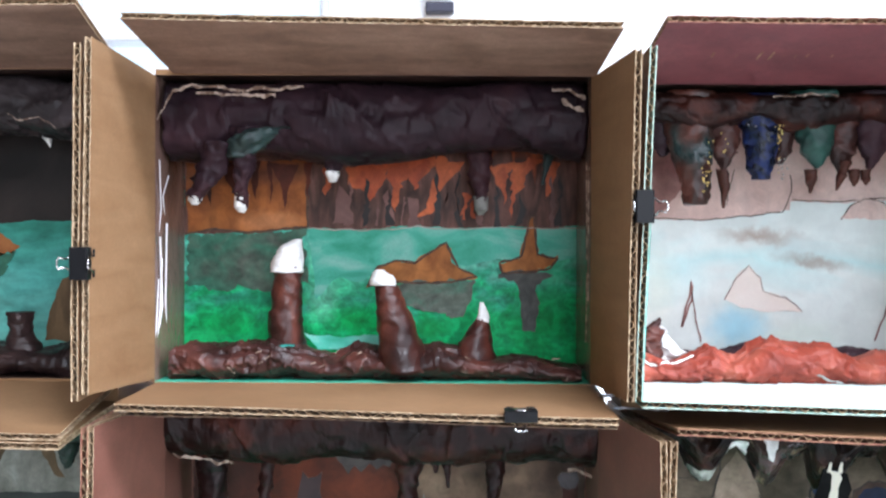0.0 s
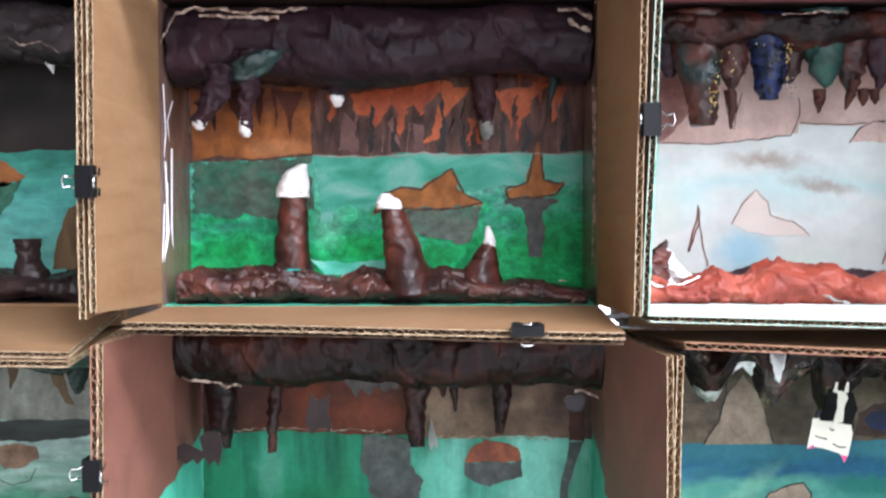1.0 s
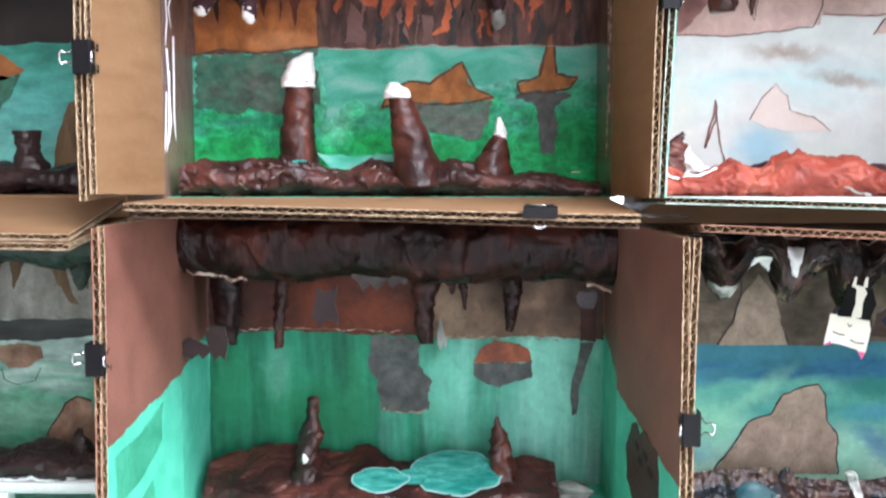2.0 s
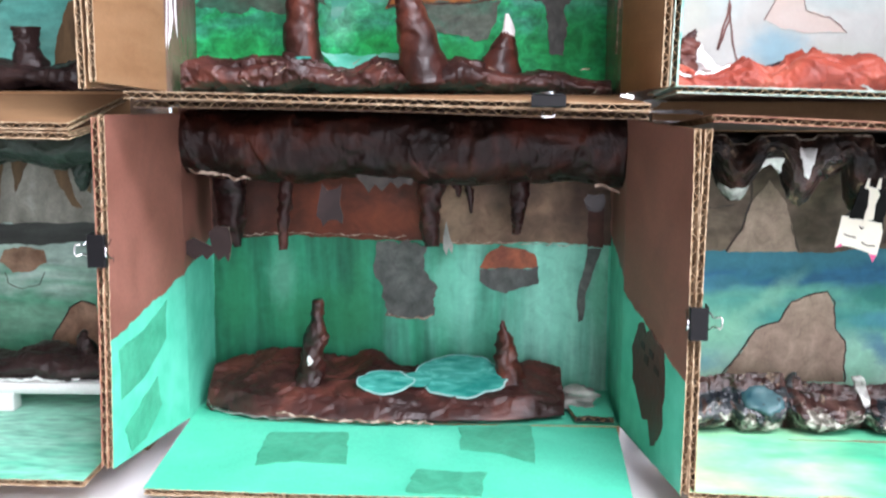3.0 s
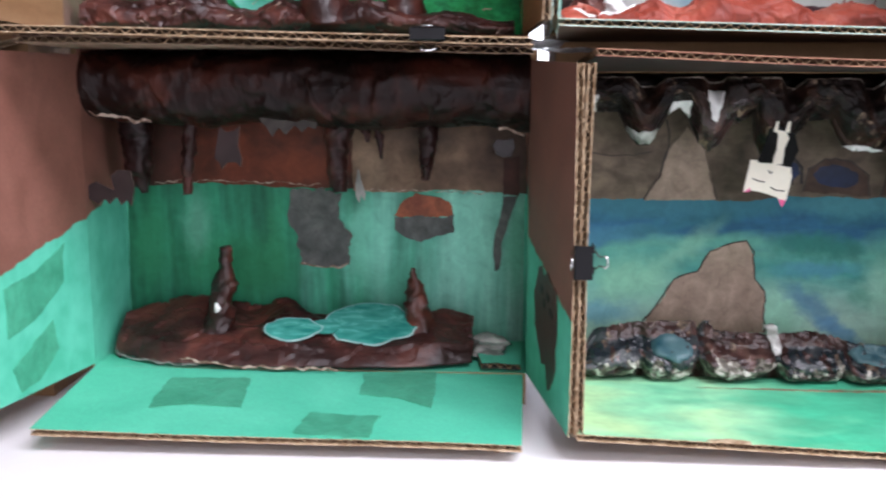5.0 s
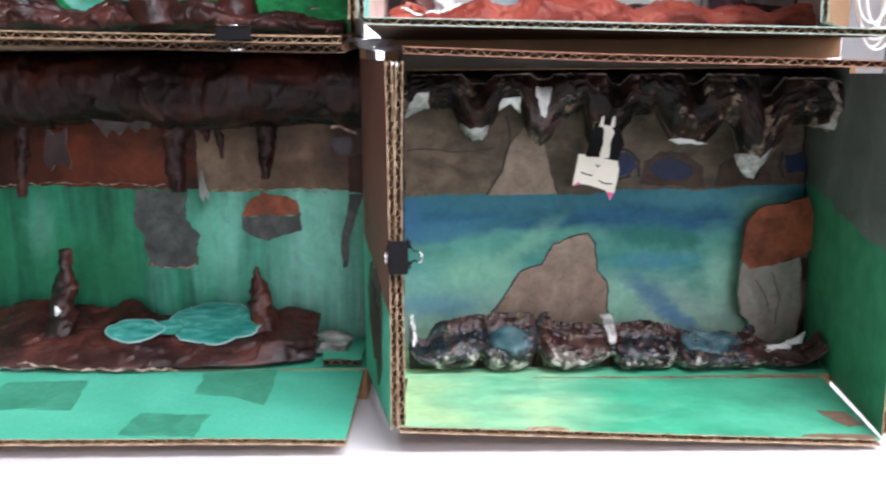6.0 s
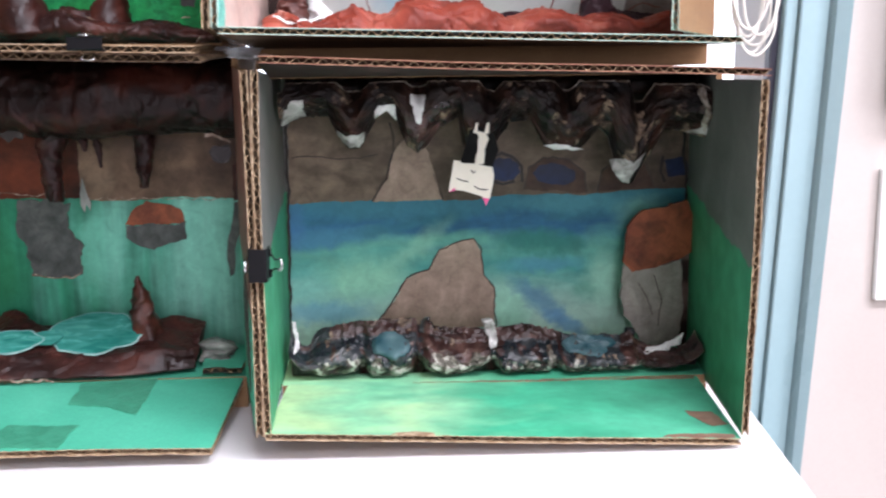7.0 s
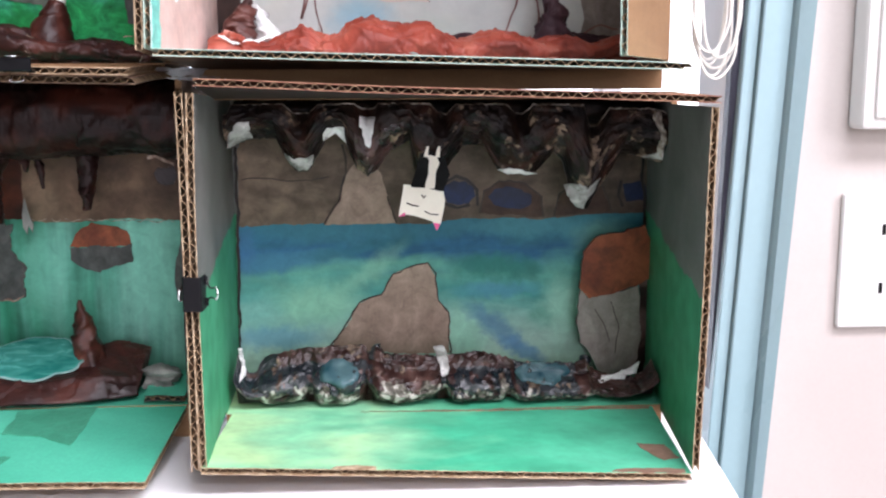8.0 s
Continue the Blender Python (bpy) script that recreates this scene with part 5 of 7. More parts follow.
lump("ground", G, -0.196, 0.1005, m1_ground, BROWN_SHEET, 140, 0.0046, 5, 44)
ribbon("torn_edge", G, [(-0.118, 0.737, 1.036), (-0.105, 0.736, 1.037)], 0.004, POOL, 2)
sheet("pool", G, [(-0.1046, 1.0433), (-0.0940, 1.0408), (-0.0727, 1.0404), (-0.0429, 1.0427), (-0.0429, 1.0317), (-0.0769, 1.0298), (-0.0939, 1.0314)], 0.775, SHALLOWS, seed=5)
for q, y, rad, cap in (
        ([(-0.1143, 1.0250), (-0.1148, 1.0569), (-0.1140, 1.0820), (-0.1124, 1.1008)], 0.757, (0.0150, 0.0118, 0.0100, 0.0096), [(-0.1145, 1.0895), (-0.1128, 1.1008), (-0.1108, 1.1087), (-0.1057, 1.1138)]),
        ([(-0.0255, 1.0190), (-0.0310, 1.0480), (-0.0371, 1.0709), (-0.0412, 1.0839)], 0.742, (0.0185, 0.0138, 0.0105, 0.0075), [(-0.0408, 1.0810), (-0.0420, 1.0847), (-0.0429, 1.0883), (-0.0441, 1.0920)]),
        ([(0.0241, 1.0180), (0.0257, 1.0387), (0.0282, 1.0491), (0.0298, 1.0558)], 0.758, (0.0180, 0.0120, 0.0072, 0.0038), [(0.0294, 1.0491), (0.0302, 1.0541), (0.0306, 1.0600), (0.0300, 1.0680)])):
    s = cone_part("stalagmite", G, [(p[0], y, p[1], rad[i]) for i, p in enumerate(q)], BROWN_LIT, seed=int(rad[1] * 9000), folds=0.0013, sides=16)
    k = rad[3]
    cone_part("painted_tip", s, [(p[0], y, p[1], k * (1.10, 1.06, 0.72, 0.15)[i] + 0.0006 + 0.06 * k) for i, p in enumerate(cap)], WHITE, seed=6, folds=0.0012, label="white painted peak")
rnd = random.Random(31)
for i in range(16):
    x = rnd.uniform(-0.185, 0.09)
    z = 1.024 + rnd.uniform(-0.005, 0.010) - 0.006 * max(0, x) / 0.09
    ribbon("paint_fleck", G, [(x, 0.7315, z), (x + rnd.uniform(0.002, 0.006), 0.7312, z + rnd.uniform(-0.003, 0.003))], rnd.uniform(0.0008, 0.0022), TORN, 40 + i)
# pale wires standing for glare on the clear film over the side walls
for i, q in enumerate(([(0.7300, 1.170), (0.741, 1.135), (0.735, 1.10)], [(0.732, 1.115), (0.744, 1.065), (0.738, 1.04)], [(0.729, 1.085), (0.730, 1.05), (0.7285, 1.03)], [(0.748, 1.125), (0.752, 1.07), (0.76, 1.05)], [(0.752, 1.16), (0.745, 1.145), (0.757, 1.125)], [(0.736, 1.10), (0.7395, 1.06), (0.7305, 1.03)])):
    bm = bmesh.new()
    wire(bm, [(-0.2008 - 0.002 * k, p[0], p[1]) for k, p in enumerate(q)], 0.0008 if i % 2 else 0.0005, 6)
    part("film_glare_streak", bm, TAPE, m1)
for i, q in enumerate(([(0.733, 1.165), (0.735, 1.07)], [(0.745, 1.17), (0.742, 1.10)], [(0.741, 1.09), (0.746, 1.04)])):
    bm = bmesh.new()
    wire(bm, [(0.1052, p[0], p[1]) for p in q], 0.0005, 6)
    part("film_glare_streak", bm, TORN, m1)

# upper right: pale sea cave
P = painting((0.28, 0.8125, 1.013), "pale watercolour sea with blush rocks and islands")
sheet("paper", P, [(0.1457, 1.2151), (0.4338, 1.2155), (0.4348, 1.0133), (0.1456, 1.0117)], 0.8127, PALE_SEA, jitter=0.0003)
sheet("cave_wall", P, [(0.1457, 1.2151), (0.4073, 1.2155), (0.4077, 1.1479), (0.3502, 1.1464), (0.3193, 1.1441), (0.2750, 1.1458), (0.2741, 1.1386), (0.2439, 1.1341), (0.2084, 1.1304), (0.1639, 1.1312), (0.1461, 1.1302)], 0.8122, BLUSH, seed=1)
sheet("cave_wall", P, [(0.1458, 1.2017), (0.2126, 1.1974), (0.1993, 1.1706), (0.1861, 1.1504), (0.1683, 1.1325), (0.1461, 1.1311)], 0.8119, ROSE, seed=2)
ink(P, [(0.1617, 1.1325), (0.2040, 1.1304), (0.2439, 1.1341), (0.2683, 1.1373), (0.2749, 1.1529), (0.2740, 1.1663)], 0.8116, 0.0008, seed=3)
ink(P, [(0.2750, 1.1467), (0.3104, 1.1454), (0.3458, 1.1478), (0.3723, 1.1461)], 0.8116, 0.0008, seed=4)
ink(P, [(0.2162, 1.1706), (0.2194, 1.1528), (0.2239, 1.1416), (0.2261, 1.1550), (0.2305, 1.1706)], 0.8116, 0.0006, seed=41)
sheet("island", P, [(0.2233, 1.0680), (0.2308, 1.0836), (0.2419, 1.0948), (0.2508, 1.0850), (0.2531, 1.0748), (0.2709, 1.0691), (0.2842, 1.0584), (0.2576, 1.0583), (0.2354, 1.0613)], 0.8118, BLUSH_PALE, seed=5, soft=0.0012)
ink(P, [(0.2233, 1.0680), (0.2308, 1.0836), (0.2419, 1.0948), (0.2508, 1.0850), (0.2531, 1.0748), (0.2709, 1.0691), (0.2842, 1.0584)], 0.8114, 0.0007, ROSE, seed=6)
sheet("island", P, [(0.3136, 1.1316), (0.3215, 1.1419), (0.3325, 1.1486), (0.3467, 1.1451), (0.3592, 1.1318)], 0.8118, BLUSH, seed=7, soft=0.0012)
ink(P, [(0.3136, 1.1316), (0.3215, 1.1419), (0.3325, 1.1486), (0.3467, 1.1451), (0.3592, 1.1318)], 0.8114, 0.0008, seed=8)
ink(P, [(0.1896, 1.0464), (0.1935, 1.0656), (0.1966, 1.0821), (0.1971, 1.0679), (0.1927, 1.0544), (0.1896, 1.0464)], 0.8112, 0.0014, ROSE, seed=10)
ink(P, [(0.1971, 1.0746), (0.1998, 1.0545), (0.2044, 1.0344)], 0.8112, 0.0009, ROSE, seed=11)
sheet("rock", P, [(0.3945, 1.0839), (0.4337, 1.0838), (0.4352, 1.0205), (0.3955, 1.0207), (0.3995, 1.0462)], 0.8120, STONE, seed=14, soft=0.0016)
for q in ([(0.3578, 1.0756), (0.3493, 1.0589), (0.3407, 1.0359)], [(0.3996, 1.0356), (0.4127, 1.0419), (0.4260, 1.0384)], [(0.3622, 1.0672), (0.3667, 1.0484), (0.3638, 1.0336)]):
    ink(P, q, 0.8110, 0.0013, ROSE, seed=15)

C = thing("carton_cave_roof", (0.28, 0.76, 1.223), "painted egg carton roof with coloured glittering cones", "paper sculpture", "paper cave roofs")


def r1_roof(k):
    low = 1.196 + 0.004 * math.sin(25 * k)
    return oval(0.768, (low + 1.2215) / 2, 0.036, (1.2215 - low) / 2, 20, 3.2)


lump("roof", C, 0.131, 0.434, r1_roof, SHADED_SHEET, 100, 0.0034, 7, 45)
for q, w, y, mat in (
        ([(0.1795, 1.2212), (0.1812, 1.1904), (0.1838, 1.1657), (0.1851, 1.1402)], 0.020, 0.750, R1_CONE_A),
        ([(0.2041, 1.2199), (0.2063, 1.2013), (0.2072, 1.1827), (0.2080, 1.1661)], 0.017, 0.758, BROWN_SHEET),
        ([(0.2294, 1.2192), (0.2311, 1.1946), (0.2316, 1.1720), (0.2313, 1.1584)], 0.0150, 0.750, COBALT),
        ([(0.2686, 1.2213), (0.2703, 1.2008), (0.2720, 1.1823), (0.2729, 1.1667)], 0.0190, 0.750, GREEN_STAL),
        ([(0.2926, 1.2200), (0.2927, 1.1973), (0.2927, 1.1787), (0.2928, 1.1622)], 0.0150, 0.757, BROWN_SHEET),
        ([(0.2535, 1.2200), (0.2524, 1.1993), (0.2508, 1.1828), (0.2492, 1.1712)], 0.0120, 0.760, BROWN_SHEET),
        ([(0.1587, 1.2219), (0.1600, 1.2054), (0.1618, 1.1888), (0.1630, 1.1764)], 0.0150, 0.760, DARK_SHEET),
        ([(0.3151, 1.2221), (0.3152, 1.1994), (0.3145, 1.1829), (0.3133, 1.1664)], 0.0170, 0.755, DARK_SHEET),
        ([(0.3418, 1.2221), (0.3419, 1.1995), (0.3428, 1.1830), (0.3437, 1.1623)], 0.0170, 0.755, BROWN_SHEET),
        ([(0.3704, 1.2222), (0.3705, 1.1995), (0.3698, 1.1830), (0.3686, 1.1665)], 0.0170, 0.755, GREEN_STAL)):
    blunt = 0.42 if mat in (COBALT, R1_CONE_A) else 0.12
    cone_part("stalactite", C, [(p[0], y, p[1], w * (1.0, 0.85, 0.62, blunt)[i]) for i, p in enumerate(q)], mat, seed=int(w * 2000) + len(C.children), folds=0.0022, flat=0.8)
for q in ([(0.2675, 1.1655), (0.2679, 1.1573), (0.2671, 1.1484)], [(0.2930, 1.1717), (0.2898, 1.1607), (0.2862, 1.1509)], [(0.2991, 1.1656), (0.2995, 1.1582), (0.2987, 1.1533)], [(0.3072, 1.1656), (0.3072, 1.1583), (0.3076, 1.1542)], [(0.2037, 1.1653), (0.2054, 1.1511), (0.2047, 1.1376)]):
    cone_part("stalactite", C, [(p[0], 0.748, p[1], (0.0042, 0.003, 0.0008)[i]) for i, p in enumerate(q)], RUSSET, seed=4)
rnd = random.Random(4)
for bx, by, n in ((1218, 320, 16), (1222, 280, 8), (1345, 250, 18), (1350, 300, 12), (1300, 212, 4), (1255, 250, 5)):
    bm = bmesh.new()
    for i in range(n):
        x = 0.0124 + (bx + rnd.gauss(0, 5) - 784) / 1752 * 0.715
        z = 1.1088 - (by + rnd.gauss(0, 17) - 441) / 1752 * 0.715
        bmesh.ops.create_icosphere(bm, subdivisions=1, radius=rnd.uniform(0.0004, 0.0010), matrix=Matrix.Translation((x, 0.7385 + rnd.uniform(-0.001, 0.001), z)))
    part("glitter", bm, GOLD if bx < 1300 or n == 18 else STEEL, C)
ribbon("torn_edge", C, [(0.235, 0.7315, 1.2165), (0.262, 0.7315, 1.2175), (0.281, 0.7315, 1.217), (0.2815, 0.7315, 1.209)], 0.0022, TORN, 6)

G = thing("paper_cave_floor", (0.28, 0.74, 1.0125), "rust red crumpled paper ground with dark peaks", "paper sculpture", "paper cave floors")


def r1_ground(k):
    top = 1.028 + 0.014 * math.exp(-((k - 0.40) / 0.11) ** 2) + 0.003 * math.sin(40 * k) + 0.006 * math.exp(-((k - 0.72) / 0.04) ** 2) + 0.005 * math.exp(-((k - 0.22) / 0.03) ** 2)
    return oval(0.752, (1.0105 + top) / 2, 0.022, (top - 1.0105) / 2, 22, 2.2)


lump("ground", G, 0.133, 0.420, r1_ground, RUST_SHEET, 110, 0.0056, 8, 36)
lump("ridge", G, 0.140, 0.425, lambda k: oval(0.782, 1.022, 0.014, 0.0080 + 0.003 * math.sin(23 * k) + 0.006 * math.exp(-((k - 0.42) / 0.12) ** 2), 18, 2.2), DARK_SHEET, 80, 0.003, 12, 45)
cone_part("peak", G, [(0.150, 0.757, 1.028, 0.012), (0.151, 0.757, 1.040, 0.008), (0.156, 0.756, 1.048, 0.005), (0.1605, 0.755, 1.058, 0.001)], BROWN_SHEET, seed=4, folds=0.003)
cone_part("peak", G, [(0.167, 0.770, 1.024, 0.013), (0.166, 0.770, 1.038, 0.0085), (0.162, 0.770, 1.054, 0.002)], WHITE, seed=5, folds=0.0045, label="white torn paper peak")
q = [(0.3671, 1.0187), (0.3669, 1.0325), (0.3680, 1.0481), (0.3625, 1.0694)]
cone_part("peak", G, [(p[0], 0.757, p[1], (0.0165, 0.012, 0.007, 0.001)[i]) for i, p in enumerate(q)], DARK_SHEET, seed=7, folds=0.003)
ribbon("torn_edge", G, [(0.140, 0.735, 1.030), (0.150, 0.733, 1.027), (0.168, 0.732, 1.0275), (0.180, 0.733, 1.031)], 0.003, WHITE, 9)
ribbon("torn_edge", G, [(0.262, 0.731, 1.022), (0.285, 0.730, 1.012)], 0.004, GREY_SHEET, 10)

# upper left: dark cave
P = painting((-0.38, 0.8125, 1.015), "watercolour of a teal pool in a dark cave")
sheet("paper", P, [(-0.535, 1.016), (-0.231, 1.016), (-0.231, 1.215), (-0.535, 1.215)], 0.8127, TEAL_SEA, jitter=0.0003)
sheet("cave_wall", P, [(-0.5042, 1.2368), (-0.2360, 1.2371), (-0.2356, 1.1281), (-0.2968, 1.1280), (-0.3263, 1.1288), (-0.3535, 1.1269), (-0.3990, 1.1285), (-0.5040, 1.1273)], 0.8122, BLACK_BROWN, seed=1)
sheet("island", P, [(-0.3808, 1.1060), (-0.3672, 1.1219), (-0.3535, 1.1188), (-0.3444, 1.1116), (-0.3362, 1.1080), (-0.3399, 1.1035), (-0.3717, 1.0961)], 0.8117, ORANGE_OCHRE, jitter=0.0014, seed=2, soft=0.0018)
sheet("reflection", P, [(-0.3762, 1.0961), (-0.3399, 1.1030), (-0.3489, 1.0890), (-0.3625, 1.0700), (-0.3716, 1.0790)], 0.8117, GREY_WASH, jitter=0.0020, seed=3, soft=0.0045)
sheet("rock", P, [(-0.3170, 1.0341), (-0.3116, 1.0612), (-0.3035, 1.0815), (-0.2944, 1.0860), (-0.2853, 1.0793), (-0.2784, 1.0297)], 0.8117, OCHRE_DIM, seed=4, soft=0.0016)
C = thing("paper_cave_roof", (-0.38, 0.77, 1.233), "black-brown crumpled paper cave roof", "paper sculpture", "paper cave roofs")
lump("roof", C, -0.535, -0.232, lambda k: oval(0.770, 1.212 + 0.003 * math.sin(20 * k), 0.036, 0.0205, 22, 3.0), GREY_PLUM, 100, 0.0042, 11, 27)
ribbon("torn_edge", C, [(-0.312, 0.731, 1.203), (-0.30, 0.731, 1.197), (-0.288, 0.731, 1.201), (-0.276, 0.731, 1.193)], 0.0022, TORN, 5)
cone_part("stalactite", C, [(-0.2965, 0.762, 1.199, 0.0022), (-0.2945, 0.762, 1.190, 0.0032), (-0.2925, 0.762, 1.182, 0.0006)], WHITE, seed=4, label="white paint fleck")
G = thing("paper_cave_floor", (-0.38, 0.75, 1.0145), "dark brown crumpled paper ground with a broken stump", "paper sculpture", "paper cave floors")
lump("ground", G, -0.53, -0.234, lambda k: oval(0.757, 1.024, 0.025, 0.0105 + 0.003 * math.sin(22 * k) + 0.008 * math.exp(-((k - 0.93) / 0.06) ** 2), 22, 2.2), DARK_BROWN, 90, 0.004, 15, 42)
q = [(-0.3099, 1.0287), (-0.3117, 1.0392), (-0.3125, 1.0497), (-0.3125, 1.0594)]
s = cone_part("stump", G, [(p[0], 0.757, p[1], (0.0135, 0.0105, 0.0085, 0.0090)[i]) for i, p in enumerate(q)], DARK_BROWN, seed=5, folds=0.0018)

# lower middle: jade cave with brown paper rock
P = painting((-0.04, 0.8125, 0.781), "jade green streaked watercolour with paper rocks")
sheet("paper", P, [(-0.1957, 0.9631), (0.1120, 0.9622), (0.1127, 0.7622), (-0.2006, 0.7543)], 0.8127, JADE, jitter=0.0003)
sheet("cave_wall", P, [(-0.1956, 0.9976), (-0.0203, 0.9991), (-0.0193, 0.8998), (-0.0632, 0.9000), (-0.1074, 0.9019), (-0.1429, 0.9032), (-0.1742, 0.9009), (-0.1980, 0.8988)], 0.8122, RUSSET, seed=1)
sheet("cave_wall", P, [(-0.0220, 0.9991), (0.1114, 1.0002), (0.1137, 0.8966), (0.0982, 0.8972), (0.0505, 0.8987), (0.0114, 0.8967), (-0.0201, 0.8980)], 0.8121, TAN, seed=2)
ribbon("torn_edge", P, [(-0.175, 0.8116, 0.9035), (-0.13, 0.8116, 0.905), (-0.08, 0.8116, 0.9035), (-0.045, 0.8116, 0.902)], 0.0016, TORN, 3)
ribbon("torn_edge", P, [(-0.02, 0.8116, 0.899), (0.03, 0.8116, 0.8985), (0.09, 0.8116, 0.8965)], 0.0014, TORN, 4)
sheet("paper_rock", P, [(-0.0694, 0.8972), (-0.0544, 0.8992), (-0.0298, 0.8961), (-0.0314, 0.8774), (-0.0234, 0.8664), (-0.0249, 0.8407), (-0.0431, 0.8376), (-0.0623, 0.8409), (-0.0641, 0.8634), (-0.0712, 0.8758)], 0.8118, SLATE, thick=0.001, jitter=0.0016, seed=4, label="grey torn paper rock", edge=TORN)
ribbon("torn_edge", P, [(-0.0235, 0.8106, 0.8660), (-0.0242, 0.8106, 0.842), (-0.0300, 0.8106, 0.8385), (-0.0431, 0.8106, 0.8372), (-0.0623, 0.8106, 0.8405)], 0.0024, TORN, 8)
sheet("island", P, [(0.0117, 0.8781), (0.0193, 0.8907), (0.0288, 0.8970), (0.0441, 0.8928), (0.0551, 0.8899), (0.0580, 0.8785)], 0.8118, RUSSET_ORANGE, thick=0.0008, seed=5, soft=0.001)
sheet("reflection", P, [(0.0108, 0.8777), (0.0584, 0.8785), (0.0579, 0.8656), (0.0448, 0.8636), (0.0331, 0.8580), (0.0199, 0.8622), (0.0118, 0.8683)], 0.8116, SLATE, thick=0.0008, jitter=0.0011, seed=6, soft=0.0012)
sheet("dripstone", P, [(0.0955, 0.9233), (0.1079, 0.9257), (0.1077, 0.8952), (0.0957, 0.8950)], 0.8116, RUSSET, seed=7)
sheet("reflection", P, [(0.0957, 0.8946), (0.1069, 0.8947), (0.0998, 0.8752), (0.0952, 0.8574), (0.0937, 0.8372), (0.0903, 0.8358), (0.0880, 0.8505), (0.0897, 0.8653), (0.0936, 0.8795)], 0.8116, SLATE, jitter=0.0004, seed=8, soft=0.0012)

C = thing("paper_cave_roof", (-0.04, 0.76, 1.002), "dark brown crumpled paper roll with twisted stalactites", "paper sculpture", "paper cave roofs")


def m2_roof(k):
    low = 0.9535 + 0.003 * math.sin(14 * k + 2) - 0.004 * k
    return oval(0.7635, (low + 1.0015) / 2, 0.0355, (1.0015 - low) / 2, 24, 2.6)


lump("roof", C, -0.1965, 0.1125, m2_roof, SHADED_SHEET, 120, 0.0044, 21, 26)
ribbon("torn_edge", C, [(-0.190, 0.7285, 0.960), (-0.176, 0.728, 0.9575), (-0.16, 0.728, 0.9555), (-0.147, 0.728, 0.9545)], 0.0040, TORN, 1)
ribbon("torn_edge", C, [(0.091, 0.731, 0.951), (0.102, 0.731, 0.949), (0.108, 0.731, 0.945)], 0.0035, TORN, 2)
sheet("fringe", C, [(-0.078, 0.957), (-0.034, 0.957), (-0.036, 0.949), (-0.041, 0.951), (-0.046, 0.946), (-0.051, 0.951), (-0.057, 0.945), (-0.062, 0.950), (-0.067, 0.943), (-0.072, 0.950)], 0.745, GREY_WORN, thick=0.0008, jitter=0.0006, seed=5, label="grey torn paper fringe")
for q, y, rad in (
        ([(-0.1719, 0.9524), (-0.1711, 0.9368), (-0.1699, 0.9182), (-0.1669, 0.9003)], 0.765, (0.0120, 0.0110, 0.0085, 0.0030)),
        ([(-0.1262, 0.9568), (-0.1273, 0.9388), (-0.1288, 0.9206), (-0.1299, 0.9015)], 0.748, (0.0050, 0.0046, 0.0042, 0.0026)),
        ([(-0.0217, 0.9552), (-0.0236, 0.9390), (-0.0246, 0.9206), (-0.0228, 0.9029)], 0.762, (0.0120, 0.0085, 0.0068, 0.0048)),
        ([(0.0406, 0.9547), (0.0406, 0.9393), (0.0402, 0.9229), (0.0392, 0.9114)], 0.768, (0.0075, 0.0068, 0.0052, 0.0022)),
        ([(-0.0074, 0.9513), (-0.0053, 0.9443), (-0.0040, 0.9381)], 0.775, (0.0035, 0.0026, 0.001)),
        ([(0.0024, 0.9511), (0.0046, 0.9378), (0.0056, 0.9253)], 0.78, (0.0026, 0.0018, 0.0008))):
    cone_part("stalactite", C, [(p[0], y, p[1], rad[i]) for i, p in enumerate(q)], TWIST_BROWN, seed=int(y * 1000) % 17 + len(C.children), folds=0.0018)


def bat(pts, y, label, mat=MAUVE):
    """A small cut-out card shape hung in the cave."""
    ob = thing("card_cutout", (pts[0][0], y, pts[0][1]), label, "paper cut-out", "hanging card cut-outs")
    sheet("card", ob, pts, y, mat, thick=0.0007, jitter=0.0002, edge=TORN)
    return ob


bat([(-0.0948, 0.9529), (-0.0911, 0.9481), (-0.0850, 0.9493), (-0.0811, 0.9524), (-0.0828, 0.9387), (-0.0805, 0.9311), (-0.0813, 0.9246), (-0.0844, 0.9280), (-0.0889, 0.9280), (-0.0912, 0.9272), (-0.0944, 0.9233), (-0.0958, 0.9279), (-0.0989, 0.9309), (-0.0972, 0.9404)], 0.7111, "mauve card cut-out hung below the paper roof")
bat([(-0.2031, 0.9021), (-0.2004, 0.9102), (-0.1976, 0.9078), (-0.1906, 0.9120), (-0.1842, 0.9089), (-0.1779, 0.9057), (-0.1800, 0.9161), (-0.1750, 0.9202), (-0.1654, 0.9195), (-0.1633, 0.9076), (-0.1661, 0.8947), (-0.1692, 0.8986), (-0.1733, 0.8953), (-0.1764, 0.9009), (-0.1814, 0.8960), (-0.1845, 0.8992), (-0.1895, 0.8959), (-0.1958, 0.8998), (-0.2009, 0.8933)], 0.7352, "mauve card cut-out with pointed wings")
bat([(-0.0160, 0.9055), (-0.0136, 0.9171), (-0.0109, 0.9056), (-0.0082, 0.8978), (-0.0090, 0.8918), (-0.0116, 0.8969), (-0.0133, 0.8908), (-0.0159, 0.8960)], 0.7955, "small silver paper cut-out", GREY_SHEET)
bat([(0.0869, 0.9369), (0.0900, 0.9410), (0.0957, 0.9403), (0.1012, 0.9420), (0.1031, 0.9355), (0.1001, 0.9290), (0.0945, 0.9281), (0.0896, 0.9297)], 0.7655, "small grey paper cut-out by the wall", GREY_PLUM)

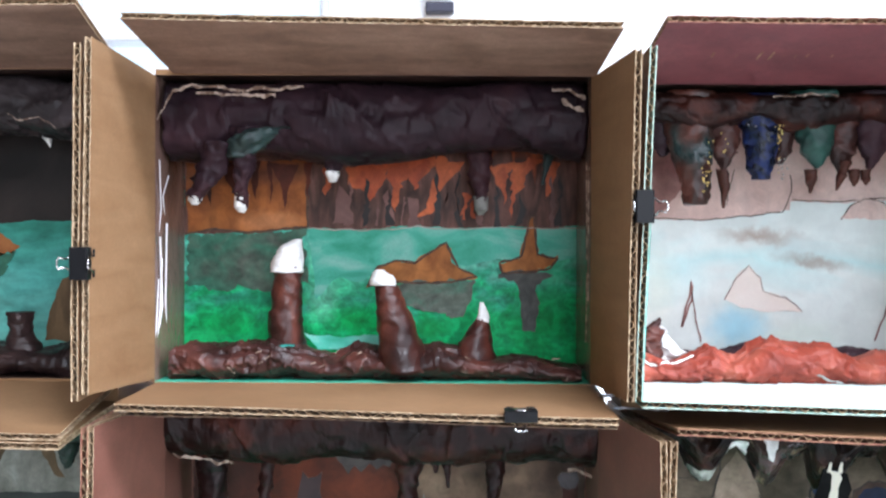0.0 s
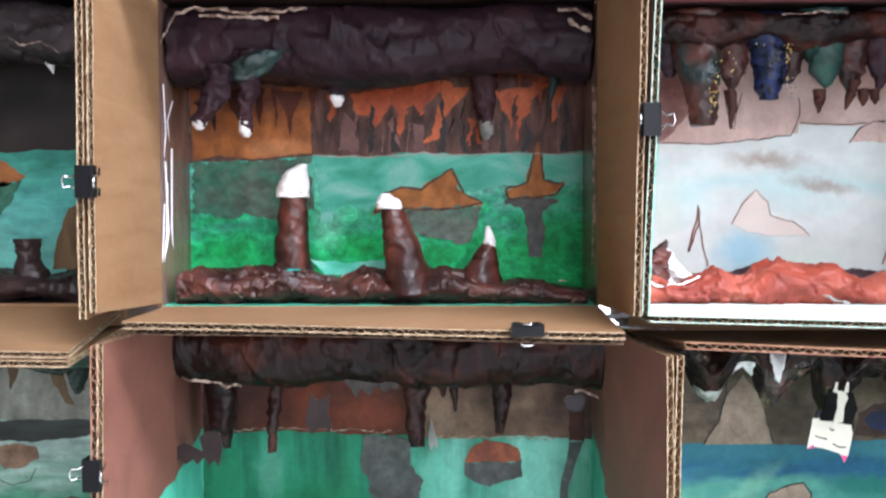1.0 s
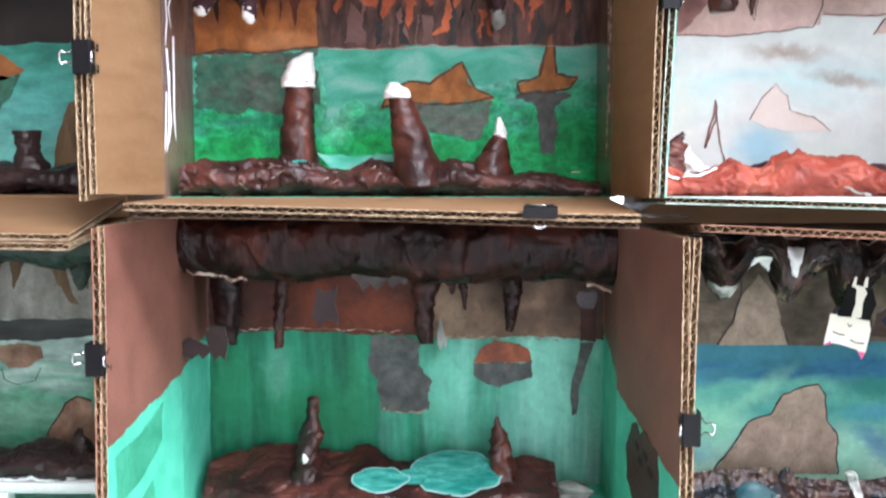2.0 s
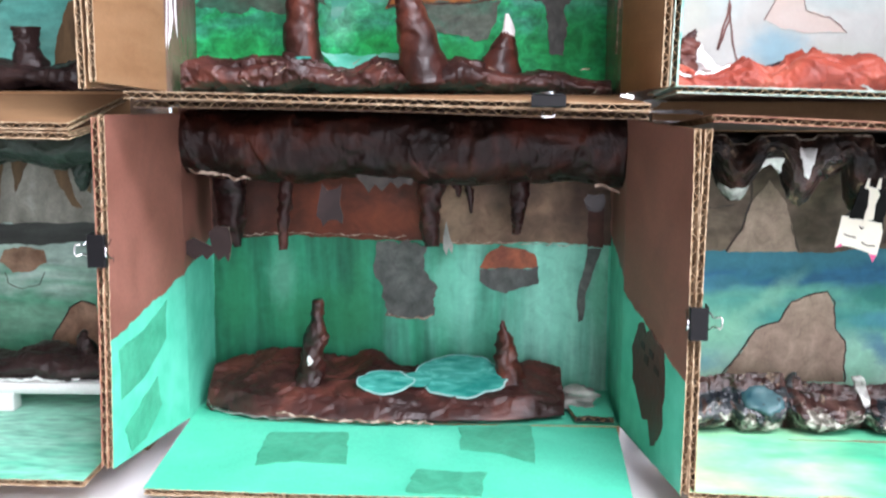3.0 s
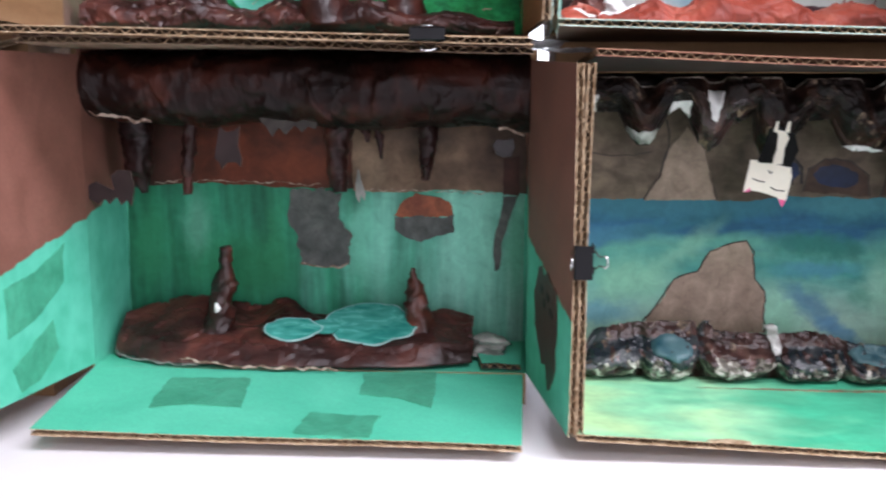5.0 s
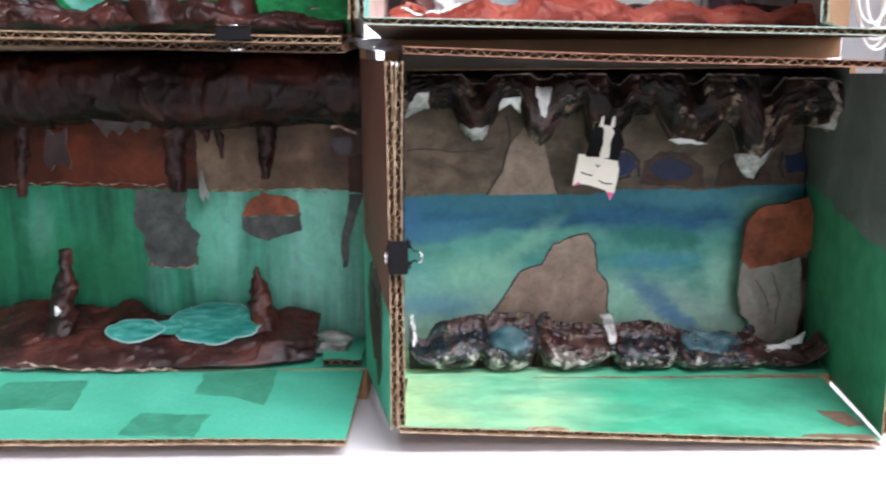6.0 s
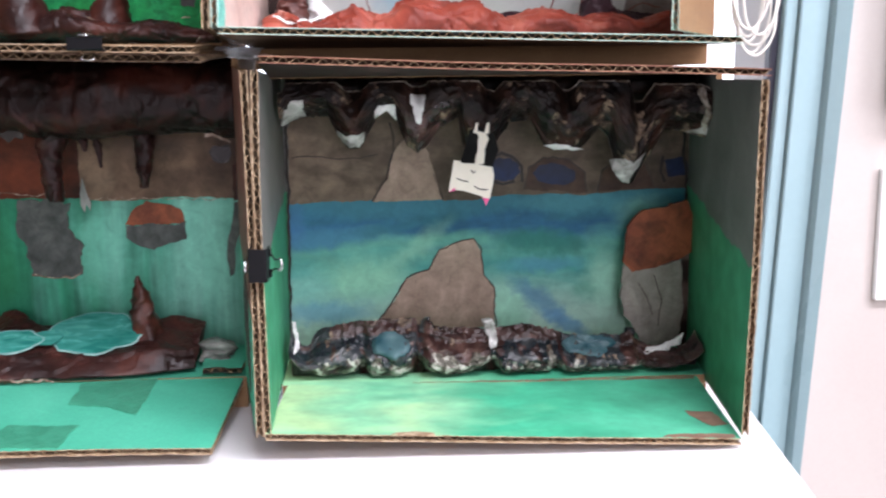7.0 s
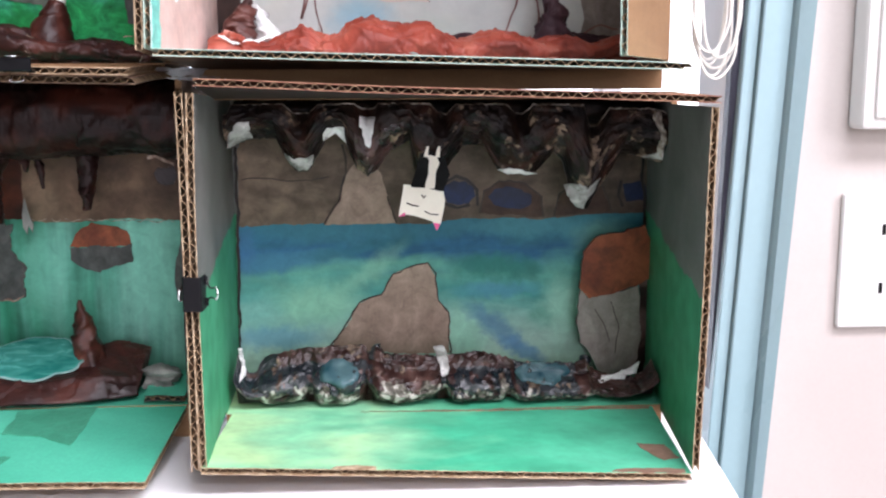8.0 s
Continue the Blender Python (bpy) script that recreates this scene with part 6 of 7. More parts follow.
G = thing("paper_cave_floor", (-0.06, 0.76, 0.780), "brown crumpled paper island with turquoise pools", "paper sculpture", "paper cave floors")
bm = bmesh.new()
nx, ny = 220, 70
rows = []
for i in range(nx + 1):
    k = i / nx
    x = -0.1905 + 0.265 * k
    front = 0.727 + 0.024 * max(0, 1 - 2 * k) ** 4 + 0.012 * max(0, 2 * k - 1) ** 6 - 0.006 * math.sin(math.pi * k) + 0.0035 * noise.noise(Vector((k * 9, 3, 1)))
    rear = 0.792 - 0.012 * abs(2 * k - 1) ** 4 + 0.006 * math.sin(20 * k)
    row = []
    for j in range(ny + 1):
        v = j / ny
        y = front + (rear - front) * v
        up = 0.0085 * min(1, v * 5) ** 0.7 + 0.014 * v + v * v * (0.013 * math.exp(-((k - 0.20) / 0.13) ** 2) + 0.010 * math.exp(-((k - 0.46) / 0.06) ** 2) + 0.006 * math.exp(-((k - 0.92) / 0.06) ** 2))
        p = Vector((x, y, 0.7835 + up))
        d = crumple(p, 40, 23) * 0.0030 + crumple(p, 120, 25) * 0.0007
        row.append(bm.verts.new((x + 0.002 * noise.noise(p * 60), y, 0.7835 + up + d * min(1, 0.3 + v * 4))))
    rows.append(row)
for i in range(nx):
    for j in range(ny):
        bm.faces.new((rows[i][j], rows[i + 1][j], rows[i + 1][j + 1], rows[i][j + 1]))
ring = [rows[i][0] for i in range(nx + 1)] + [rows[nx][j] for j in range(1, ny + 1)] + [rows[i][ny] for i in range(nx - 1, -1, -1)] + [rows[0][j] for j in range(ny - 1, 0, -1)]
low = [bm.verts.new((v.co.x * 0.96 - 0.0024, v.co.y + (0.010 if v.co.y < 0.75 else -0.004), 0.7802)) for v in ring]
for i in range(len(ring)):
    j = (i + 1) % len(ring)
    bm.faces.new((ring[i], ring[j], low[j], low[i]))
bm.faces.new(low)
part("ground", bm, BROWN_SHEET, G, "", True)
ribbon("torn_edge", G, [(-0.187, 0.7445, 0.790), (-0.182, 0.737, 0.786), (-0.165, 0.730, 0.7845), (-0.14, 0.7245, 0.7835), (-0.12, 0.7225, 0.783)], 0.0022, GREY_SHEET, 3)
ribbon("torn_edge", G, [(-0.132, 0.7222, 0.787), (-0.11, 0.7205, 0.7855), (-0.08, 0.7195, 0.7835), (-0.05, 0.7190, 0.783), (-0.02, 0.7195, 0.783)], 0.0030, TORN, 4)
for q, y, rad in (
        ([(-0.1163, 0.7881), (-0.1126, 0.8121), (-0.1090, 0.8358), (-0.1066, 0.8617)], 0.760, (0.0120, 0.0088, 0.0072, 0.0034)),
        ([(0.0361, 0.7917), (0.0331, 0.8133), (0.0311, 0.8305), (0.0295, 0.8458)], 0.768, (0.0160, 0.0092, 0.0062, 0.0014))):
    cone_part("stalagmite", G, [(p[0], y, p[1], rad[i]) for i, p in enumerate(q)], BROWN_LIT, seed=int(rad[0] * 1000), folds=0.0022)
cone_part("torn_edge", G, [(-0.113, 0.7505, 0.822, 0.0008), (-0.112, 0.7505, 0.818, 0.0024), (-0.113, 0.7505, 0.8145, 0.001)], WHITE, seed=2, folds=0.0006)
disc("pool_rim", G, (-0.002, 0.760, 0.806), 0.0352, 0.0232, 26, POOL_RIM, 2, "", 0.0008)
disc("pool", G, (-0.002, 0.760, 0.806), 0.034, 0.022, 26, POOL, 2)
disc("pool_rim", G, (-0.057, 0.7475, 0.8035), 0.0212, 0.0122, 26, POOL_RIM, 5, "", 0.0008)
disc("pool", G, (-0.057, 0.7475, 0.8035), 0.020, 0.011, 26, POOL, 5)
disc("pool", G, (-0.035, 0.7515, 0.8045), 0.013, 0.007, 26, POOL, 6)
rock = thing("paper_rock", (0.088, 0.755, 0.781), "small grey crumpled paper rock", "paper rock")
cone_part("crumpled_paper", rock, [(0.087, 0.762, 0.7815, 0.009), (0.087, 0.762, 0.791, 0.012), (0.086, 0.763, 0.799, 0.004)], GREY_SHEET, seed=3, folds=0.0045, sides=18)
scrap = thing("card_scrap", (0.09, 0.735, 0.780), "small mint painted corrugated card offcut", "card offcut")
flap(scrap, [(0.076, 0.770, 0.7862), (0.109, 0.770, 0.7862), (0.1085, 0.7285, 0.7862), (0.081, 0.7285, 0.7862)], (0, 0, -1), MINT, MINT, CHARCOAL, seed=31)


def patch(name, parent, pos, uv, mat, seed=0, lift=0.0006):
    """Tissue or paint laid on a flap, by its share of width and length."""
    ring = ragged([(u * 0.3, v * 0.11) for u, v in uv], 0.004, 0.0009, seed)
    bm = bmesh.new()
    top = [bm.verts.new(pos(p.x / 0.3, p.y / 0.11, -lift)) for p in ring]
    under = [bm.verts.new(pos(p.x / 0.3, p.y / 0.11, -0.0001)) for p in ring]
    bm.faces.new(top)
    bm.faces.new(under[::-1])
    for i in range(len(top)):
        j = (i + 1) % len(top)
        bm.faces.new((top[i], top[j], under[j], under[i]))
    return part(name, bm, mat, parent)


def low_uv(pts):
    return [((x + 0.1945) / 0.302, (0.727 - y) / 0.11) for x, y in pts]


for i, q in enumerate(([(-0.1335, 0.7070), (-0.0784, 0.7089), (-0.0734, 0.6595), (-0.1105, 0.6609), (-0.1332, 0.6549)], [(-0.0029, 0.7223), (0.0478, 0.7288), (0.0499, 0.6669), (0.0252, 0.6800), (0.0008, 0.6848)], [(-0.0283, 0.6533), (0.0178, 0.6508), (0.0137, 0.6186), (-0.0319, 0.6223)])):
    patch("tissue_patch", m2, m2_low, low_uv(q), TEAL_PATCH, i)
patch("tissue_patch", m2, m2_left, [(0.64, 0.62), (0.58, 0.30), (0.70, 0.32), (0.78, 0.62), (0.81, 0.90), (0.66, 0.92)], TEAL_PATCH, 5)
patch("tissue_patch", m2, m2_left, [(0.84, 0.62), (0.80, 0.45), (0.90, 0.40), (0.97, 0.62), (0.98, 0.80), (0.90, 0.86)], TEAL_PATCH, 6)
patch("painted_rock", r1, r1_left, [(0.45, 0.80), (0.60, 0.86), (1.0, 0.84), (1.0, 0.02), (0.55, 0.02), (0.40, 0.3)], BLUSH, 21)
patch("painted_sea", r1, r1_left, [(0.45, 0.81), (0.60, 0.87), (1.0, 0.85), (1.0, 0.995), (0.45, 0.995)], TEAL_SEA, 22)
patch("painted_rock", m2, m2_right, [(0.61, 0.30), (0.60, 0.38), (0.625, 0.42), (0.605, 0.50), (0.63, 0.60), (0.64, 0.70), (0.74, 0.74), (0.80, 0.70), (0.86, 0.72), (0.94, 0.60), (0.955, 0.54), (0.88, 0.50), (0.90, 0.40), (0.86, 0.34), (0.80, 0.22), (0.70, 0.20)], ROSEWOOD, 7)
for u, v in ((0.655, 0.36), (0.66, 0.50), (0.70, 0.58), (0.69, 0.42)):
    patch("painted_mark", m2, m2_right, [(u, v), (u + 0.022, v - 0.01), (u + 0.028, v + 0.05), (u + 0.004, v + 0.06)], BLACK_BROWN, 9, 0.0009)

# lower left: misty cave on a foam tray
P = painting((-0.38, 0.8125, 0.781), "misty green watercolour with a brown mountain")
sheet("paper", P, [(-0.535, 0.782), (-0.229, 0.782), (-0.229, 0.985), (-0.535, 0.985)], 0.8127, FOG_SEA, jitter=0.0003)
sheet("cave_wall", P, [(-0.5001, 0.9818), (-0.2829, 0.9839), (-0.2863, 0.9113), (-0.3227, 0.9094), (-0.3591, 0.9116), (-0.5071, 0.9081)], 0.8122, STONE_MIST, seed=1)
sheet("cave_wall", P, [(-0.5070, 0.9090), (-0.2863, 0.9122), (-0.2869, 0.8992), (-0.3327, 0.8940), (-0.3785, 0.8951), (-0.5086, 0.8922)], 0.8120, CHARCOAL, seed=2)
for q in ([(-0.3741, 0.9611), (-0.3614, 0.9613), (-0.3658, 0.9347), (-0.3694, 0.9222), (-0.3722, 0.9346)], [(-0.3560, 0.9613), (-0.3425, 0.9593), (-0.3489, 0.9438), (-0.3531, 0.9349), (-0.3541, 0.9472)], [(-0.3254, 0.9595), (-0.3111, 0.9574), (-0.3077, 0.9354), (-0.3002, 0.9231), (-0.3091, 0.9257), (-0.3174, 0.9397)], [(-0.3063, 0.9619), (-0.2920, 0.9620), (-0.2933, 0.9356), (-0.3007, 0.9400)]):
    sheet("dripstone", P, q, 0.8117, OCHRE_DIM, seed=3)
sheet("island", P, [(-0.3702, 0.8807), (-0.3650, 0.8899), (-0.3488, 0.8933), (-0.3339, 0.8895), (-0.3316, 0.8804), (-0.3431, 0.8730), (-0.3593, 0.8718)], 0.8117, HAZEL, seed=4, soft=0.001)
ink(P, [(-0.3662, 0.8717), (-0.3644, 0.8635), (-0.3532, 0.8582), (-0.3391, 0.8621), (-0.3339, 0.8722)], 0.8114, 0.0006, seed=5)
sheet("rock", P, [(-0.3389, 0.8005), (-0.3274, 0.8241), (-0.3148, 0.8428), (-0.3053, 0.8490), (-0.2940, 0.8455), (-0.2893, 0.7993)], 0.8117, HAZEL, seed=6)
ink(P, [(-0.3389, 0.8005), (-0.3274, 0.8241), (-0.3148, 0.8428), (-0.3053, 0.8490), (-0.2940, 0.8455)], 0.8113, 0.0014, seed=7)
C = thing("paper_cave_roof", (-0.38, 0.77, 0.993), "green-black crumpled paper cave roof", "paper sculpture", "paper cave roofs")
lump("roof", C, -0.535, -0.230, lambda k: oval(0.768, 0.9775 + 0.003 * math.sin(30 * k), 0.036, 0.0155, 22, 3.0), GREEN_BLACK, 90, 0.0036, 31, 40)
q = [(-0.2803, 0.9643), (-0.2796, 0.9519), (-0.2810, 0.9416)]
cone_part("stalactite", C, [(p[0], 0.765, p[1], (0.009, 0.006, 0.002)[i]) for i, p in enumerate(q)], GREEN_BLACK, seed=4, folds=0.002)
tray = thing("foam_tray", (-0.38, 0.75, 0.781), "white foam tray under the dark paper ground", "foam tray")
bm = bmesh.new()
add_box(bm, -0.50, -0.234, 0.738, 0.795, 0.7935, 0.8035, 0.004)
part("tray_body", bm, FOAM, tray)
for x in (-0.335, -0.45):
    box_part("foot", tray, FOAM, x - 0.009, x + 0.005, 0.738, 0.752, 0.7805, 0.7945, 0.0015)
box_part("foot", tray, FOAM, -0.42, -0.40, 0.775, 0.79, 0.7805, 0.7945, 0.0015)
G = thing("paper_cave_floor", (-0.38, 0.75, 0.803), "dark brown torn paper ground lying on a tray", "paper sculpture", "paper cave floors")
lump("ground", G, -0.495, -0.236, lambda k: oval(0.764, 0.811 + 0.002 * math.sin(30 * k), 0.024, 0.0085 + 0.004 * math.exp(-((k - 0.72) / 0.08) ** 2), 20, 2.2), DARK_BROWN, 90, 0.0042, 35, 48)
q = [(-0.2839, 0.8077), (-0.2832, 0.8209), (-0.2842, 0.8360)]
cone_part("peak", G, [(p[0], 0.762, p[1], (0.010, 0.008, 0.003)[i]) for i, p in enumerate(q)], DARK_BROWN, seed=8, folds=0.003)
ribbon("torn_edge", G, [(-0.345, 0.740, 0.8045), (-0.325, 0.7385, 0.8055), (-0.30, 0.739, 0.805), (-0.28, 0.739, 0.806)], 0.0035, FOAM, 7)

# lower right: egg carton cave
P = painting((0.29, 0.8125, 0.773), "blue-green watercolour with a grey mountain")
sheet("paper", P, [(0.1404, 0.9588), (0.4511, 0.9552), (0.4510, 0.7438), (0.1334, 0.7533)], 0.8127, LAGOON, jitter=0.0003)
sheet("cave_wall", P, [(0.1411, 0.9886), (0.4516, 0.9858), (0.4521, 0.8991), (0.4154, 0.8988), (0.3703, 0.8950), (0.3344, 0.8965), (0.3032, 0.8953), (0.2810, 0.8921), (0.2457, 0.8936), (0.2018, 0.8935), (0.1669, 0.8932), (0.1378, 0.8910)], 0.8122, TAUPE, seed=1)
sheet("rock", P, [(0.2035, 0.8925), (0.2154, 0.9122), (0.2224, 0.9362), (0.2335, 0.9482), (0.2463, 0.9315), (0.2513, 0.9139), (0.2567, 0.8934)], 0.8118, SAND, seed=2)
ink(P, [(0.2027, 0.8926), (0.2131, 0.9100), (0.2183, 0.9275), (0.2203, 0.9406), (0.2172, 0.9536)], 0.8114, 0.0016, seed=3)
ink(P, [(0.1405, 0.9278), (0.1594, 0.9284), (0.1853, 0.9262), (0.2071, 0.9294)], 0.8114, 0.0009, seed=4)
ink(P, [(0.2513, 0.9139), (0.2546, 0.9028), (0.2580, 0.8934)], 0.8114, 0.0012, seed=41)
for q in ([(0.2927, 0.9159), (0.2954, 0.9229), (0.3016, 0.9259), (0.3104, 0.9249), (0.3166, 0.9199), (0.3180, 0.9137), (0.3131, 0.9085), (0.3042, 0.9059), (0.2962, 0.9083)], [(0.3291, 0.9126), (0.3335, 0.9183), (0.3424, 0.9204), (0.3540, 0.9189), (0.3621, 0.9139), (0.3630, 0.9077), (0.3559, 0.9033), (0.3425, 0.9031), (0.3326, 0.9064)], [(0.4321, 0.9209), (0.4464, 0.9251), (0.4525, 0.9175), (0.4514, 0.9085), (0.4355, 0.9083)]):
    sheet("pool", P, q, 0.8116, NAVY, seed=5, soft=0.002)
for q in ([(0.3211, 0.9003), (0.3255, 0.9171), (0.3366, 0.9249), (0.3566, 0.9233), (0.3692, 0.9120), (0.3712, 0.8968)], [(0.3793, 0.8976), (0.3836, 0.9140), (0.3969, 0.9214), (0.4172, 0.9193), (0.4244, 0.9000)]):
    ink(P, q, 0.8113, 0.0013, seed=6)
    sheet("rock", P, q, 0.8119, TAN, seed=61)
sheet("mountain", P, [(0.2020, 0.7931), (0.2176, 0.8134), (0.2278, 0.8314), (0.2448, 0.8379), (0.2548, 0.8535), (0.2674, 0.8600), (0.2816, 0.8616), (0.2878, 0.8528), (0.2895, 0.8323), (0.2975, 0.8230), (0.2991, 0.7896)], 0.8118, SAND, seed=7, soft=0.0008)
ink(P, [(0.2020, 0.7931), (0.2176, 0.8134), (0.2278, 0.8314), (0.2448, 0.8379), (0.2548, 0.8535), (0.2674, 0.8600), (0.2816, 0.8616), (0.2878, 0.8528), (0.2895, 0.8323), (0.2975, 0.8230), (0.2991, 0.7896)], 0.8113, 0.0011, seed=8)
for q in ([(0.1382, 0.9524), (0.1370, 0.87), (0.1352, 0.7838)], [(0.4470, 0.9458), (0.4490, 0.92), (0.4509, 0.8886)]):
    ink(P, q, 0.8108, 0.0022, BLACK_BROWN, seed=99)
for q in ([(0.2900, 0.9030), (0.2910, 0.9160), (0.2950, 0.9250), (0.3030, 0.9290), (0.3120, 0.9270), (0.3190, 0.9180), (0.3200, 0.9060)], [(0.2935, 0.9080), (0.3040, 0.9050), (0.3140, 0.9070)], [(0.4310, 0.9240), (0.4300, 0.9130), (0.4330, 0.9040)]):
    ink(P, q, 0.8112, 0.0024, BLACK_BROWN, seed=33)
bould = thing("paper_boulder", (0.43, 0.80, 0.79), "brown and grey painted paper boulder", "paper boulder")
sheet("upper_half", bould, [(0.3967, 0.8433), (0.3985, 0.8715), (0.4094, 0.8846), (0.4293, 0.8873), (0.4448, 0.8923), (0.4519, 0.8771), (0.4508, 0.8503), (0.4392, 0.8460), (0.4214, 0.8397), (0.4035, 0.8369)], 0.794, RUSSET_ORANGE, thick=0.004, seed=1)
sheet("lower_half", bould, [(0.3967, 0.8424), (0.4035, 0.8364), (0.4214, 0.8397), (0.4415, 0.8460), (0.4445, 0.8142), (0.4409, 0.7774), (0.4251, 0.7723), (0.4113, 0.7783), (0.4042, 0.7969), (0.3974, 0.8016), (0.3939, 0.8199)], 0.7942, STONE, thick=0.004, seed=2)
sheet("flank", bould, [(0.4450, 0.8495), (0.4531, 0.8539), (0.4523, 0.8128), (0.4498, 0.7711), (0.4433, 0.7713)], 0.8005, BROWN_SHEET, thick=0.003, seed=3)
ink(bould, [(0.4093, 0.8274), (0.4162, 0.8160), (0.4200, 0.8023)], 0.7898, 0.0006, seed=4)
ink(bould, [(0.4203, 0.8339), (0.4274, 0.8157), (0.4247, 0.7930)], 0.7895, 0.0006, seed=5)

C = thing("carton_cave_roof", (0.29, 0.76, 0.989), "black-brown painted egg carton roof with bare edges", "paper sculpture", "paper cave roofs")


def along(pts, x):
    """Height at x on a line through points of x and z."""
    if x <= pts[0][0]:
        return pts[0][1]
    for (a, p), (b, q) in zip(pts, pts[1:]):
        if x <= b:
            return p + (q - p) * (x - a) / max(b - a, 1e-6)
    return pts[-1][1]


# scalloped lower edge of the hanging cups, and the cut rims that join them above
CUPS_LOW = [(0.1400, 0.9550), (0.1567, 0.9609), (0.1739, 0.9612), (0.1782, 0.9516), (0.1837, 0.9426), (0.1885, 0.9379), (0.1962, 0.9383), (0.2007, 0.9464), (0.2071, 0.9571), (0.2095, 0.9644), (0.2142, 0.9671), (0.2199, 0.9647), (0.2225, 0.9566), (0.2291, 0.9403), (0.2368, 0.9344), (0.2438, 0.939), (0.2525, 0.9518), (0.2666, 0.9594), (0.2692, 0.94), (0.2738, 0.9313), (0.2895, 0.9359), (0.2966, 0.9456), (0.304, 0.9553), (0.3181, 0.9567), (0.3229, 0.9473), (0.3288, 0.9375), (0.3407, 0.9346), (0.3526, 0.9337), (0.3605, 0.9411), (0.3683, 0.9501), (0.3751, 0.9438), (0.3794, 0.9252), (0.3869, 0.9099), (0.393, 0.9095), (0.3987, 0.921), (0.4085, 0.934), (0.4161, 0.9482), (0.429, 0.9473), (0.4383, 0.944), (0.4480, 0.9418)]
CUPS_TOP = [(0.1425, 0.9780), (0.146, 0.9850), (0.1807, 0.9855), (0.1868, 0.9790), (0.1975, 0.9790), (0.2041, 0.9850), (0.2281, 0.9855), (0.2338, 0.982), (0.2422, 0.982), (0.2446, 0.9855), (0.2799, 0.9855), (0.2856, 0.9790), (0.2922, 0.9780), (0.2976, 0.9845), (0.3322, 0.9850), (0.3401, 0.9780), (0.3459, 0.9780), (0.3517, 0.9845), (0.387, 0.9840), (0.3921, 0.9695), (0.398, 0.9695), (0.4048, 0.9815), (0.4366, 0.9810), (0.4466, 0.9770)]
NOTCHES = (0.192, 0.2375, 0.289, 0.343, 0.395)


def cups_y(x, v):
    """Depth of the hanging cups at the share v from rim to tip."""
    p = Vector((x, v * 0.045, 4.0))
    y = 0.7425 - 0.0085 * math.sin(math.pi * min(1, 0.15 + v)) + 0.012 * v ** 4
    for k in NOTCHES:
        y += 0.013 * math.exp(-((x - k) / 0.0065) ** 2) * max(0, 1 - 1.4 * v)
    return y + crumple(p, 52, 41) * 0.0034 + crumple(p, 150, 44) * 0.0012


def cups_at(x, z):
    top, low = along(CUPS_TOP, x), along(CUPS_LOW, x)
    return cups_y(x, max(0, min(1, (top - z) / (top - low))))


lump("roof", C, 0.143, 0.443, lambda k: oval(0.785, 0.979, 0.020, 0.0085, 20, 3.0), CARTON, 50, 0.002, 41, 50)
bm = bmesh.new()
nx, nv = 300, 44
rows = []
for i in range(nx + 1):
    x = 0.1405 + 0.3065 * i / nx
    low, top = along(CUPS_LOW, x) + 0.0012 * noise.noise(Vector((x * 420, 3, 1))), along(CUPS_TOP, x) + 0.0009 * noise.noise(Vector((x * 300, 8, 1)))
    front = [bm.verts.new((x, cups_y(x, j / nv), top + (low - top) * j / nv)) for j in range(nv + 1)]
    rows.append(front + [bm.verts.new((x, v.co.y + 0.0022, v.co.z)) for v in front[::-1]])
m = 2 * nv + 2
for i in range(nx):
    for j in range(m):
        f = bm.faces.new((rows[i][j], rows[i + 1][j], rows[i + 1][(j + 1) % m], rows[i][(j + 1) % m]))
        x, v = rows[i][0].co.x, j / nv
        wear = noise.noise(Vector((x * 75, v * 3.4, 6.0))) + 0.5 * noise.noise(Vector((x * 210, v * 9, 2.0)))
        if j in (0, nv, m - 1):
            f.material_index = 2 if j != nv else 1
        elif j < nv:
            f.material_index = 1 if wear > (0.12 if x > 0.33 and v > 0.42 else 0.40) else 3 if 0.228 < x < 0.262 and v > 0.45 else 0
bm.faces.new(rows[0])
bm.faces.new(rows[-1])
part("hanging_cups", bm, [CARTON, CARTON_SCUFF, CARTON_RIM, CARTON_BROWN], C, "", True)


def laid(name, parent, pts, at, mat, seed=0, lift=0.0016, label="", jitter=0.0009):
    """A torn or painted patch that follows a crumpled surface whose depth at x and z is known."""
    ring = ragged(pts, 0.0022, jitter, seed)
    bm = bmesh.new()
    cx, cz = sum(p.x for p in ring) / len(ring), sum(p.y for p in ring) / len(ring)
    loops = []
    for k in (1.0, 0.66, 0.33):
        loops.append([bm.verts.new((cx + (p.x - cx) * k, at(cx + (p.x - cx) * k, cz + (p.y - cz) * k) - lift, cz + (p.y - cz) * k)) for p in ring])
    back = [bm.verts.new((v.co.x, v.co.y + lift + 0.0008, v.co.z)) for v in loops[0]]
    mid = bm.verts.new((cx, at(cx, cz) - lift, cz))
    q = len(ring)
    for i in range(q):
        j = (i + 1) % q
        bm.faces.new((back[i], back[j], loops[0][j], loops[0][i]))
        bm.faces.new((loops[0][i], loops[0][j], loops[1][j], loops[1][i]))
        bm.faces.new((loops[1][i], loops[1][j], loops[2][j], loops[2][i]))
        bm.faces.new((loops[2][i], loops[2][j], mid))
    return part(name, bm, mat, parent, label, True)


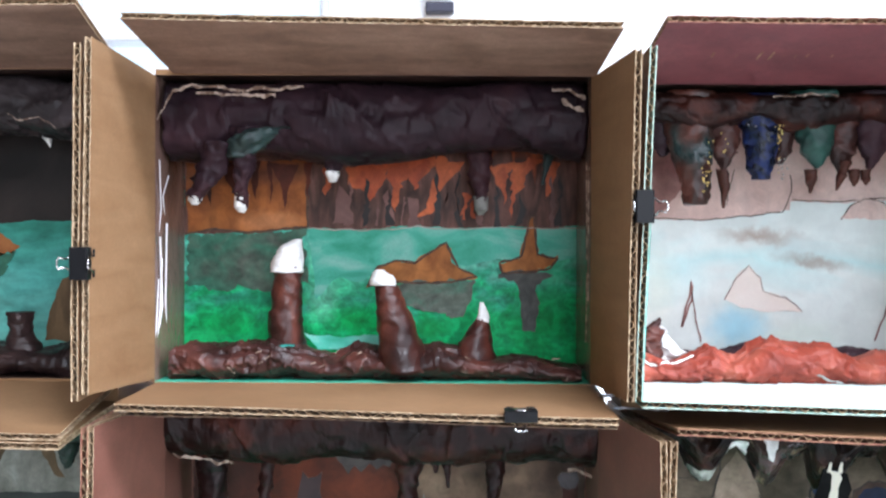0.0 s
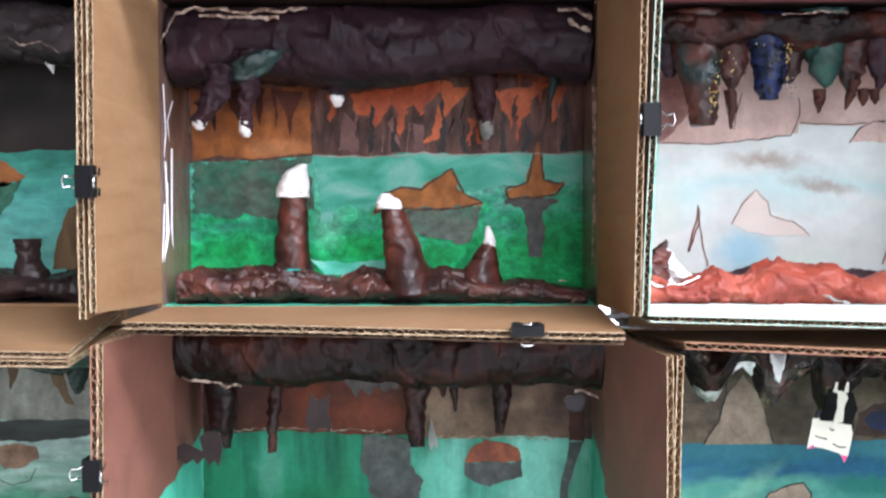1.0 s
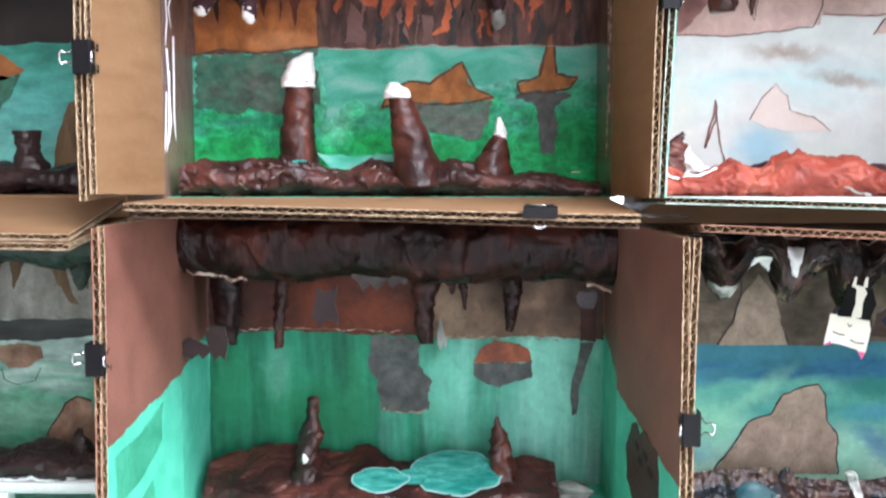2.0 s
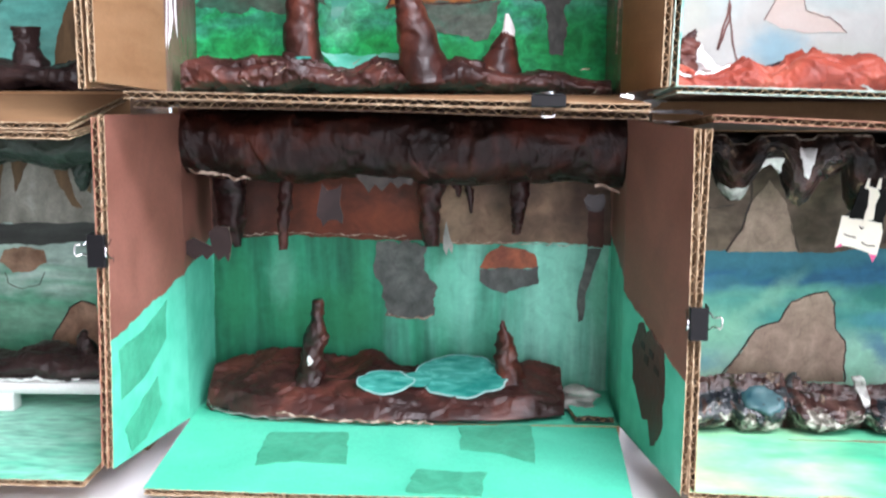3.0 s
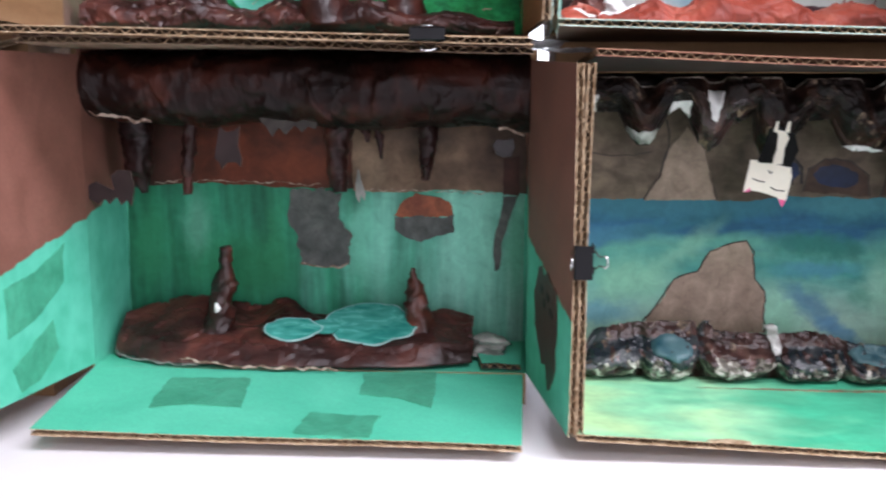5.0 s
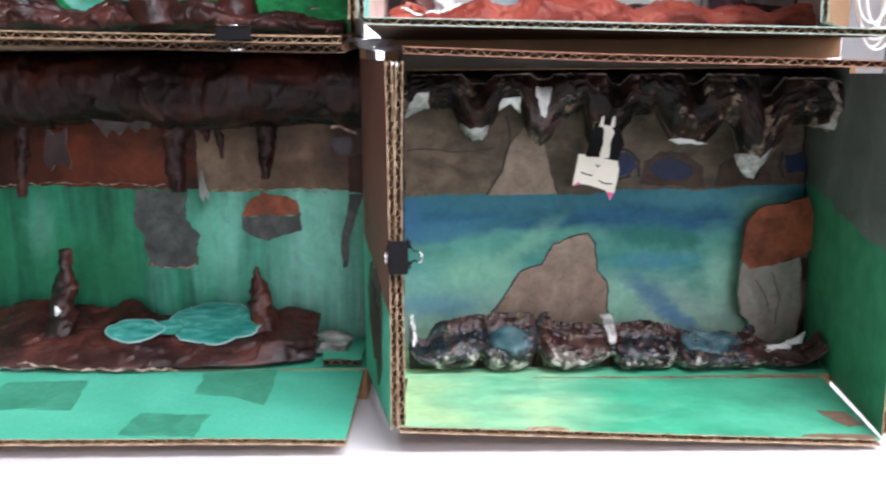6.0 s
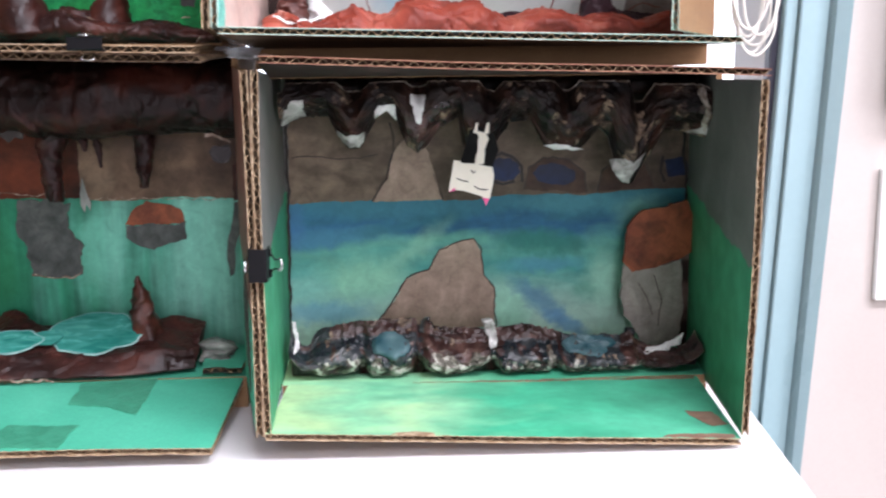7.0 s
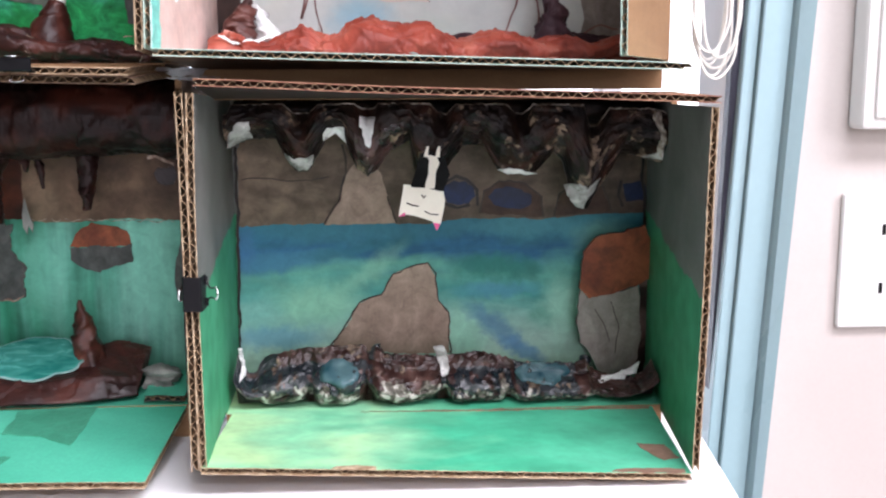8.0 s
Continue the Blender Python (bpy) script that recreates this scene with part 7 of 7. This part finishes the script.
for i, (q, mat) in enumerate((
        ([(0.1395, 0.9560), (0.1437, 0.9662), (0.1504, 0.9726), (0.1579, 0.9737), (0.1587, 0.9623), (0.1536, 0.9590)], WHITE_WORN),
        ([(0.1791, 0.9512), (0.1835, 0.9458), (0.1893, 0.948), (0.1969, 0.9487), (0.2011, 0.9499), (0.1979, 0.943), (0.1948, 0.9388), (0.1886, 0.9384), (0.1834, 0.9435)], WHITE_WORN),
        ([(0.2078, 0.959), (0.2076, 0.9647), (0.2107, 0.9685), (0.2214, 0.9692), (0.2227, 0.9577), (0.2197, 0.9650), (0.2145, 0.9672), (0.2106, 0.9645)], WHITE),
        ([(0.2318, 0.9759), (0.2425, 0.9763), (0.2412, 0.9656), (0.2391, 0.9553), (0.2353, 0.9561), (0.2335, 0.9676)], WHITE),
        ([(0.3281, 0.9384), (0.3398, 0.9394), (0.3457, 0.9386), (0.356, 0.9354), (0.3497, 0.9347), (0.336, 0.9352)], WHITE),
        ([(0.3774, 0.9277), (0.3853, 0.9296), (0.3913, 0.9256), (0.4003, 0.9322), (0.3973, 0.9236), (0.3919, 0.9158), (0.3905, 0.9102), (0.3849, 0.9111), (0.3784, 0.9199)], WHITE_WORN),
        ([(0.4326, 0.9466), (0.4385, 0.9488), (0.4425, 0.9530), (0.4455, 0.9468), (0.4472, 0.9433), (0.4406, 0.9446)], WHITE_WORN),
        ([(0.4344, 0.9770), (0.4392, 0.9800), (0.4405, 0.9721), (0.4455, 0.9507), (0.4470, 0.9440), (0.4440, 0.9448), (0.4385, 0.9644)], CARTON_RIM))):
    laid("bare_patch", C, q, cups_at, mat, 50 + i, label="bare torn carton patch")

G = thing("carton_cave_floor", (0.29, 0.75, 0.7735), "dark painted egg carton floor with blue pools", "paper sculpture", "paper cave floors")

# a strip of cups: ragged upper edge, scalloped underside, folded in between the cups
STRIP_TOP = [(0.1420, 0.8087), (0.1440, 0.7993), (0.15, 0.794), (0.1554, 0.7948), (0.1589, 0.8032), (0.1647, 0.8065), (0.1915, 0.8123), (0.2182, 0.813), (0.2338, 0.8127), (0.2353, 0.805), (0.2404, 0.8113), (0.2453, 0.8103), (0.2473, 0.8065), (0.2843, 0.804), (0.2947, 0.8046), (0.3177, 0.8067), (0.3472, 0.7983), (0.3747, 0.7969), (0.3862, 0.7967), (0.3938, 0.7995), (0.3964, 0.7938), (0.4077, 0.7880), (0.4305, 0.7850), (0.4377, 0.7890), (0.4430, 0.7975)]
STRIP_LOW = [(0.142, 0.7880), (0.1514, 0.7790), (0.1631, 0.7748), (0.1828, 0.7762), (0.1928, 0.7785), (0.2017, 0.7735), (0.2184, 0.7735), (0.2289, 0.7785), (0.2345, 0.7835), (0.2408, 0.7770), (0.2543, 0.7732), (0.2664, 0.7735), (0.2845, 0.7795), (0.2905, 0.7800), (0.2966, 0.7745), (0.3075, 0.7732), (0.3228, 0.7738), (0.335, 0.7752), (0.3473, 0.7732), (0.3759, 0.7732), (0.3984, 0.7732), (0.421, 0.7748), (0.434, 0.7810), (0.443, 0.7850)]
FOLDS_IN = ((0.1945, 0.0035), (0.2355, 0.0045), (0.2890, 0.0045), (0.3370, 0.0035), (0.3990, 0.0040))


def strip_y(x, v):
    """Depth of the strip's front at the share v from underside to upper edge."""
    p = Vector((x, 0.05 * v, 9.0))
    y = 0.7385 - 0.0090 * math.sin(math.pi * min(1, v * 1.5)) ** 0.8 + 0.027 * max(0, v - 0.35) ** 1.3
    for k, w in FOLDS_IN:
        y += 0.012 * math.exp(-((x - k) / w) ** 2) * max(0, 1 - v)
    return y + crumple(p, 60, 45) * 0.0036 + crumple(p, 150, 47) * 0.0013


def strip_at(x, z):
    top, low = along(STRIP_TOP, x), along(STRIP_LOW, x)
    return strip_y(x, max(0, min(1, (z - low) / (top - low))))


bm = bmesh.new()
nx, nv = 300, 40
rows = []
for i in range(nx + 1):
    x = 0.1420 + 0.3010 * i / nx
    low, top = along(STRIP_LOW, x), along(STRIP_TOP, x) + 0.0012 * noise.noise(Vector((x * 380, 4, 4)))
    row = [bm.verts.new((x, strip_y(x, j / nv), low + (top - low) * j / nv + 0.0006 * noise.noise(Vector((x * 300, j * 0.4, 2))))) for j in range(nv + 1)]
    y = row[-1].co.y
    row += [bm.verts.new((x, y + 0.002, top - 0.001)), bm.verts.new((x, y + 0.006, (top + low) / 2)), bm.verts.new((x, y + 0.010, 0.7726)), bm.verts.new((x, 0.7500, 0.7726))]
    rows.append(row)
m = len(rows[0])
for i in range(nx):
    for j in range(m):
        f = bm.faces.new((rows[i][j], rows[i][(j + 1) % m], rows[i + 1][(j + 1) % m], rows[i + 1][j]))
        x, v = rows[i][0].co.x, j / nv
        wear = noise.noise(Vector((x * 110, v * 3.0, 3.0))) + 0.5 * noise.noise(Vector((x * 300, v * 8, 1.0)))
        bare = 0.30 if 0.238 < x < 0.287 else 0.20 if x < 0.40 else 0.06
        if v < bare * 1.3 + 0.30 * wear and wear > -0.30:
            f.material_index = 2
        elif wear > 0.45:
            f.material_index = 3
        else:
            f.material_index = 1 if 0.238 < x < 0.287 or x > 0.385 or (v > 0.72 and 0.17 < x < 0.34) or wear < -0.35 else 0
bm.faces.new(rows[0])
bm.faces.new(rows[-1])
part("cup_strip", bm, [CARTON_INK, CARTON_BROWN, CARTON_BARE, CARTON_SCUFF], G, "", True)
laid("pool", G, [(0.2150 + 0.0138 * math.cos(k * 0.449), 0.7967 + 0.0072 * math.sin(k * 0.449)) for k in range(14)], strip_at, BLUE_POOL, 3, jitter=0.0009)
laid("pool", G, [(0.3600 + 0.0205 * math.cos(k * 0.449), 0.7918 + 0.0056 * math.sin(k * 0.449)) for k in range(14)], strip_at, BLUE_POOL, 4, jitter=0.0009)
laid("bare_tab", G, [(0.1425, 0.8120), (0.1458, 0.8110), (0.1480, 0.7930), (0.1450, 0.7916)], strip_at, WHITE, 5)
laid("bare_tab", G, [(0.4012, 0.7850), (0.4167, 0.7878), (0.4269, 0.7905), (0.4328, 0.7965), (0.4318, 0.7890), (0.4189, 0.7835), (0.4029, 0.7830)], strip_at, WHITE, 6)
laid("bare_tab", G, [(0.2821, 0.8100), (0.2901, 0.8112), (0.2925, 0.8020), (0.2941, 0.7961), (0.2868, 0.7931), (0.2845, 0.8010)], strip_at, WHITE_WORN, 7, 0.0022)
for p in ((0.2405, 0.757, 0.806), (0.3925, 0.760, 0.794)):
    cone_part("peak", G, [(p[0], p[1], p[2] - 0.012, 0.007), (p[0], p[1], p[2] - 0.002, 0.005), (p[0] + 0.002, p[1], p[2] + 0.006, 0.0015)], CARTON_INK, seed=int(p[0] * 900), folds=0.003)

toy = thing("card_cutout", (0.2735, 0.737, 0.94), "cream card cut-out with pink corners hung from the carton roof", "paper cut-out", "hanging card cut-outs")
sheet("head", toy, [(0.2615, 0.9301), (0.2757, 0.9291), (0.2892, 0.9257), (0.2900, 0.9189), (0.2875, 0.9033), (0.2842, 0.8978), (0.2811, 0.9043), (0.2684, 0.9085), (0.2624, 0.9094), (0.2580, 0.9079), (0.2597, 0.9174)], 0.7368, CREAM, thick=0.0008, jitter=0.0002, edge=TORN)
sheet("body", toy, [(0.2662, 0.9285), (0.2711, 0.9411), (0.2732, 0.9513), (0.2807, 0.9536), (0.2906, 0.9479), (0.2933, 0.9368), (0.2892, 0.9249)], 0.7366, BLACK, thick=0.0008, jitter=0.0004)
sheet("stripe", toy, [(0.2757, 0.9275), (0.2782, 0.9370), (0.2787, 0.9465), (0.2775, 0.9504), (0.2846, 0.9488), (0.2858, 0.9448), (0.2841, 0.9369), (0.2829, 0.9274)], 0.7356, CREAM, thick=0.0005, jitter=0.0006)
sheet("corner", toy, [(0.2580, 0.9079), (0.2624, 0.9110), (0.2624, 0.9086)], 0.7358, PINK, thick=0.0005, jitter=0.0)
sheet("corner", toy, [(0.2819, 0.9034), (0.2867, 0.9026), (0.2842, 0.8978)], 0.7358, PINK, thick=0.0005, jitter=0.0)

for q in ([(0.2633, 0.9180), (0.2672, 0.9155), (0.2718, 0.9150)], [(0.2768, 0.9120), (0.2803, 0.9098), (0.2855, 0.9090)], [(0.2735, 0.9228), (0.2752, 0.9205), (0.2768, 0.9222)]):
    ink(toy, q, 0.7355, 0.0008, BLACK, seed=5)
for x in (0.2755, 0.2835):
    sheet("tab", toy, [(x, 0.9490), (x + 0.002, 0.9560), (x + 0.0035, 0.9560), (x + 0.003, 0.9485)], 0.7354, CREAM, thick=0.0004, jitter=0.0002)
# bare card where the paint has chipped off the front flap
patch("chip", r2, r2_low, [(0.915, 0.60), (0.975, 0.62), (0.995, 0.80), (0.955, 0.82), (0.93, 0.74)], BROWN_KRAFT, 41, 0.0004)
patch("chip", r2, r2_low, [(0.84, 0.955), (0.90, 0.93), (0.99, 0.95), (0.995, 0.998), (0.83, 0.998)], BROWN_KRAFT, 42, 0.0004)
patch("chip", r2, r2_low, [(0.27, 0.965), (0.31, 0.95), (0.35, 0.97), (0.35, 0.998), (0.26, 0.998)], KRAFT_EDGE, 43, 0.0004)
patch("chip", r2, r2_low, [(0.30, 0.03), (0.62, 0.02), (0.80, 0.02), (0.99, 0.01), (0.99, 0.045), (0.80, 0.045), (0.62, 0.05)], HAZEL, 44, 0.0004)


# ---- clips, tape and cord ----
def binder_clip():
    """A small black spring clip round an edge that runs along z, its spine towards -y."""
    ob = thing("binder_clip", (0, 0, 0), "small black binder clip with steel wire handles", "binder clip", "binder clips")
    bm = bmesh.new()
    h, w, d, t = 0.0098, 0.0055, 0.0125, 0.0005
    prof = [(-0.0016, d), (-w, 0.0006), (-w + 0.0009, -0.0004), (w - 0.0009, -0.0004), (w, 0.0006), (0.0016 + 0.004, d)]
    prof[0], prof[-1] = (-0.0052, d), (0.0052, d)
    inner = [(x * (1 - t / 0.0055), y + t if abs(x) < w - 0.0001 or y < 0.001 else y) for x, y in prof]
    rows = [[bm.verts.new((x, y, z)) for x, y in prof] + [bm.verts.new((x, y, z)) for x, y in inner[::-1]] for z in (-h, h)]
    m = len(rows[0])
    for i in range(m):
        j = (i + 1) % m
        bm.faces.new((rows[0][i], rows[0][j], rows[1][j], rows[1][i]))
    for r in rows:
        for i in range(len(prof) - 1):
            bm.faces.new((r[i], r[i + 1], r[m - 2 - i], r[m - 1 - i]))
    part("spring", bm, CLIP_BLACK, ob)
    for s in (-1, 1):
        bm = bmesh.new()
        for z in (-0.0062, 0.0062):
            bmesh.ops.create_cone(bm, cap_ends=True, segments=10, radius1=0.0011, radius2=0.0011, depth=0.0045, matrix=Matrix.Translation((s * 0.0056, d - 0.0015, z)))
        part("curl", bm, CLIP_BLACK, ob)
        bm = bmesh.new()
        if s < 0:
            pts = [(s * 0.0056, d - 0.0015, -0.0062), (s * 0.0072, d - 0.004, -0.0050), (s * 0.0090, d - 0.0062, -0.0026), (s * 0.0112, d - 0.0078, -0.0030), (s * 0.0128, d - 0.0086, -0.0036), (s * 0.0137, d - 0.0090, -0.0016)]
        else:
            pts = [(s * 0.0060, d - 0.0015, -0.0062), (s * 0.0064, d - 0.006, -0.0052), (s * 0.0066, d - 0.010, -0.0030), (s * 0.0068, d - 0.0135, -0.0036), (s * 0.0066, d - 0.0150, -0.0018)]
        pts = pts + [(x, y, -z) for x, y, z in pts[::-1]]
        wire(bm, pts, 0.00055, 8)
        part("handle", bm, STEEL, ob, "bright steel wire handle", True)
    return ob


clip = binder_clip()
clip.matrix_basis = pose(-0.2125, 0.6115, 0.921, 0, 0, 2)
copy_thing(clip, pose(-0.2135, 0.6115, 1.098, 0, 0, 3))
copy_thing(clip, pose(0.1225, 0.6115, 1.133, 0, 180, -3))
copy_thing(clip, pose(0.1390, 0.6115, 0.881, 0, 180, -4))
copy_thing(clip, pose(0.0500, 0.6105, 1.0085, 0, -90, 0) @ Matrix.Diagonal((0.66, 1, 1, 1)))

# strips of tape at the corners where the boxes meet
for i, (c, turn) in enumerate((((0.1175, 0.715, 1.006), (70, 0, 30)), ((0.134, 0.685, 1.0015), (82, 0, -20)), ((-0.198, 0.70, 1.006), (84, 0, 15)))):
    tape = thing("tape_strip", c, "crumpled strip of white tape joining two boxes", "tape", "tape strips")
    bm = bmesh.new()
    m = pose(*c, *turn)
    grid = [[bm.verts.new(m @ Vector((0.034 * (a / 10 - 0.5) * (1 if i < 2 else 0.8), 0.0022 * noise.noise(Vector((a * 0.45, b * 0.8, i * 3.0))), 0.016 * (b / 5 - 0.5)))) for b in range(6)] for a in range(11)]
    for a in range(10):
        for b in range(5):
            bm.faces.new((grid[a][b], grid[a + 1][b], grid[a + 1][b + 1], grid[a][b + 1]))
    bmesh.ops.solidify(bm, geom=bm.faces[:], thickness=0.0004)
    part("tape_film", bm, TAPE, tape)

cords = thing("cord_bundle", (0.51, 0.85, 1.2), "hanging bundle of cream window blind cords", "cords")
rnd = random.Random(9)
for i in range(7):
    bm = bmesh.new()
    cx, w, zb = 0.513 + rnd.uniform(-0.006, 0.006), rnd.uniform(0.010, 0.022), rnd.uniform(1.001, 1.025)
    y = 0.846 + rnd.uniform(-0.006, 0.006)
    pts = []
    for j in range(25):
        a = math.pi * j / 24
        pts.append((cx - w * math.cos(a) * (1 + 0.05 * math.sin(5 * a + i)), y, zb + 0.05 - 0.05 * math.sin(a) ** 0.8))
    pts = [(cx - 0.4 * w, y, 1.6), (cx - 0.9 * w, y, 1.2)] + pts + [(cx + 0.9 * w, y, 1.2), (cx + 0.4 * w, y, 1.6)]
    wire(bm, pts, 0.0011, 8)
    part("cord", bm, CORD, cords, "", True)
